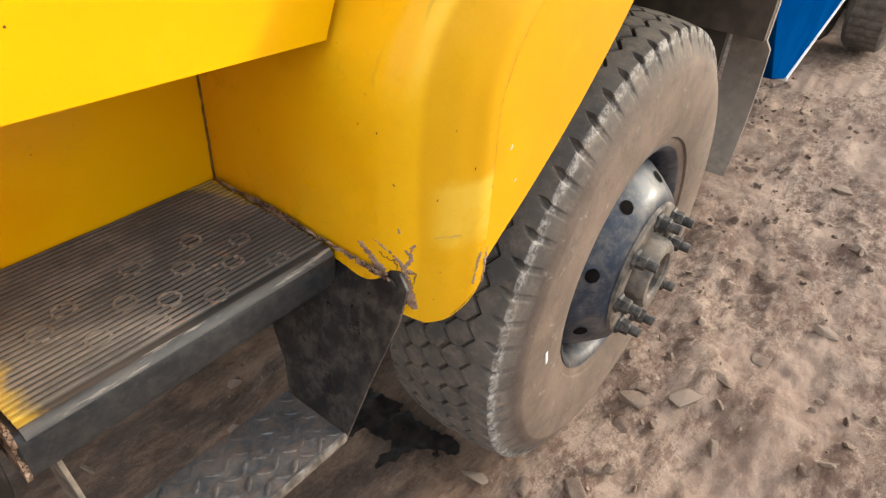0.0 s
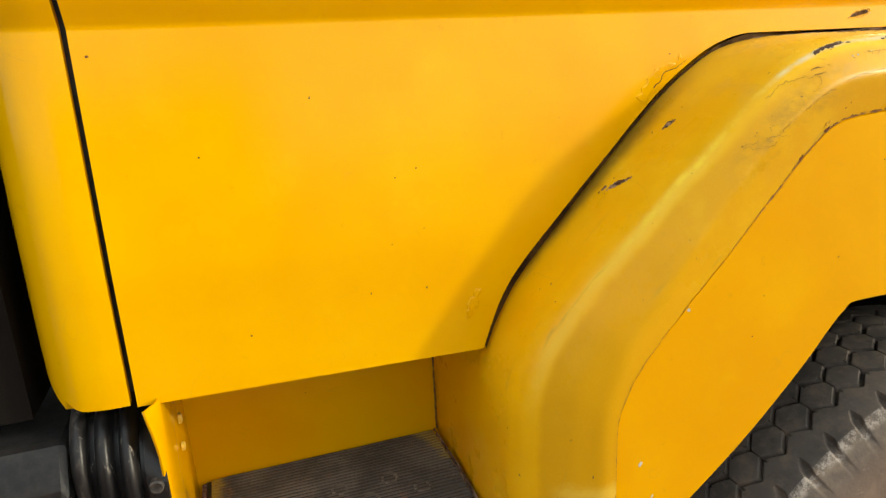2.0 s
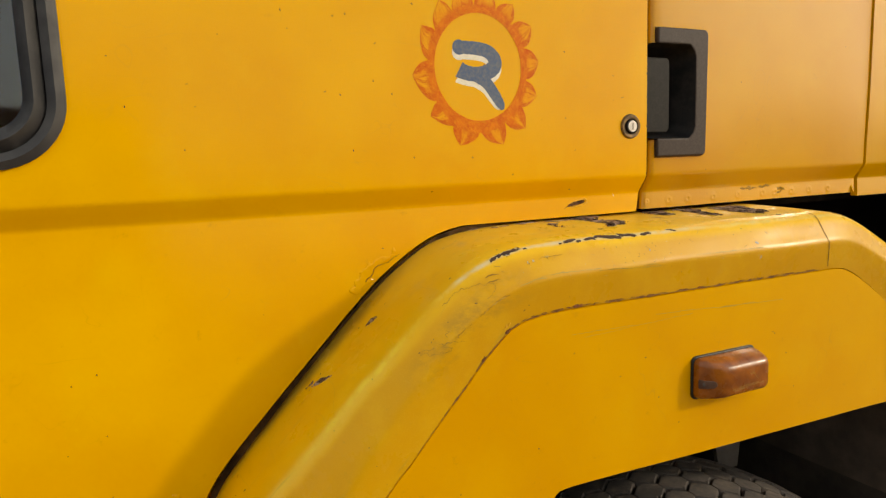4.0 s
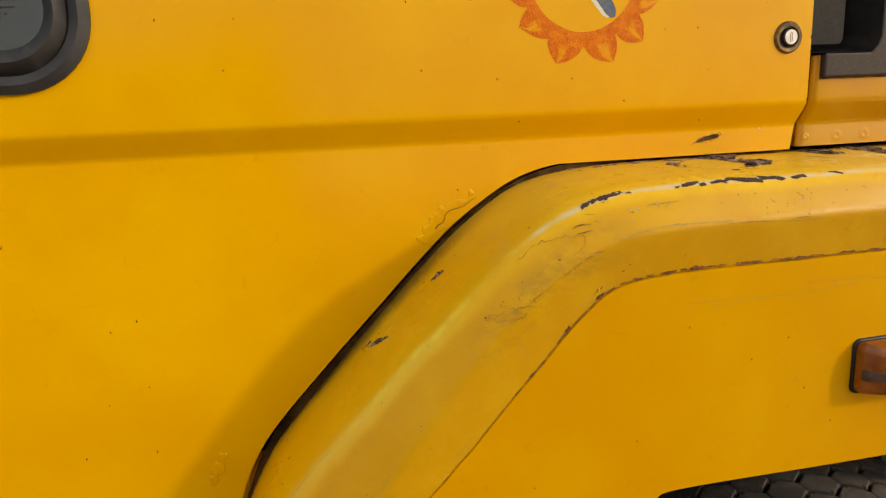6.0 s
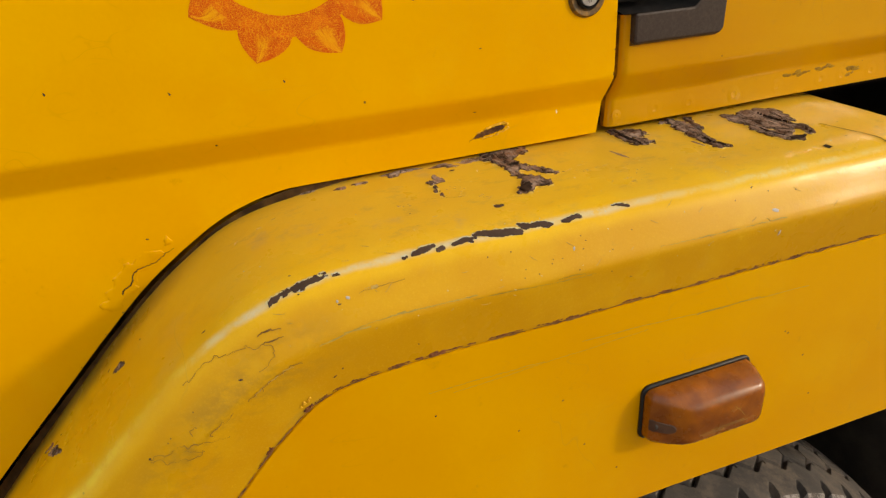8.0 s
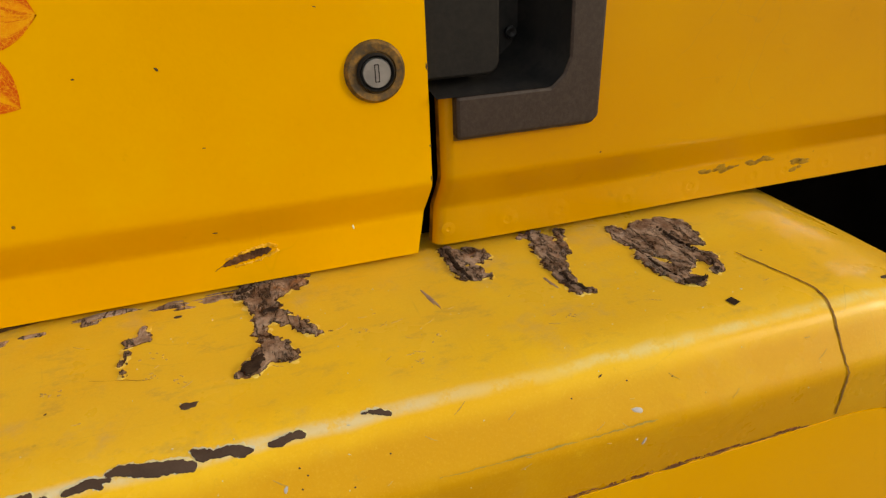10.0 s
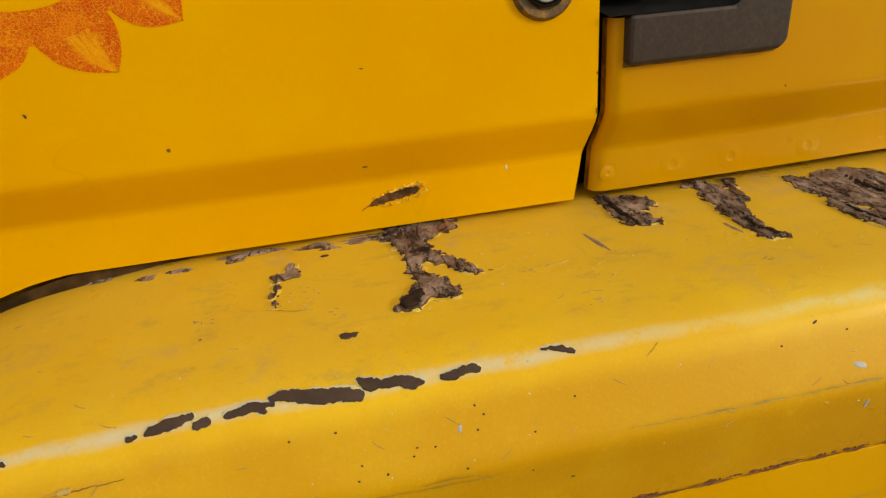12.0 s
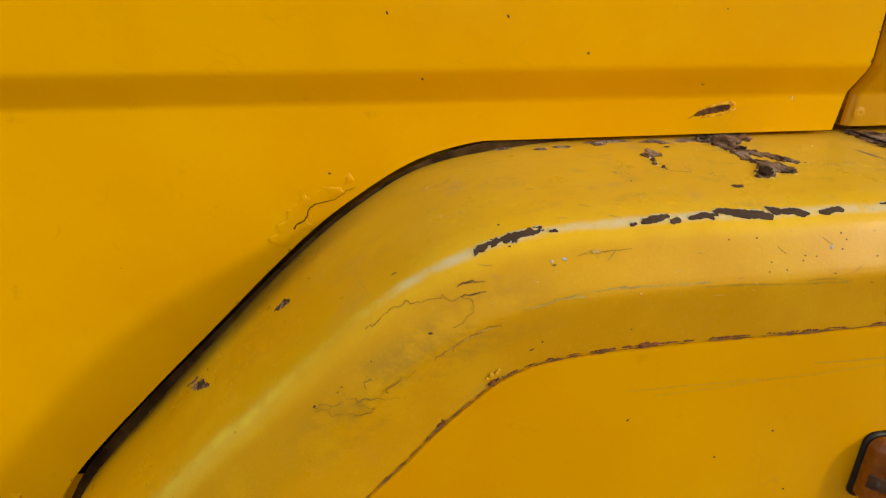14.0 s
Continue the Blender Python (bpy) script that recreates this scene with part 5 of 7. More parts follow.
for k in range(12):
    x = random.uniform(-0.36, -0.19)
    s, p = top_at(x, 0.012 + random.uniform(-0.006, 0.01))
    blob(bm, on_guard(s, p), random.uniform(0.006, 0.020), random.uniform(0.0015, 0.003), 0, 0.6, 0.0003, 0.0004, k, 4, 40)
part("edge_rust", bm, rust, mudguard, smooth=50, kind="stuff")

def on_ridge(u, v, h):
    return guard(TOP_S + u, v - 0.0008, h)


CHIPS = ([[(-0.3001, -0.0004, 0.0016), (-0.2918, -0.0023, 0.0030), (-0.2831, -0.0037, 0.0016)]],
         [[(-0.2810, 0.0004, 0.0020), (-0.2772, -0.0005, 0.0020)]],
         [[(-0.2692, -0.0009, 0.0013), (-0.2637, -0.0018, 0.0023), (-0.2585, -0.0031, 0.0020), (-0.2503, -0.0024, 0.0010)], [(-0.2586, -0.0025, 0.0016), (-0.2544, -0.0002, 0.0016)], [(-0.2508, -0.0048, 0.0013), (-0.2461, -0.0055, 0.0026), (-0.2326, -0.0021, 0.0036), (-0.2212, -0.0010, 0.0033), (-0.2150, 0.0009, 0.0026)]],
         [[(-0.2137, -0.0062, 0.0016), (-0.2103, -0.0033, 0.0033), (-0.2053, -0.0024, 0.0020), (-0.1974, -0.0022, 0.0026), (-0.1920, -0.0002, 0.0030), (-0.1875, 0.0000, 0.0013)]],
         [[(-0.1789, -0.0003, 0.0013), (-0.1738, -0.0002, 0.0026), (-0.1686, -0.0016, 0.0016), (-0.1647, -0.0019, 0.0023), (-0.1624, -0.0006, 0.0013)]],
         [[(-0.1332, -0.0043, 0.0003), (-0.1293, -0.0043, 0.0010), (-0.1239, -0.0030, 0.0016), (-0.1191, -0.0007, 0.0013)]],
         [[(-0.4070, -0.0005, 0.0020), (-0.3981, -0.0020, 0.0020), (-0.3917, -0.0029, 0.0016)], [(-0.3855, -0.0016, 0.0030), (-0.3818, -0.0011, 0.0030)], [(-0.3905, -0.0024, 0.0013), (-0.3805, -0.0033, 0.0026), (-0.3708, -0.0036, 0.0030), (-0.3644, -0.0027, 0.0013)]],
         [[(-0.3587, -0.0014, 0.0013), (-0.3558, -0.0015, 0.0013)]],
         [[(-0.3079, 0.0004, 0.0010), (-0.3055, 0.0001, 0.0010)]],
         [[(-0.3674, -0.0064, 0.0007), (-0.3642, -0.0057, 0.0010)]],
         [[(0.222, -0.0140, 0.0010), (0.238, -0.0150, 0.0038), (0.262, -0.0150, 0.0036), (0.290, -0.0150, 0.0010)]])
for k, lines in enumerate(CHIPS):
    bm = patch(bmesh.new(), on_ridge, lines, 0.0006, 0.0013 if k == 6 else 0.0005, 420, 0.0002, 0.0005, 0.0001, 3 * k + 0.7)
    part("paint_chip", bm, chip_dark, mudguard, smooth=60)
bm = bmesh.new()
for k, lines in enumerate(CHIPS[:-1]):
    patch(bm, on_ridge, [[(u, v - 0.0007, r + 0.0003) for u, v, r in line] for line in lines], 0.0007, 0.0008, 380, 0, 0.0002, 0.0, 3 * k + 0.2)
part("old_paint_rim", bm, chip_pale, mudguard, smooth=60, kind="stuff")

bm = bmesh.new()
for u, p, a, b, turn in ((-0.2156, -0.0379, 0.0048, 0.0028, 0), (-0.2220, -0.1248, 0.0024, 0.0012, 0)):
    blob(bm, on_guard(TOP_S + u, p), a, b, turn, 0.5, 0.0002, 0.0004, u * 30, 4, 30)
part("chipped_paint", bm, chip_dark, mudguard, smooth=60, kind="stuff")
bm = bmesh.new()
for u, p, a, b, turn in ((-0.0695, -0.0896, 0.0016, 0.012, -12), (0.0103, -0.0802, 0.0010, 0.007, -14), (0.0990, -0.0520, 0.0016, 0.003, 40)):
    blob(bm, on_guard(TOP_S + u, p), a, b, turn, 0.6, 0.0002, 0.0004, u * 30, 4, 30)
part("scraped_primer", bm, primer, mudguard, smooth=60, kind="stuff")
bm = bmesh.new()
for u, p, a, b in ((-0.2334, -0.0868, 0.008, 0.006), (-0.2378, -0.0674, 0.007, 0.004), (-0.0792, -0.0509, 0.009, 0.005), (-0.0929, -0.0312, 0.008, 0.0035), (-0.2194, -0.0591, 0.007, 0.004), (-0.1150, -0.0700, 0.006, 0.003), (-0.2850, -0.0720, 0.009, 0.004), (0.0050, -0.0420, 0.005, 0.003)):
    for k in range(9):
        da, db = random.gauss(0, 0.5) * a, random.gauss(0, 0.5) * b
        blob(bm, on_guard(TOP_S + u + da, p + db), random.uniform(0.0004, 0.0016), random.uniform(0.0003, 0.0008), random.uniform(-60, 60), 0.6, 0, 0.0003, u * 40 + k, 2, 12)
part("stain_fleck", bm, bruise, mudguard, smooth=60, kind="stuff")
bm = bmesh.new()
for k in range(60):
    u, p = random.uniform(-0.42, 0.15), random.choice((random.uniform(-0.115, -0.008), random.uniform(0.006, 0.05)))
    n, lean = random.uniform(0.002, 0.008), random.uniform(-0.9, 0.9)
    patch(bm, on_ridge, [[(u, p, 0.00016), (u + 0.5 * n, p + 0.5 * lean * n + 0.0004, 0.00024), (u + n, p + lean * n, 0.00012)]], 0.0003, 0.0001, 900, 0.0, 0.0003, seed=k)
part("hairline", bm, bruise, mudguard, kind="stuff")
bm = bmesh.new()
for k in range(80):
    u, p = random.uniform(-0.42, 0.15), random.uniform(-0.115, 0.05)
    blob(bm, on_guard(TOP_S + u, p), random.uniform(0.0003, 0.0009), random.uniform(0.0003, 0.0006), random.uniform(-30, 30), 0.5, 0, 0.0003, k + 0.5, 2, 10)
part("pale_fleck", bm, chip_pale, mudguard, kind="stuff")
s, p = TOP_S + 0.1062, -0.0211
# flat dark face laid on the sheet for the hole's shade
bm = bmesh.new()
bm.faces.new([bm.verts.new(guard(s + u, p + v, 0.0005)) for u, v in ((-0.0042, -0.002), (0.002, -0.004), (0.0042, 0.002), (-0.002, 0.004))])
part("square_hole", bm, rust_hole, mudguard)

bm = bmesh.new()
for k, line in enumerate(([(-0.556, -0.089, 0.0016), (-0.549, -0.086, 0.0042), (-0.543, -0.082, 0.0016)], [(-0.652, -0.092, 0.0016), (-0.643, -0.086, 0.0052), (-0.636, -0.077, 0.0026), (-0.628, -0.070, 0.0010)], [(-0.66, -0.102, 0.0008), (-0.65, -0.100, 0.0022)])):
    patch(bm, on_ridge, [line], 0.0008, 0.0014, 380, 0.0008, 0.0003, 0.0, k * 5.0, 150)
part("slope_rust", bm, rust, mudguard, smooth=50, kind="stuff")
bm = bmesh.new()
for k in range(34):
    s = edge_at[0] + (edge_at[-1] * 0.62) * random.random()
    p = random.choice((random.uniform(-0.11, -0.01), random.uniform(0.005, 0.075)))
    blob(bm, on_guard(s, p), random.uniform(0.0006, 0.003), random.uniform(0.0004, 0.001), random.uniform(-30, 30), 0.5, 0, 0.0003, k, 2, 12)
part("guard_speck", bm, chip_dark, mudguard, kind="stuff")


def guard_crack(name, pts, width, mat, wob=0.8, jitter=0.0015, lift=0.0006):
    """A thin broken line over the mudguard through points (s, p)."""
    fine, _ = catmull(pts, 0.0015)
    line = []
    for i, (s, p) in enumerate(fine):
        d = [noise.fractal(Vector((i * 0.30, q, p * 50)), 0.8, 2.0, 4) for q in (1.0, 9.0)]
        line.append(guard(s + jitter * d[0], p + jitter * d[1], lift))
    rows = [[], []]
    for i in range(len(line)):
        a, b = Vector(line[max(0, i - 1)]), Vector(line[min(len(line) - 1, i + 1)])
        s, p = fine[i]
        n = (Vector(guard(s, p, 0.004)) - Vector(guard(s, p, 0.0))).normalized()
        d = (b - a).cross(n).normalized()
        w = width / 2 * max(0.06, 1 + wob * noise.fractal(Vector((i * 0.12, s * 9, 2)), 1.0, 2.0, 3))
        rows[0].append(Vector(line[i]) + d * w)
        rows[1].append(Vector(line[i]) - d * w)
    bm = grid(rows)
    bmesh.ops.recalc_face_normals(bm, faces=bm.faces)
    return part(name, bm, mat, mudguard)


def seam_p(s):
    return seam_end(s) - 0.0004


S0 = along(-0.75, 1.0)
SM = along(-0.50, 1.34)
guard_crack("seam_rust", [(s, seam_p(s) - 0.0004) for s in np.linspace(S0, SM, 40)], 0.0005, fine_crack, 2.0, 0.0004, 0.0006)
guard_crack("seam_rust", [(s, seam_p(s) - 0.0004) for s in np.linspace(SM, along(0.17, 1.503), 60)], 0.0012, seam_dirt, 2.0, 0.0005, 0.0006)
bm = bmesh.new()
for k in range(48):
    u = random.uniform(-0.43, 0.14)
    v = seam_p(TOP_S + u) - 0.0008
    n = random.uniform(0.004, 0.018)
    patch(bm, on_ridge, [[(u, v, 0.0002), (u + 0.3 * n, v - 0.0003, random.uniform(0.0003, 0.0008)), (u + n, v, 0.0002)]], 0.0006, 0.0006, 700, 0.0005, 0.0003, 0.0, k * 2.0, 200)
for u, r in ((-0.300, 0.0020), (-0.293, 0.0012), (-0.436, 0.0018), (-0.430, 0.0014), (-0.493, 0.0016)):
    v = seam_p(TOP_S + u) - 0.001
    patch(bm, on_ridge, [[(u - 0.003, v, r * 0.6), (u + 0.003, v - 0.0004, r)]], 0.0006, 0.0008, 600, 0.0012, 0.0003, 0.0, u * 50, 200)
part("seam_flake", bm, seam_brown, mudguard, "broken rust along the seam", smooth=50, kind="stuff")
bm = bmesh.new()
for u, v, r in ((-0.432, 0.0795, 0.0022), (-0.427, 0.0800, 0.0016), (-0.424, 0.0785, 0.0014), (-0.437, 0.0805, 0.0012)):
    blob(bm, on_guard(TOP_S + u, v), r, r * 0.8, 0, 0.3, 0.0004, 0.0014, u * 90, 4, 20)
part("sealant_lump", bm, crack_lip, mudguard, smooth=70, kind="stuff")


def ridge_line(name, pts, width, mat, wob=0.8, jitter=0.0012):
    return guard_crack(name, [(TOP_S + u, v) for u, v in pts], width, mat, wob, jitter, 0.0005)


ridge_line("paint_crack", [(-0.490, 0.0066), (-0.475, 0.005), (-0.461, 0.006), (-0.453, 0.0094), (-0.4435, 0.0136), (-0.4364, 0.0144), (-0.4335, 0.020), (-0.424, 0.0215), (-0.4208, 0.027), (-0.4255, 0.0325), (-0.434, 0.0335), (-0.441, 0.034)], 0.00042, fine_crack, 0.9, 0.0025)
ridge_line("paint_crack", [(-0.4263, 0.0139), (-0.417, 0.0150), (-0.4086, 0.0178)], 0.0008, crack_dark, 1.2)
ridge_line("paint_crack", [(-0.4263, 0.0206), (-0.418, 0.0218), (-0.4107, 0.023)], 0.0006, crack_dark, 1.2)
ridge_line("paint_crack", [(-0.545, 0.0232), (-0.5375, 0.0256), (-0.5228, 0.0339), (-0.5114, 0.0416), (-0.4958, 0.0549)], 0.0004, fine_crack, 1.3, 0.003)
ridge_line("paint_crack", [(-0.546, 0.024), (-0.534, 0.0363), (-0.5214, 0.0468), (-0.5159, 0.0475), (-0.5242, 0.035)], 0.00035, fine_crack, 1.3, 0.003)
ridge_line("paint_crack", [(-0.503, 0.0430), (-0.496, 0.0420), (-0.4913, 0.0430), (-0.4805, 0.044)], 0.0006, fine_crack, 1.6, 0.004)
ridge_line("paint_crack", [(-0.511, 0.0341), (-0.506, 0.031), (-0.502, 0.0302)], 0.0004, fine_crack, 1.4, 0.003)
ridge_line("paint_crack", [(-0.3463, 0.0150), (-0.332, 0.0148), (-0.3105, 0.0144)], 0.00035, fine_crack, 1.2, 0.001)
ridge_line("paint_crack", [(-0.266, -0.0755), (-0.250, -0.070), (-0.235, -0.0648)], 0.0003, fine_crack, 1.2, 0.001)
for k in range(7):
    u = -0.464 + 0.0072 * k
    ridge_line("scratch", [(u, 0.0444 + 0.001 * (k % 3)), (u + 0.006, 0.0440), (u + 0.011, 0.0445 + 0.0006 * k)], 0.0004, bruise if k % 2 else fine_crack, 1.8, 0.003)
for line in ([(-0.389, 0.0405), (-0.3725, 0.0400), (-0.3488, 0.0375), (-0.3168, 0.0370)], [(-0.3674, 0.0385), (-0.355, 0.0392), (-0.346, 0.040)], [(-0.33, 0.0372), (-0.29, 0.0380), (-0.26, 0.0385)], [(-0.2645, 0.0417), (-0.2375, 0.0424), (-0.2056, 0.0443), (-0.1647, 0.0459)], [(-0.1943, 0.0426), (-0.1784, 0.0422), (-0.1607, 0.0458)], [(-0.10, 0.0365), (-0.04, 0.0372), (0.03, 0.0375)]):
    ridge_line("scratch", line, 0.0006, scuff_green, 1.4, 0.0007)
bm = bmesh.new()
patch(bm, on_ridge, [[(-0.3355, 0.0150, 0.0012), (-0.3325, 0.0150, 0.0014)]], 0.0005, 0.0004, 700, 0.0003, 0.0005)
part("burst_blister", bm, bruise, mudguard, smooth=60)
bm = bmesh.new()
for u, v, a, b in ((-0.3550, 0.0158, 0.0016, 0.0014), (-0.3632, 0.0163, 0.0009, 0.0016), (-0.1753, 0.0218, 0.0010, 0.0022), (0.022, 0.052, 0.0010, 0.0030), (0.0182, 0.0295, 0.0040, 0.0018)):
    blob(bm, on_guard(TOP_S + u, v), a, b, 20, 0.4, 0, 0.0004, u * 70, 3, 18)
part("pale_chip", bm, chip_grey, mudguard, smooth=60, kind="stuff")
bm = bmesh.new()
for u, v in ((-0.524, 0.023), (-0.528, 0.0238), (-0.498, 0.0227), (-0.2459, 0.0132), (-0.2269, 0.0133), (-0.2182, 0.0288), (-0.2204, 0.0348), (-0.2082, 0.0342), (-0.1963, 0.0292), (-0.1945, 0.0260), (-0.1868, 0.0270), (-0.1746, 0.0387), (-0.1673, 0.0133), (-0.1676, 0.0236), (-0.1640, 0.0177), (-0.1428, 0.0294), (-0.1457, 0.0483), (-0.1226, 0.0178), (0.015, 0.012), (0.044, 0.016), (-0.02, 0.014)):
    blob(bm, on_guard(TOP_S + u, v), 0.0007, 0.0006, 0, 0.4, 0, 0.0004, u * 70, 2, 12)
part("paint_pit", bm, chip_dark, mudguard, smooth=60, kind="stuff")
ridge_line("sheet_joint", [(0.1502, -0.0702), (0.158, -0.042), (0.1659, -0.014), (0.1650, 0.004), (0.1672, 0.0262), (0.1715, 0.050), (0.1780, 0.081)], 0.0014, crack_dark, 0.5, 0.0006)
TIP = along(-0.75, 0.90) - TOP_S
ridge_line("lower_crack", [(TIP - 0.016, 0.004), (TIP + 0.004, 0.010), (TIP + 0.004, -0.006), (TIP + 0.020, -0.016), (TIP + 0.028, -0.032)], 0.0014, crack_dark, 1.2, 0.004)
bm = bmesh.new()
for k, line in enumerate(([(-0.060, -0.020, 0.004), (-0.036, -0.018, 0.007), (-0.016, -0.022, 0.0075), (0.004, -0.030, 0.006), (0.018, -0.042, 0.0045), (0.030, -0.058, 0.003)], [(0.0, -0.006, 0.001), (0.008, 0.002, 0.0024), (0.002, 0.008, 0.0010)], [(0.030, 0.004, 0.0006), (0.040, 0.006, 0.0020), (0.046, 0.008, 0.0006)], [(-0.030, 0.098, 0.0010), (0.0, 0.100, 0.0022), (0.018, 0.102, 0.0006)])):
    patch(bm, on_ridge, [[(TIP + u, v, r) for u, v, r in line]], 0.0012, 0.0022, 260, 0.0012, 0.0003, 0.0, k * 7.0, 120)
for k, line in enumerate(([(0.010, -0.003, 0.0022), (-0.010, 0.002, 0.0034), (-0.024, 0.004, 0.0050), (-0.038, 0.006, 0.0056), (-0.046, 0.010, 0.0042)], [(0.036, -0.001, 0.0012), (0.030, 0.004, 0.0024), (0.024, 0.005, 0.0026), (0.015, -0.001, 0.0024)], [(0.044, -0.040, 0.0006), (0.034, -0.022, 0.0010), (0.022, -0.008, 0.0018), (0.010, -0.004, 0.0022)], [(0.016, 0.090, 0.0014), (0.004, 0.087, 0.0024), (-0.004, 0.086, 0.0010), (-0.026, 0.083, 0.0016)], [(0.064, -0.010, 0.0014), (0.060, -0.009, 0.0012)])):
    patch(bm, on_ridge, [[(TIP + u, v, r) for u, v, r in line]], 0.0010, 0.0016, 300, 0.0010, 0.0004, 0.0, 40 + k * 7.0, 120)
part("tip_rust", bm, primer, mudguard, smooth=50, kind="stuff")
ridge_line("scuff", [(TIP + 0.052, 0.030), (TIP + 0.0505, 0.045), (TIP + 0.049, 0.062)], 0.0016, bruise, 1.4, 0.002)


bm = bmesh.new()
for x, z in ((-0.182, 1.337), (-0.224, 1.319), (0.060, 1.337), (0.064, 1.334), (-0.296, 1.361), (-0.159, 1.279), (0.09, 1.30), (0.11, 1.245), (-0.35, 1.25), (-0.47, 1.17)):
    blob(bm, lambda u, v, h: (x + u, -0.1440 - h, z + v), 0.0013, 0.0009, 30, 0.4, 0, 0.0004, x * 40, 2, 12)
part("skirt_speck", bm, chip_dark, skirt, kind="stuff")
for ends, w in ((((-0.165, 1.393), (0.078, 1.383)), 0.0005), (((-0.05, 1.387), (0.02, 1.386)), 0.0007), (((-0.30, 1.385), (-0.20, 1.384)), 0.0004), (((-0.28, 1.379), (-0.10, 1.386)), 0.00035)):
    (xa, za), (xb, zb) = ends
    line = [(xa + (xb - xa) * u, -0.1443, za + (zb - za) * u + 0.0012 * fbm((u * 4, xa * 9, 0))) for u in np.linspace(0, 1, 60)]
    part("scratch", ribbon(line, w, wob=0.9, seed=xa), scuff_green, skirt)
bm = bmesh.new()
for x, z, a, b in ((-0.618, 1.038, 0.0022, 0.0042), (-0.562, 1.219, 0.003, 0.0022), (-0.600, 0.99, 0.0016, 0.003)):
    blob(bm, lambda u, v, h: (x + u, -0.1440 - h, z + v), a, b, -30, 0.4, 0, 0.0004, x * 40, 3, 16)
part("pale_chip", bm, chip_grey, skirt, kind="stuff")

# marker lamp on the skirt
bm = prism(round_rect(-0.1025, 0.019, 1.264, 1.325, 0.009, 5), -0.143, -0.1475, "y")
lamp = part("marker_lamp", bm, plastic, truck, "amber side marker lamp in a black base", bevel=0.0015, smooth=40)
rows = []
for y, left, g in ((-0.148, 0.0, 0.0), (-0.156, 0.001, 0.0006), (-0.166, 0.010, 0.003), (-0.174, 0.020, 0.0055), (-0.178, 0.027, 0.009), (-0.1795, 0.033, 0.013)):
    rows.append([(x, y, z) for x, z in round_rect(-0.1005 + left, 0.017 - g * 0.9, 1.2665 + g * 0.8, 1.3225 - g * 1.1, 0.008, 5)])
bm = grid(rows, True)
bm.faces.new([v for v in list(bm.verts)[-len(rows[0]):]])
bmesh.ops.recalc_face_normals(bm, faces=bm.faces)
lens = part("lens", bm, amber_lens, lamp, "dusty amber plastic lens", smooth=50, bevel=0.0012)


def on_lens_end(u, v, h):
    """Over the sloping end of the lens: u runs from the base outwards."""
    x, y = np.interp(u, (0.0, 0.0135, 0.0263, 0.0344), (-0.0998, -0.0905, -0.0805, -0.0735)), np.interp(u, (0.0, 0.0135, 0.0263, 0.0344), (-0.1560, -0.1660, -0.1740, -0.1780))
    return (x - 0.7 * h, y - 0.7 * h, 1.2895 + v)


# laid-on patch; the pocket's shade is put into its darker amber
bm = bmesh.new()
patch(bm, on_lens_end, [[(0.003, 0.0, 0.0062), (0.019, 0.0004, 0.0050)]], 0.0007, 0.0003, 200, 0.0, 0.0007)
part("screw_pocket", bm, simple("shadowed_amber", (0.055, 0.022, 0.010), (0.10, 0.05, 0.028), 60, (0.35, 0.55), 0, 0.1, 300), lamp, "dark patch laid on the lens for the screw pocket", smooth=60)
bm = bmesh.new()
blob(bm, on_lens_end, 0.0030, 0.0030, 0, 0.05, 0, 0.0016, 0, 3, 18)
for v in bm.verts:
    v.co += Vector((0.0040, -0.0040, 0.0))
part("lamp_screw", bm, hub_steel, lamp, "small dull screw", smooth=60)
for k, line in enumerate((((-0.062, 1.2815), (-0.030, 1.2822), (0.0, 1.2835)), ((-0.058, 1.2795), (-0.034, 1.2802)), ((-0.026, 1.3030), (-0.019, 1.2960), (-0.013, 1.2885)), ((-0.030, 1.2985), (-0.018, 1.2990)), ((-0.050, 1.2838), (-0.012, 1.2845)))):
    fine, _ = catmull(line, 0.001)
    part("scratch", ribbon([(x, -0.1799, z + 0.0004 * fbm((x * 60, k, 0))) for x, z in fine], 0.00045, wob=1.2, seed=k * 3.0), bruise, lens)

# ---- step well ----
part("step_well_back", box((-1.145, 0.236, 0.80), (-0.745, 0.246, 1.32)), paint, truck, "yellow back of the step well")
CURVE = [(0.10, 1.150), (0.036, 1.143), (-0.004, 1.128), (-0.027, 1.096), (-0.031, 1.065), (-0.027, 1.030), (-0.018, 1.000), (0.003, 0.940), (0.024, 0.885), (0.036, 0.845), (0.050, 0.795), (0.075, 0.786)]


def bumper_front(z):
    """How far out the bumper end reaches at a height."""
    return float(np.interp(z, [q for _, q in reversed(CURVE[3:])], [y for y, _ in reversed(CURVE[3:])]))


side_line, _ = catmull([(-1.127, 0.24), (-1.1235, 0.10), (-1.1212, 0.045), (-1.1202, 0.020), (-1.1207, 0.0), (-1.1228, -0.014), (-1.1265, -0.020)], 0.005)


def cheek_x(y, z):
    return float(np.interp(-y, [-q for _, q in side_line], [x for x, _ in side_line])) - 0.004 * (z - 0.853) / 0.3


rows = []
for k in range(21):
    z = 0.889 + (1.166 - 0.889) * k / 20
    lip = bumper_front(min(z, 1.10)) + 0.019
    tongue = 0.007 * min(1.0, max(0.0, (z - 1.105) / 0.058)) ** 1.6
    rows.append([(cheek_x(y, z) - tongue * min(1.0, max(0.0, (0.0 - y) / 0.014)), y + lip * min(1.0, max(0.0, (0.10 - y) / 0.10)), z) for _, y in side_line])
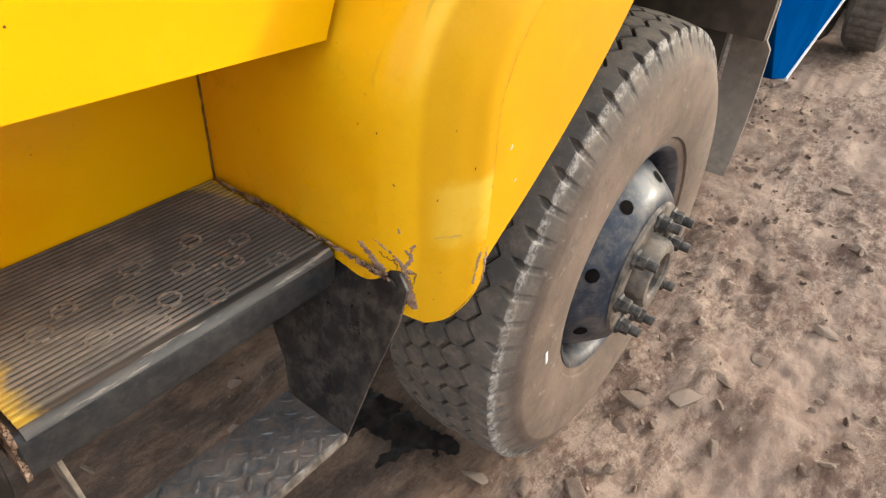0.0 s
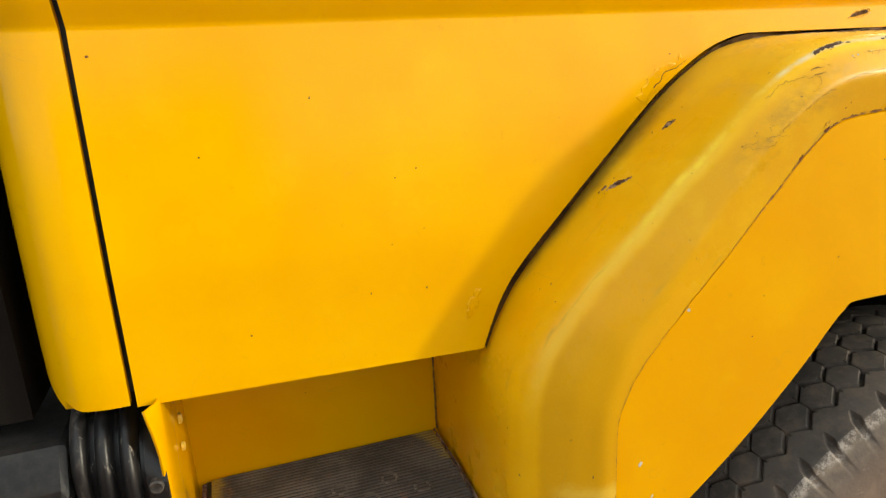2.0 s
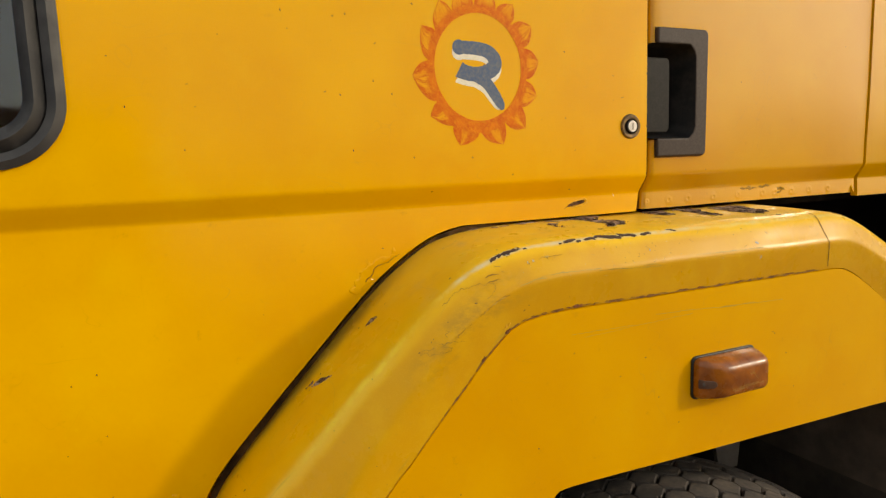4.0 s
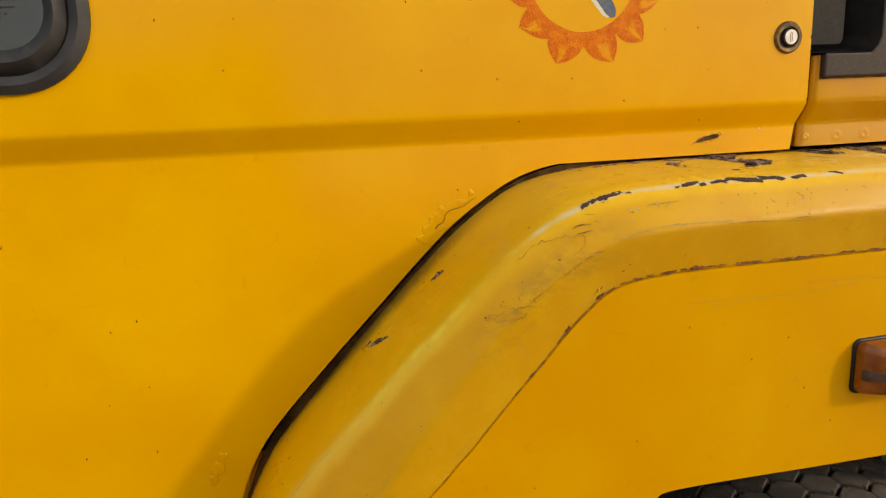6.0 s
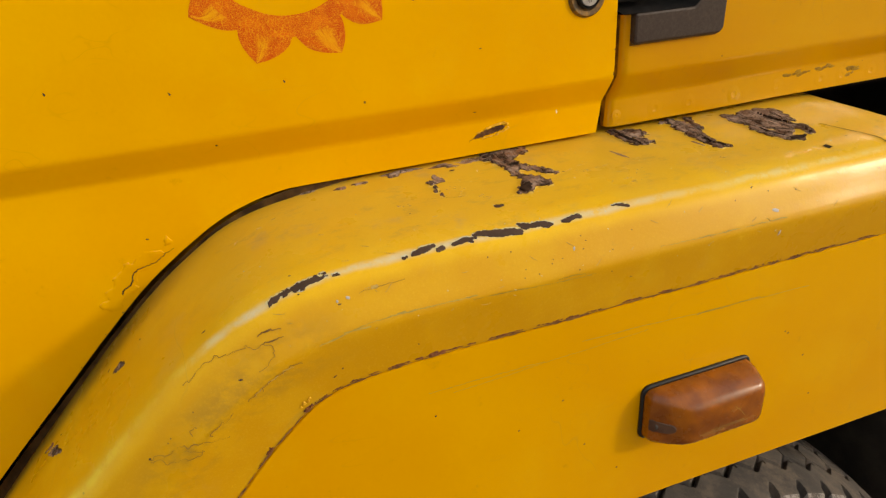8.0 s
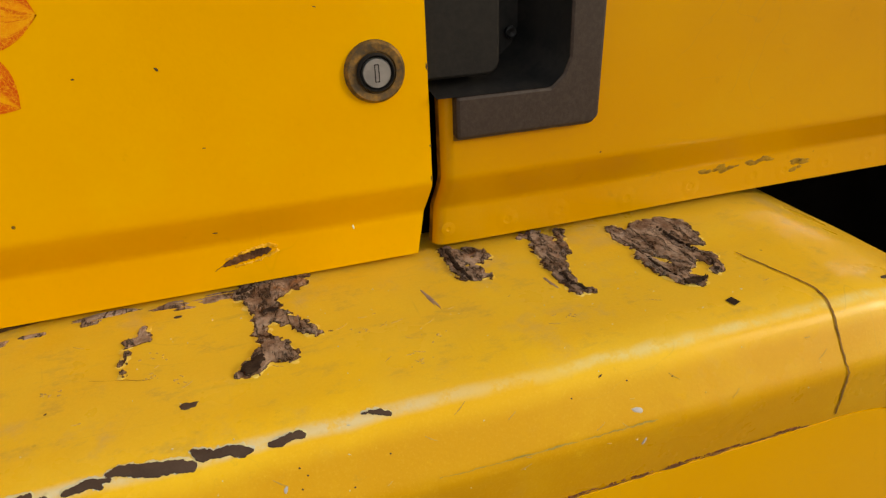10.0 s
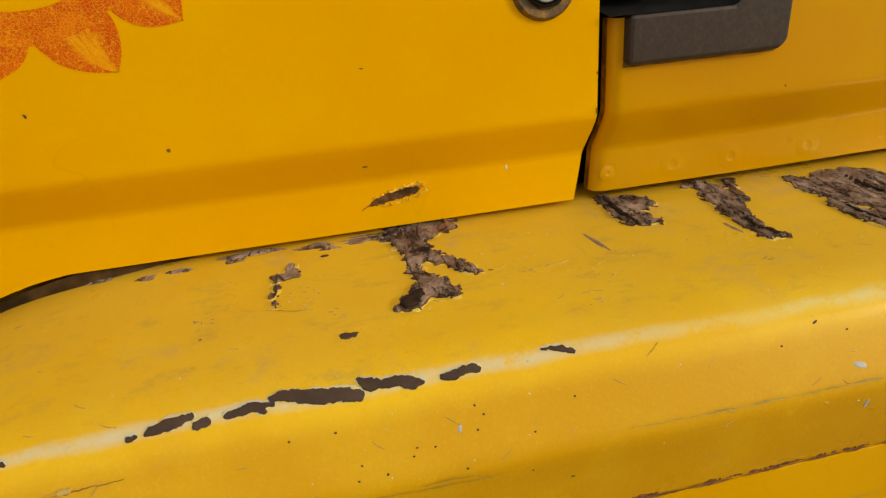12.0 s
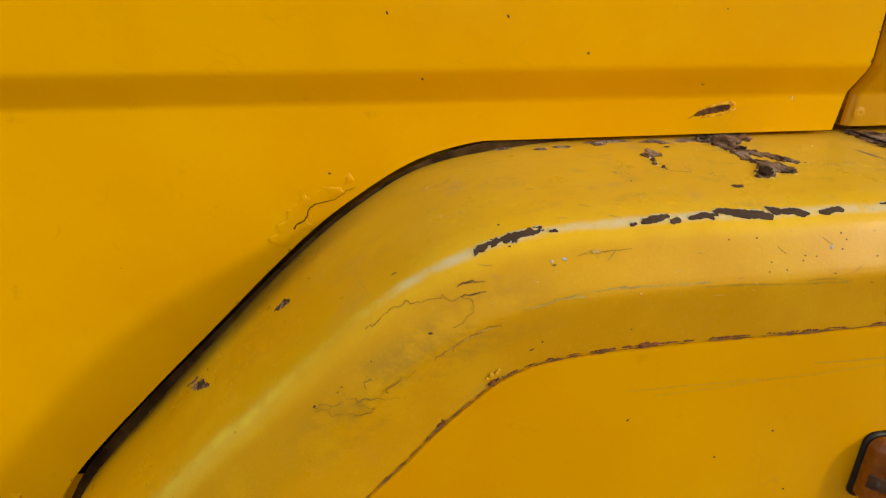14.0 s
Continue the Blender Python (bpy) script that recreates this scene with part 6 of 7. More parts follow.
cheek = part("step_well_side", grid(rows, flip=True), paint, truck, "yellow side cheek of the step well", smooth=50, solid=0.003)
for y, z, size in ((0.125, 1.074, 0.0075), (0.102, 1.046, 0.0055)):
    bm = lathe([(0.0, size), (-0.0035, size), (-0.0045, 0.7 * size), (-0.0045, 0.0)], 6, (0, 0))
    bmesh.ops.transform(bm, matrix=pose(cheek_x(y, z) + 0.002, y, z, 0, 0, 90), verts=bm.verts)
    part("bolt", bm, edge_pale, cheek, "painted-over hexagon bolt")

for pts in (((0.118, 1.152), (0.090, 1.128), (0.076, 1.119), (0.098, 1.112), (0.090, 1.098)), ((0.052, 1.124), (0.036, 1.112), (0.032, 1.102), (0.020, 1.088), (0.012, 1.066), (0.016, 1.040))):
    fine, _ = catmull(pts, 0.002)
    line = [(cheek_x(y, z) + 0.0042, y + 0.0012 * fbm((k * 0.4, 2.0, 0)), z) for k, (y, z) in enumerate(fine)]
    part("paint_crack", ribbon(line, 0.0022, (1, 0, 0), wob=1.0), crack_dark, cheek)

step = part("upper_step", prism([(-0.002, 0.853), (0.236, 0.853), (0.236, 0.903), (0.006, 0.903), (-0.001, 0.897), (-0.004, 0.888)], -1.1175, -0.754, "x"), step_plastic, truck, "black plastic cab step with worn front edge", bevel=0.003, smooth=40)
rows = []
NR = 29
for y, h in [(0.007, 0.0002), (0.009, 0.0010), (0.0135, 0.0008), (0.0155, 0.0002)] + [(0.0165 + 0.0075 * (k + q) + 0.0006, h) for k in range(NR) for q, h in ((0.0, 0.0002), (0.14, 0.0032), (0.56, 0.0032), (0.70, 0.0002))] + [(0.236, 0.0002)]:
    rows.append([(x, y, 0.9035 + h + 0.0006 * fbm((x * 11, y * 11, 2.0), 2)) for x in np.linspace(-1.108, -0.756, 40)])
mat = part("ribbed_mat", grid(rows, flip=False), mat_rubber, step, "dusty ribbed rubber tread mat", smooth=30)
for x, y in ((-0.930, 0.135), (-0.856, 0.132), (-0.816, 0.094), (-0.892, 0.095), (-0.849, 0.063), (-0.965, 0.087), (-0.932, 0.059), (-1.011, 0.121), (-0.896, 0.030), (-0.811, 0.032), (-1.043, 0.105), (-1.010, 0.058), (-0.960, 0.036)):
    low = 0.0031 if y > 0.04 else 0.0017
    rows = [[(x + r * math.cos(t), y + r * math.sin(t), 0.9035 + h) for t in (2 * math.pi * i / 28 for i in range(28))] for r, h in ((0.0134, 0.0006), (0.0124, low), (0.0100, low), (0.0090, 0.0006))]
    part("tread_ring", grid(rows, True, flip=False), ring_rubber, step, smooth=80)
part("front_lip", prism([(-0.0030, 0.8975), (-0.001, 0.9015), (0.004, 0.9054), (0.0065, 0.9054), (0.004, 0.899), (-0.001, 0.895)], -1.108, -0.757, "x"), scuffed_lip(), step, "scuffed pale front lip", smooth=40)
part("side_strip", prism([(0.0, 0.85), (0.21, 0.90), (0.21, 0.916), (0.0, 0.916), (-0.004, 0.86)], -1.1195, -1.1145, "x"), rust, step, "rusty side strip")

lower = part("lower_step", box((-1.083, -0.066, 0.672), (-0.812, 0.044, 0.676)), plate_steel, truck, "muddy chequer-plate lower step")
part("front_lip", prism([(-0.070, 0.664), (-0.066, 0.664), (-0.066, 0.677), (-0.070, 0.6765)], -1.083, -0.812, "x"), edge_steel, lower, "bright worn steel front lip")
for k in range(13):
    for j in range(5):
        x, y = -1.070 + 0.0205 * k + (0.010 if j % 2 else 0), -0.055 + 0.0215 * j
        if x > -0.82:
            continue
        tilt = 45 if (k + j) % 2 else -45
        bm = bmesh.new()
        blob(bm, lambda u, v, h: (x + u, y + v, 0.676 + h), 0.0105, 0.0032, tilt, 0.05, 0, 0.0018, 0, 3, 16)
        part("tread_stud", bm, plate_steel, lower, smooth=60)


def bracket(x0, x1, outline, name, label, metal=steel_black):
    """A hanger plate between z of the outline; x moves from x0 (top) to x1 (bottom)."""
    bm = prism(outline, 0.0, 0.005, "x")
    for v in bm.verts:
        v.co.x += x1 + (x0 - x1) * (v.co.z - 0.66) / 0.24
    return part(name, bm, metal, truck, label, bevel=0.001)


hang = bracket(-0.745, -0.812, [(0.10, 0.90), (-0.092, 0.908), (-0.108, 0.893), (-0.106, 0.85), (-0.085, 0.76), (-0.066, 0.66), (0.044, 0.672), (0.06, 0.71), (0.10, 0.76)], "step_bracket", "black steel step hanger with a bolt")
bm = lathe([(0.0, 0.012), (-0.002, 0.012), (-0.0035, 0.008), (-0.0035, 0.0)], 20, (0, 0))
bmesh.ops.transform(bm, matrix=pose(-0.748, -0.082, 0.889, 0, 0, -90), verts=bm.verts)
part("bolt", bm, steel_black, hang, smooth=40)
bracket(-1.095, -1.086, [(0.06, 0.86), (0.02, 0.86), (-0.066, 0.66), (-0.066, 0.675), (0.044, 0.68)], "step_bracket", "thin dusty steel step hanger", hanger_strap)

line = [(-0.7475 + 0.0006 * fbm((0, 0, z * 20)), 0.2345, z) for z in np.linspace(0.905, 1.16, 40)]
part("corner_joint", ribbon(line, 0.0034, (-0.7, -0.7, 0), wob=0.7), crack_dark, truck, "dark open joint in the step well corner")
bm = patch(bmesh.new(), lambda u, v, h: (-0.7545 - h, u, v), [[(0.225, 0.911, 0.0022), (0.16, 0.912, 0.003), (0.115, 0.912, 0.0065), (0.08, 0.911, 0.0055), (0.03, 0.909, 0.0025), (-0.03, 0.908, 0.003), (-0.085, 0.905, 0.004)]], 0.0022, 0.0024, 220, 0.002, 0.0008, 0.0, 5.0, 90)
part("joint_rust", bm, rust, step, "rusty joint beside the step", smooth=60, kind="stuff")

# ---- ribbed bumper end ----
curve, _ = catmull([(y, z) for y, z in CURVE], 0.012)
ct = np.gradient(curve, axis=0)
ct /= np.linalg.norm(ct, axis=1)[:, None]
ribs = []
for u in np.linspace(0, 1, 97):
    w = (u / 0.79 * 3.0 + 0.05) % 1.0
    h = 0.014 * max(0.0, math.cos(math.pi * min(0.5, abs(w - 0.46) / 0.76))) ** 0.6 if u < 0.79 else 0.006
    ribs.append((u, h))
rows = []
for (y, z), (ty, tz) in zip(curve, ct):
    rows.append([(-1.226 + 0.0985 * u, y + tz * h + 0.045 * (1 - u), z - ty * h - 0.036 * max(0.0, (u - 0.6) / 0.4) * max(0.0, (z - 1.06) / 0.09)) for u, h in ribs])
bumper = part("bumper_end", grid(rows, flip=True), scuffed_plastic(), truck, "scuffed black ribbed plastic bumper end", smooth=50, solid=0.004)
for x, z in ((-1.1385, 1.080), (-1.1400, 0.973)):
    bm = lathe([(0.004, 0.0085), (-0.003, 0.008), (-0.0045, 0.006), (-0.0035, 0.0035), (-0.0035, 0.0)], 20, (x, z))
    bmesh.ops.translate(bm, verts=bm.verts, vec=(0, bumper_front(z) - 0.001, 0))
    part("bumper_screw", bm, hub_steel, bumper, smooth=40)
part("bumper_side", prism([(-0.002, 0.90), (0.02, 0.885), (0.30, 0.885), (0.30, 1.12), (0.03, 1.12), (-0.002, 1.07)], -1.62, -1.226, "x"), plastic, truck, "smooth black bumper side", bevel=0.01)
part("bumper_flap", prism([(-1.50, 0.90), (-1.27, 0.905), (-1.221, 0.955), (-1.213, 1.02), (-1.206, 1.125), (-1.196, 1.158), (-1.235, 1.165), (-1.50, 1.165)], -0.165, -0.150, "y"), paint, truck, "yellow bumper corner plate", bevel=0.003)
# near-black box that fills the space ahead of the corner panel
part("front_dark_box", box((-1.70, 0.06, 1.14), (-1.262, 0.34, 1.9)), void, truck)

# ---- front wheel ----
WX, WZ, R = 0.061, 0.482, 0.535
wheel = thing("front_wheel", "dusty steel front wheel with worn tyre", "wheel")
wheel.parent = truck
Y_OUT, Y_IN = -0.076, 0.173
HALF = (Y_IN - Y_OUT) / 2
YC = (Y_IN + Y_OUT) / 2
NT = 60
PER = 32
ROW_W, PITCH = 0.0443, 2 * math.pi * R / NT


def hexgroove(u, v):
    """How deep the groove is at u along and v across the tread: three rows of six-sided blocks between zigzag grooves."""
    row = math.floor(v / ROW_W + 0.5)
    best = 0.0
    for q in (row - 1, row):
        if not -2 <= q <= 1:
            continue
        ph = (u / PITCH + 0.5 * q) % 1.0
        zig = (q + 0.5) * ROW_W + 0.0105 * (abs(2 * ph - 1) * 2 - 1)
        wide = 0.0046 if (ph < 0.5) == (q % 2 == 0) else 0.0034
        best = max(best, min(1.0, max(0.0, (wide - abs(v - zig)) / 0.0016)) * (1.0 if wide > 0.004 else 0.75))
    if -1 <= row <= 1:
        ph = (u / PITCH + 0.5 * row + 0.5) % 1.0
        inside = 1.0 if abs(v - row * ROW_W) < 0.5 * ROW_W else 0.0
        best = max(best, inside * 0.35 * min(1.0, max(0.0, (0.0018 - min(ph, 1 - ph) * PITCH) / 0.001)))
    return best


def pocket(i, v):
    """The slanted pockets along both shoulders of the tread."""
    w = (abs(v) - (HALF - 0.026)) / 0.026
    if w < 0:
        return 0.0
    du = ((i / PER + (0.5 if v > 0 else 0.0)) % 1.0 - 0.5) * PITCH - 0.012 * (w - 0.5)
    return min(1.0, max(0.0, (0.0085 * min(1.0, 0.25 + 1.6 * w) - abs(du)) / 0.003))


rows, uvs = [], []
ys = list(np.linspace(-HALF, HALF, 121))
n_around = NT * PER
prof = []
for y, r, k in ((-0.020, 0.272, 1.0), (-0.030, 0.292, 1.0), (-0.030, 0.296, 1.0), (-0.036, 0.300, 1.0), (-0.043, 0.335, 1.0), (-0.046, 0.385, 1.0), (-0.044, 0.430, 1.0), (-0.0415, 0.449, 1.0), (-0.0400, 0.456, 0.95), (-0.0385, 0.458, 0.9), (-0.0355, 0.468, 0.8), (-0.032, 0.471, 0.7), (-0.024, 0.488, 0.5), (-0.014, 0.508, 0.35)):
    prof.append((Y_OUT + y + 0.010, r, k))
angles = [2 * math.pi * i / n_around for i in range(n_around)]
for y, r, k in prof:
    row, uv = [], []
    for i, a in enumerate(angles):
        rr = r
        if r > 0.50:
            rr -= 0.010 * pocket(i, -HALF)
        if 0.33 < r < 0.46:
            rr += 0.001 * noise.noise(Vector((math.cos(a) * 9, math.sin(a) * 9, r * 30)))
        row.append((WX + rr * math.cos(a), y, WZ + rr * math.sin(a)))
        uv.append((a, k))
    rows.append(row)
    uvs.append(uv)
for v in ys:
    crown = 0.014 * (v / HALF) ** 2 + 0.003 * max(0.0, (abs(v) - HALF + 0.006) / 0.006) ** 2
    row, uv = [], []
    for i, a in enumerate(angles):
        u = a * R
        g = max(hexgroove(u, v), 1.1 * pocket(i, v))
        rr = R - crown - 0.010 * g
        row.append((WX + rr * math.cos(a), YC + v, WZ + rr * math.sin(a)))
        uv.append((a, 0.0 if abs(v) < HALF - 0.006 else 0.3))
    rows.append(row)
    uvs.append(uv)
for y, r, k in [(2 * YC - y, r, k) for y, r, k in reversed(prof)]:
    rows.append([(WX + r * math.cos(a), y, WZ + r * math.sin(a)) for a in angles])
    uvs.append([(a, k) for a in angles])
tyre = part("tyre", grid(rows, True, uvs, flip=True), tyre_mat, wheel, "worn truck tyre with six-sided tread blocks and muddy sidewall", smooth=38)
# flatten the foot of the tyre on the ground
for v in tyre.data.vertices:
    if v.co.z < GROUND + 0.002:
        v.co.z = GROUND + 0.002 - 0.1 * (GROUND + 0.002 - v.co.z)
bm = bmesh.new()
add_box(bm, (-0.004, -0.0006, -0.018), (0.004, 0.0006, 0.018), pose(-0.322, -0.1125, 0.470, 0, -14, 0))
part("chalk_mark", bm, white_paint, wheel, "short white chalk mark")

RO = Y_OUT
bm = lathe([(RO + 0.05, 0.262), (RO - 0.002, 0.270), (RO - 0.012, 0.279), (RO - 0.016, 0.277), (RO - 0.012, 0.268), (RO + 0.004, 0.258), (RO + 0.03, 0.250), (RO + 0.06, 0.246)], 96, (WX, WZ))
part("rim", bm, rim_paint, wheel, "dusty dark steel rim", smooth=40)
NH = 8
rows = []
for y, r in ((RO + 0.062, 0.246), (RO + 0.020, 0.233), (RO - 0.010, 0.214), (RO - 0.036, 0.194), (RO - 0.052, 0.180), (RO - 0.060, 0.160), (RO - 0.060, 0.10)):
    rows.append([(WX + r * math.cos(a), y, WZ + r * math.sin(a)) for a in (2 * math.pi * i / 120 for i in range(120))])
part("wheel_disc", grid(rows, True, flip=True), rim_paint, wheel, "blue-grey painted wheel disc with round hand holes", smooth=40)
# raised dark discs; the shade of the hand holes is their colour
for k in range(8):
    a = radians(25.3 + 45 * k)
    bm = bmesh.new()
    c = Vector((WX + 0.2065 * math.cos(a), RO - 0.020, WZ + 0.2065 * math.sin(a)))
    out = Vector((math.cos(a), 0, math.sin(a)))
    slope = (out * -0.020 + Vector((0, -0.026, 0))).normalized()
    tang = out.cross(Vector((0, 1, 0))).normalized()
    nrm = slope.cross(tang).normalized()
    if nrm.dot(out) < 0:
        nrm = -nrm
    blob(bm, lambda u, v, h: c + tang * u + slope * v + nrm * (h + 0.001), 0.0165, 0.0155, 0, 0.03, 0, 0.0008, 0, 3, 24)
    part("hand_hole", bm, void, wheel, "dark disc laid on for a round hand hole", smooth=60)
flange_mud = simple("muddy_flange", (0.050, 0.042, 0.036), (0.19, 0.148, 0.113), 24, (0.6, 0.85), 0, 0.5, 120, 0.003)
bm = lathe([(RO - 0.060, 0.163), (RO - 0.067, 0.160), (RO - 0.070, 0.152), (RO - 0.070, 0.118), (RO - 0.066, 0.113), (RO - 0.045, 0.110), (RO - 0.040, 0.100), (RO - 0.040, 0.0)], 72, (WX, WZ))
part("hub_flange", bm, flange_mud, wheel, "hub flange caked with dry mud", smooth=40)
for k in range(NH):
    a = 2 * math.pi * (k + 0.1) / NH
    cx, cz = WX + 0.1365 * math.cos(a), WZ + 0.1365 * math.sin(a)
    bm = lathe([(RO - 0.060, 0.024), (RO - 0.073, 0.024), (RO - 0.076, 0.021), (RO - 0.077, 0.0185), (RO - 0.096, 0.0175), (RO - 0.098, 0.014), (RO - 0.098, 0.0)], 6, (cx, cz))
    part("wheel_nut", bm, hub_steel, wheel, "dark greasy wheel nut on a long stud", bevel=0.001)
    bm = lathe([(RO - 0.090, 0.0115), (RO - 0.118, 0.0115), (RO - 0.121, 0.010), (RO - 0.121, 0.0)], 14, (cx, cz))
    part("stud", bm, hub_steel, wheel, smooth=40)
bm = lathe([(RO - 0.036, 0.094), (RO - 0.060, 0.090), (RO - 0.094, 0.082), (RO - 0.102, 0.076), (RO - 0.104, 0.068), (RO - 0.102, 0.056), (RO - 0.095, 0.050), (RO - 0.050, 0.048)], 48, (WX, WZ))
part("hub", bm, flange_mud, wheel, "protruding hub ring caked with dry mud", smooth=35)
bm = lathe([(RO - 0.052, 0.050), (RO - 0.052, 0.020), (RO - 0.056, 0.018), (RO - 0.056, 0.0)], 32, (WX, WZ))
part("hub_bore", bm, hub_steel, wheel, "dark greasy hub bore", smooth=35)

# dark sheets added so that the view through the arch stays dark
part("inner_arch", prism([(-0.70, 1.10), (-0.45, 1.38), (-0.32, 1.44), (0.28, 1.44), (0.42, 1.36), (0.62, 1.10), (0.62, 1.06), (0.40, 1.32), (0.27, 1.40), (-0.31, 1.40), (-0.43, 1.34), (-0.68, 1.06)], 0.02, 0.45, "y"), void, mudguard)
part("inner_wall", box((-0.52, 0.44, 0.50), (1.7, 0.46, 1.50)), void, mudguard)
part("rear_liner", prism([(0.60, 0.88), (0.63, 0.88), (0.63, 1.08), (0.42, 1.34), (0.40, 1.32), (0.60, 1.07)], -0.125, 0.44, "y"), simple("muddy_liner", (0.06, 0.042, 0.030), (0.11, 0.08, 0.057), 10, (0.9, 1.0)), mudguard)
# panel added behind the wheel; the arch's shade is put into its colour
liner_mat = simple("arch_shade_brown", (0.03, 0.022, 0.016), (0.06, 0.045, 0.033), 10, (0.9, 1.0))
part("arch_back", box((0.62, -0.03, 0.30), (0.65, 0.45, 1.09)), liner_mat, mudguard)
# unseen boxes added to keep light off the ground under the truck
part("engine_light_block", box((-0.95, 1.0, 0.45), (0.95, 1.75, 1.25)), void, truck, bevel=0.03)
part("front_light_block", box((-1.62, 0.30, 0.45), (-1.50, 2.2, 0.98)), plastic, truck, bevel=0.03)
part("stay", prism([(0.28, 1.20), (0.44, 1.20), (0.405, 0.90), (0.35, 0.90)], 0.20, 0.21, "y"), simple("dusty_stay", (0.08, 0.068, 0.056), (0.13, 0.11, 0.09), 12, (0.7, 0.9)), mudguard)
part("front_axle", box((-0.02, 0.14, 0.40), (0.10, 1.9, 0.52)), void, truck)
part("frame_rail", box((-0.4, 0.62, 0.62), (5.6, 0.70, 0.90)), void, truck)
rows = []
for k in range(15):
    z = 0.93 - 0.47 * k / 14
    rows.append([(0.70 + 0.03 * math.sin(k * 0.25) + 0.012 * math.sin(9 * y + k * 0.3), y, z) for y in np.linspace(-0.125 + 0.02 * (1 if k < 3 else 0), -0.02, 8)])
part("mudflap", grid(rows), flap_rubber, truck, "dusty grey rubber mudflap behind the wheel", smooth=60, solid=0.008)
part("flap_strip", box((0.690, -0.115, 0.86), (0.705, -0.095, 1.10)), flap_rubber, truck)

# ---- blue body and rear wheels ----
tank = part("side_panel", prism([(0.73, 0.965), (1.05, 0.654), (1.296, 0.590), (2.6, 0.872), (2.6, 1.5), (0.73, 1.5)], -0.10, -0.06, "y"), blue_paint, truck, "blue painted body side panel", bevel=0.003)
part("panel_edge", prism([(1.296, 0.582), (2.6, 0.864), (2.6, 0.876), (1.296, 0.594)], -0.106, -0.058, "y"), white_paint, tank, "white painted lower edge")
part("cargo_body", box((1.1, -0.14, 1.5), (6.0, 2.3, 2.6)), blue_paint, truck, "blue tipper body")


def rear_wheel(x, y):
    w = thing("rear_wheel", "dark dusty rear wheel of the truck", "wheel")
    w.parent = truck
    prof = [(y + 0.24, 0.28), (y + 0.27, 0.36), (y + 0.25, 0.47), (y + 0.22, 0.505), (y + 0.02, 0.505), (y - 0.01, 0.47), (y - 0.03, 0.36), (y, 0.28)]
    rows = []
    for q, r in prof:
        rows.append([(x + r * (1 - (0.02 if r > 0.5 and i % 4 == 0 else 0)) * math.cos(a), q, WZ + r * (1 - (0.02 if r > 0.5 and i % 4 == 0 else 0)) * math.sin(a)) for i, a in enumerate(2 * math.pi * j / 160 for j in range(160))])
    bm = grid(rows, True, [[(0, 0.1)] * 160 for _ in prof])
    bmesh.ops.recalc_face_normals(bm, faces=bm.faces)
    part("tyre", bm, tyre_mat, w, smooth=40)
    bm = lathe([(y, 0.28), (y + 0.05, 0.25), (y + 0.10, 0.20), (y + 0.06, 0.10), (y + 0.06, 0.0)], 40, (x, WZ))
    part("rim", bm, rim_paint, w, smooth=40)


for px in (4.4, 5.6):
    rear_wheel(px, -0.17)
    rear_wheel(px, 0.20)

# ---- loose things on the ground ----
def stone(name, x, y, size, seed, label, flat=0.42):
    bm = bmesh.new()
    dice = random.Random(int(seed * 17))
    for _ in range(15):
        d = Vector((dice.gauss(0, 1), dice.gauss(0, 1), dice.gauss(0, 1))).normalized() * dice.uniform(0.82, 1.12)
        bm.verts.new((d.x * size * 1.15, d.y * size * 0.85, d.z * size * flat))
    made = bmesh.ops.convex_hull(bm, input=bm.verts)
    bmesh.ops.delete(bm, geom=[g for g in made["geom_interior"] if isinstance(g, bmesh.types.BMVert)], context="VERTS")
    bmesh.ops.bevel(bm, geom=list(bm.edges), offset=size * 0.035, segments=1, affect="EDGES")
    ob = part(name, bm, stone_m, smooth=22)
    ob.location = (x, y, ground_height(x, y) + size * flat * 0.35)
    ob.rotation_euler = (0, 0, seed * 1.7)
    return tagged(ob, label, "stone", "stones by the wheel")


for k, (x, y, r) in enumerate(((-0.30, 0.02, 0.034), (-0.25, -0.09, 0.028), (0.19, -0.18, 0.045), (0.10, -0.19, 0.03), (0.25, -0.20, 0.028), (-0.18, -0.20, 0.04), (0.3, -0.30, 0.045), (0.42, -0.36, 0.035), (0.62, -0.42, 0.03), (0.9, -0.55, 0.04), (1.1, -0.3, 0.035), (1.5, -0.55, 0.04), (0.2, -0.42, 0.03), (-0.75, 0.30, 0.02), (1.3, -0.75, 0.05), (2.0, -0.4, 0.05))):
    stone("stone", x, y, r, k + 1.0, "dusty brown stone lying on the soil")

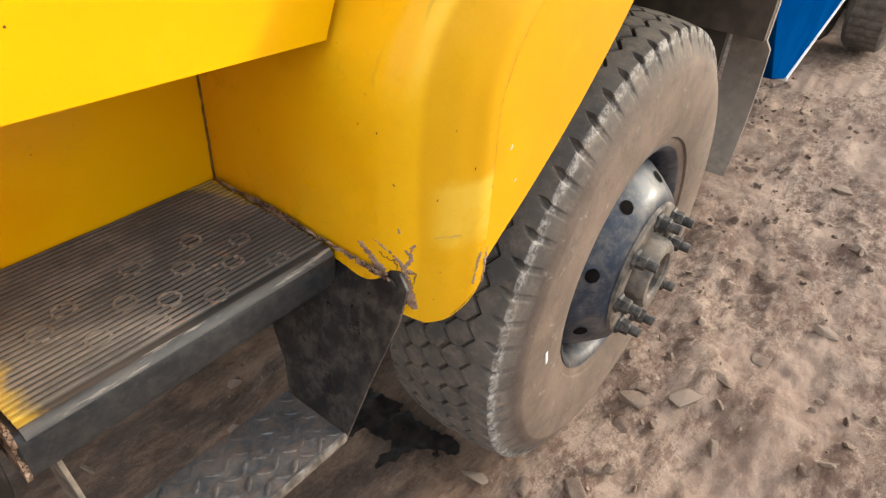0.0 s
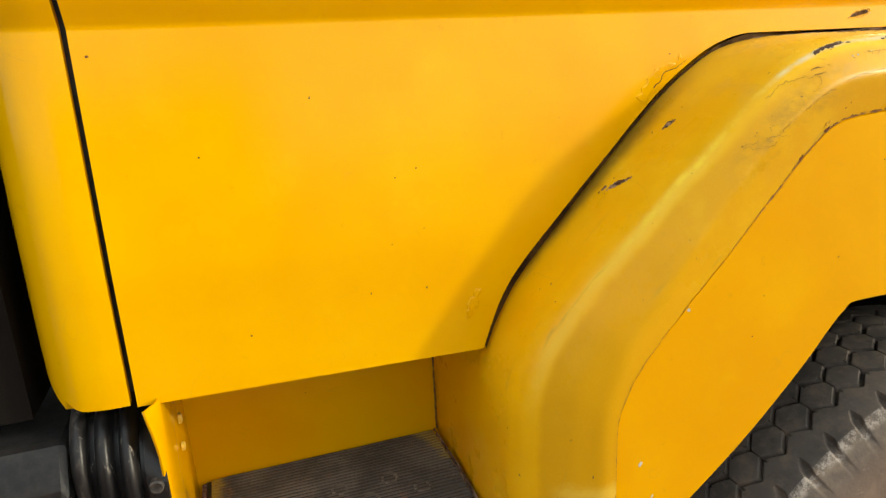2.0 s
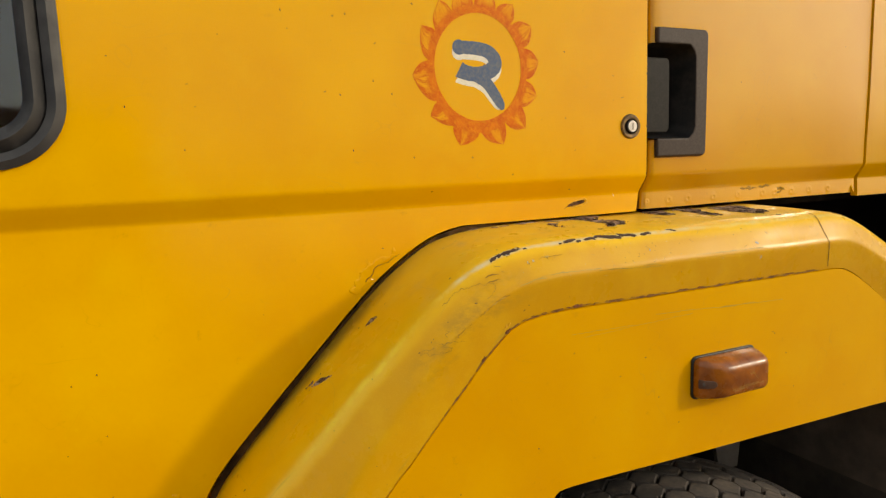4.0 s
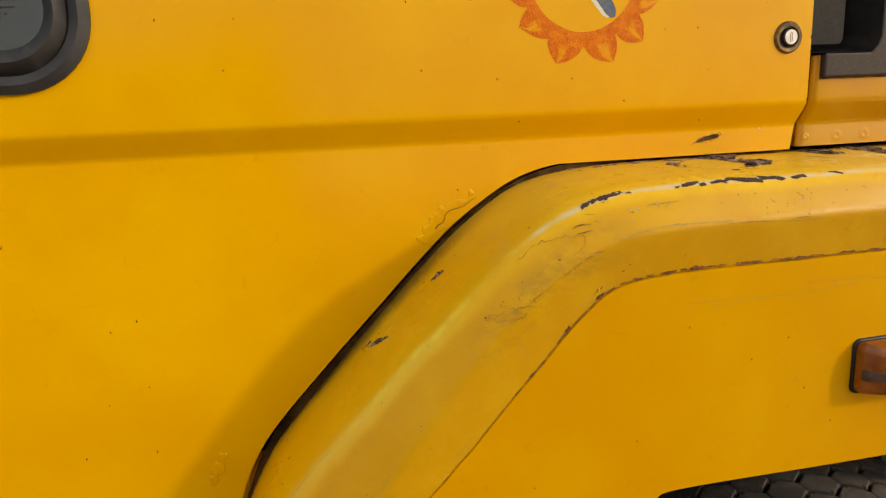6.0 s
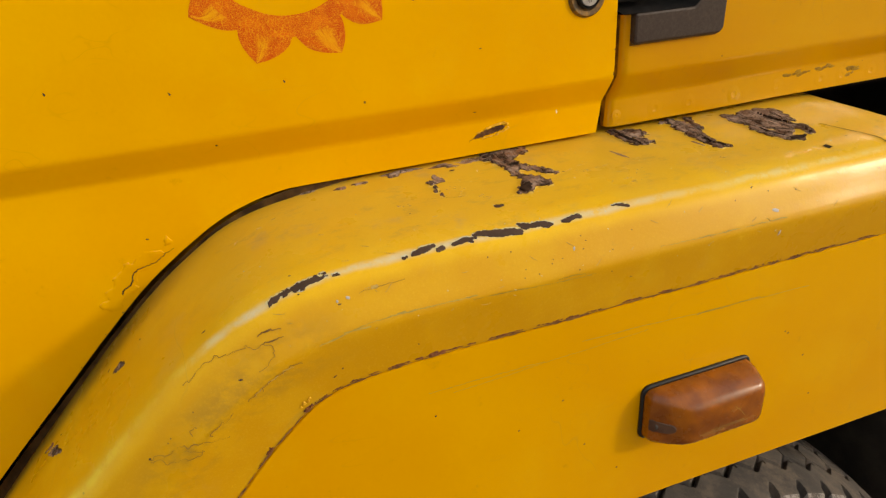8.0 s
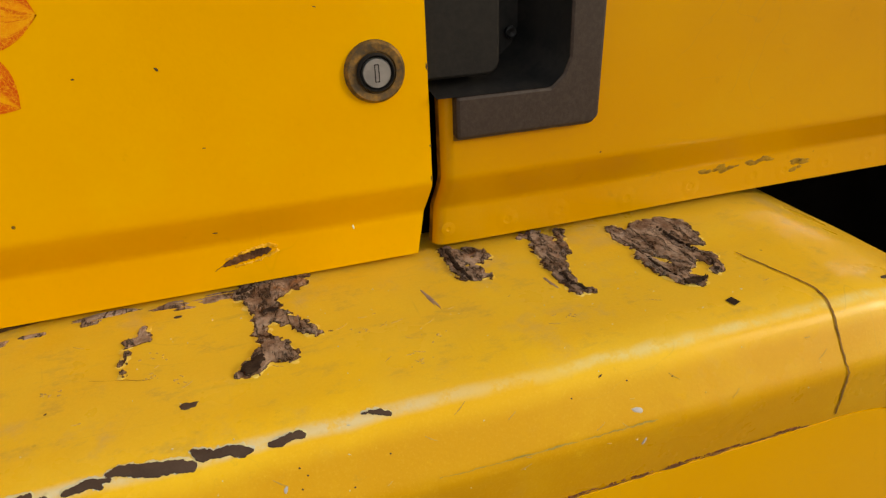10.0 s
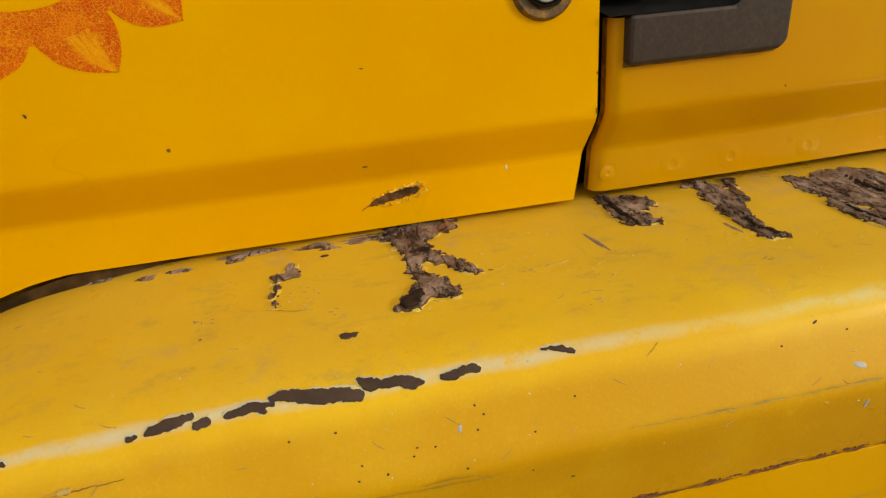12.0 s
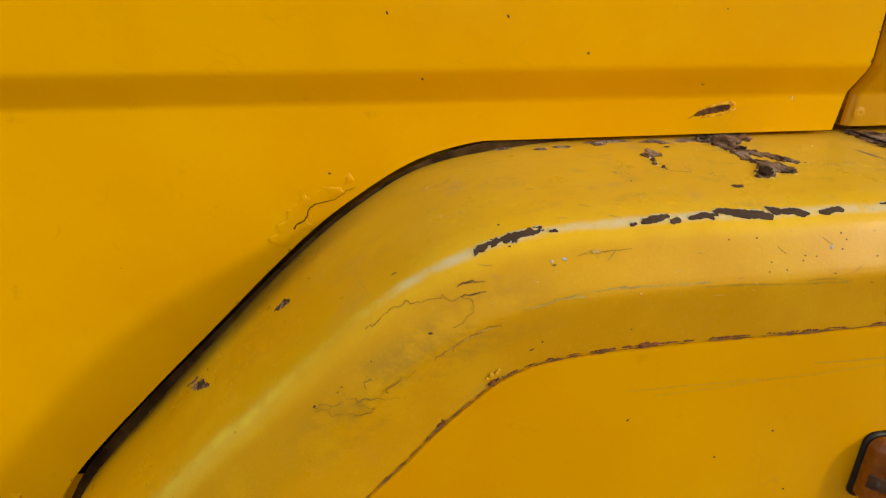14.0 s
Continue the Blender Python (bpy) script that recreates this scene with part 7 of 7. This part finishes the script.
ball = bmesh.new()
bmesh.ops.create_icosphere(ball, subdivisions=1, radius=1.0)
ball.verts.index_update()
CLOD, CLOD_FACES = [v.co.copy() for v in ball.verts], [[v.index for v in f.verts] for f in ball.faces]
ball.free()
bm = bmesh.new()
for k in range(5200):
    x, y = random.uniform(-1.6, 3.4), random.uniform(-1.4, 0.9)
    if fbm((x * 1.9, y * 3.4, 31.0), 3) < random.uniform(-0.30, 0.40):
        continue
    if math.hypot(x - 0.04, y) < 0.3 and y > -0.12:
        continue
    if y > -0.05 and x < -0.15 and k % 5:
        continue
    r = 0.0025 + 0.020 * random.random() ** 6
    m = Matrix.Translation((x, y, ground_height(x, y) + r * 0.3)) @ Euler((random.random() * 6, random.random() * 6, random.random() * 6)).to_matrix().to_4x4() @ Matrix.Diagonal((r * random.uniform(0.7, 1.5), r, r * random.uniform(0.25, 0.7), 1))
    vs = [bm.verts.new(m @ (p * random.uniform(0.78, 1.15))) for p in CLOD]
    for f in CLOD_FACES:
        bm.faces.new([vs[q] for q in f])
tagged(part("soil_clods", bm, stone_m, smooth=35), "scattered clods and gravel on the soil", "rubble", kind="stuff")

bm = patch(bmesh.new(), lambda u, v, h: (u, v, ground_height(u, v) + h), [[(-0.46, 0.46, 0.02), (-0.40, 0.42, 0.035), (-0.33, 0.30, 0.05), (-0.30, 0.20, 0.05), (-0.27, 0.14, 0.03)], [(-0.43, 0.22, 0.012), (-0.36, 0.22, 0.03), (-0.30, 0.26, 0.04)], [(-0.30, 0.44, 0.03), (-0.28, 0.34, 0.04)]], 0.006, 0.018, 22, 0.0, 0.005, 0.003, 2.0)
tagged(part("oil_stain", bm, wet, smooth=60), "black wet oil stain on the soil under the truck", "stain", kind="structure")

# yard behind the camera, seen only in the window pane
for x, w in ((-1.33, 0.17), (-0.93, 0.15), (-0.68, 0.15)):
    bm = bmesh.new()
    add_box(bm, (-w / 2, -w / 2, -0.1), (w / 2, w / 2, 2.62))
    post = part("fence_post", bm, void, bevel=0.01)
    post.location = (x, -6.0, 0)
    tagged(post, "dark upright post in the yard", "post", "yard posts")
tagged(part("yard_wall", box((-4.0, -6.4, -0.1), (-0.60, -6.2, 2.22)), soil_mat), "low brown wall in the yard", "wall", kind="structure")
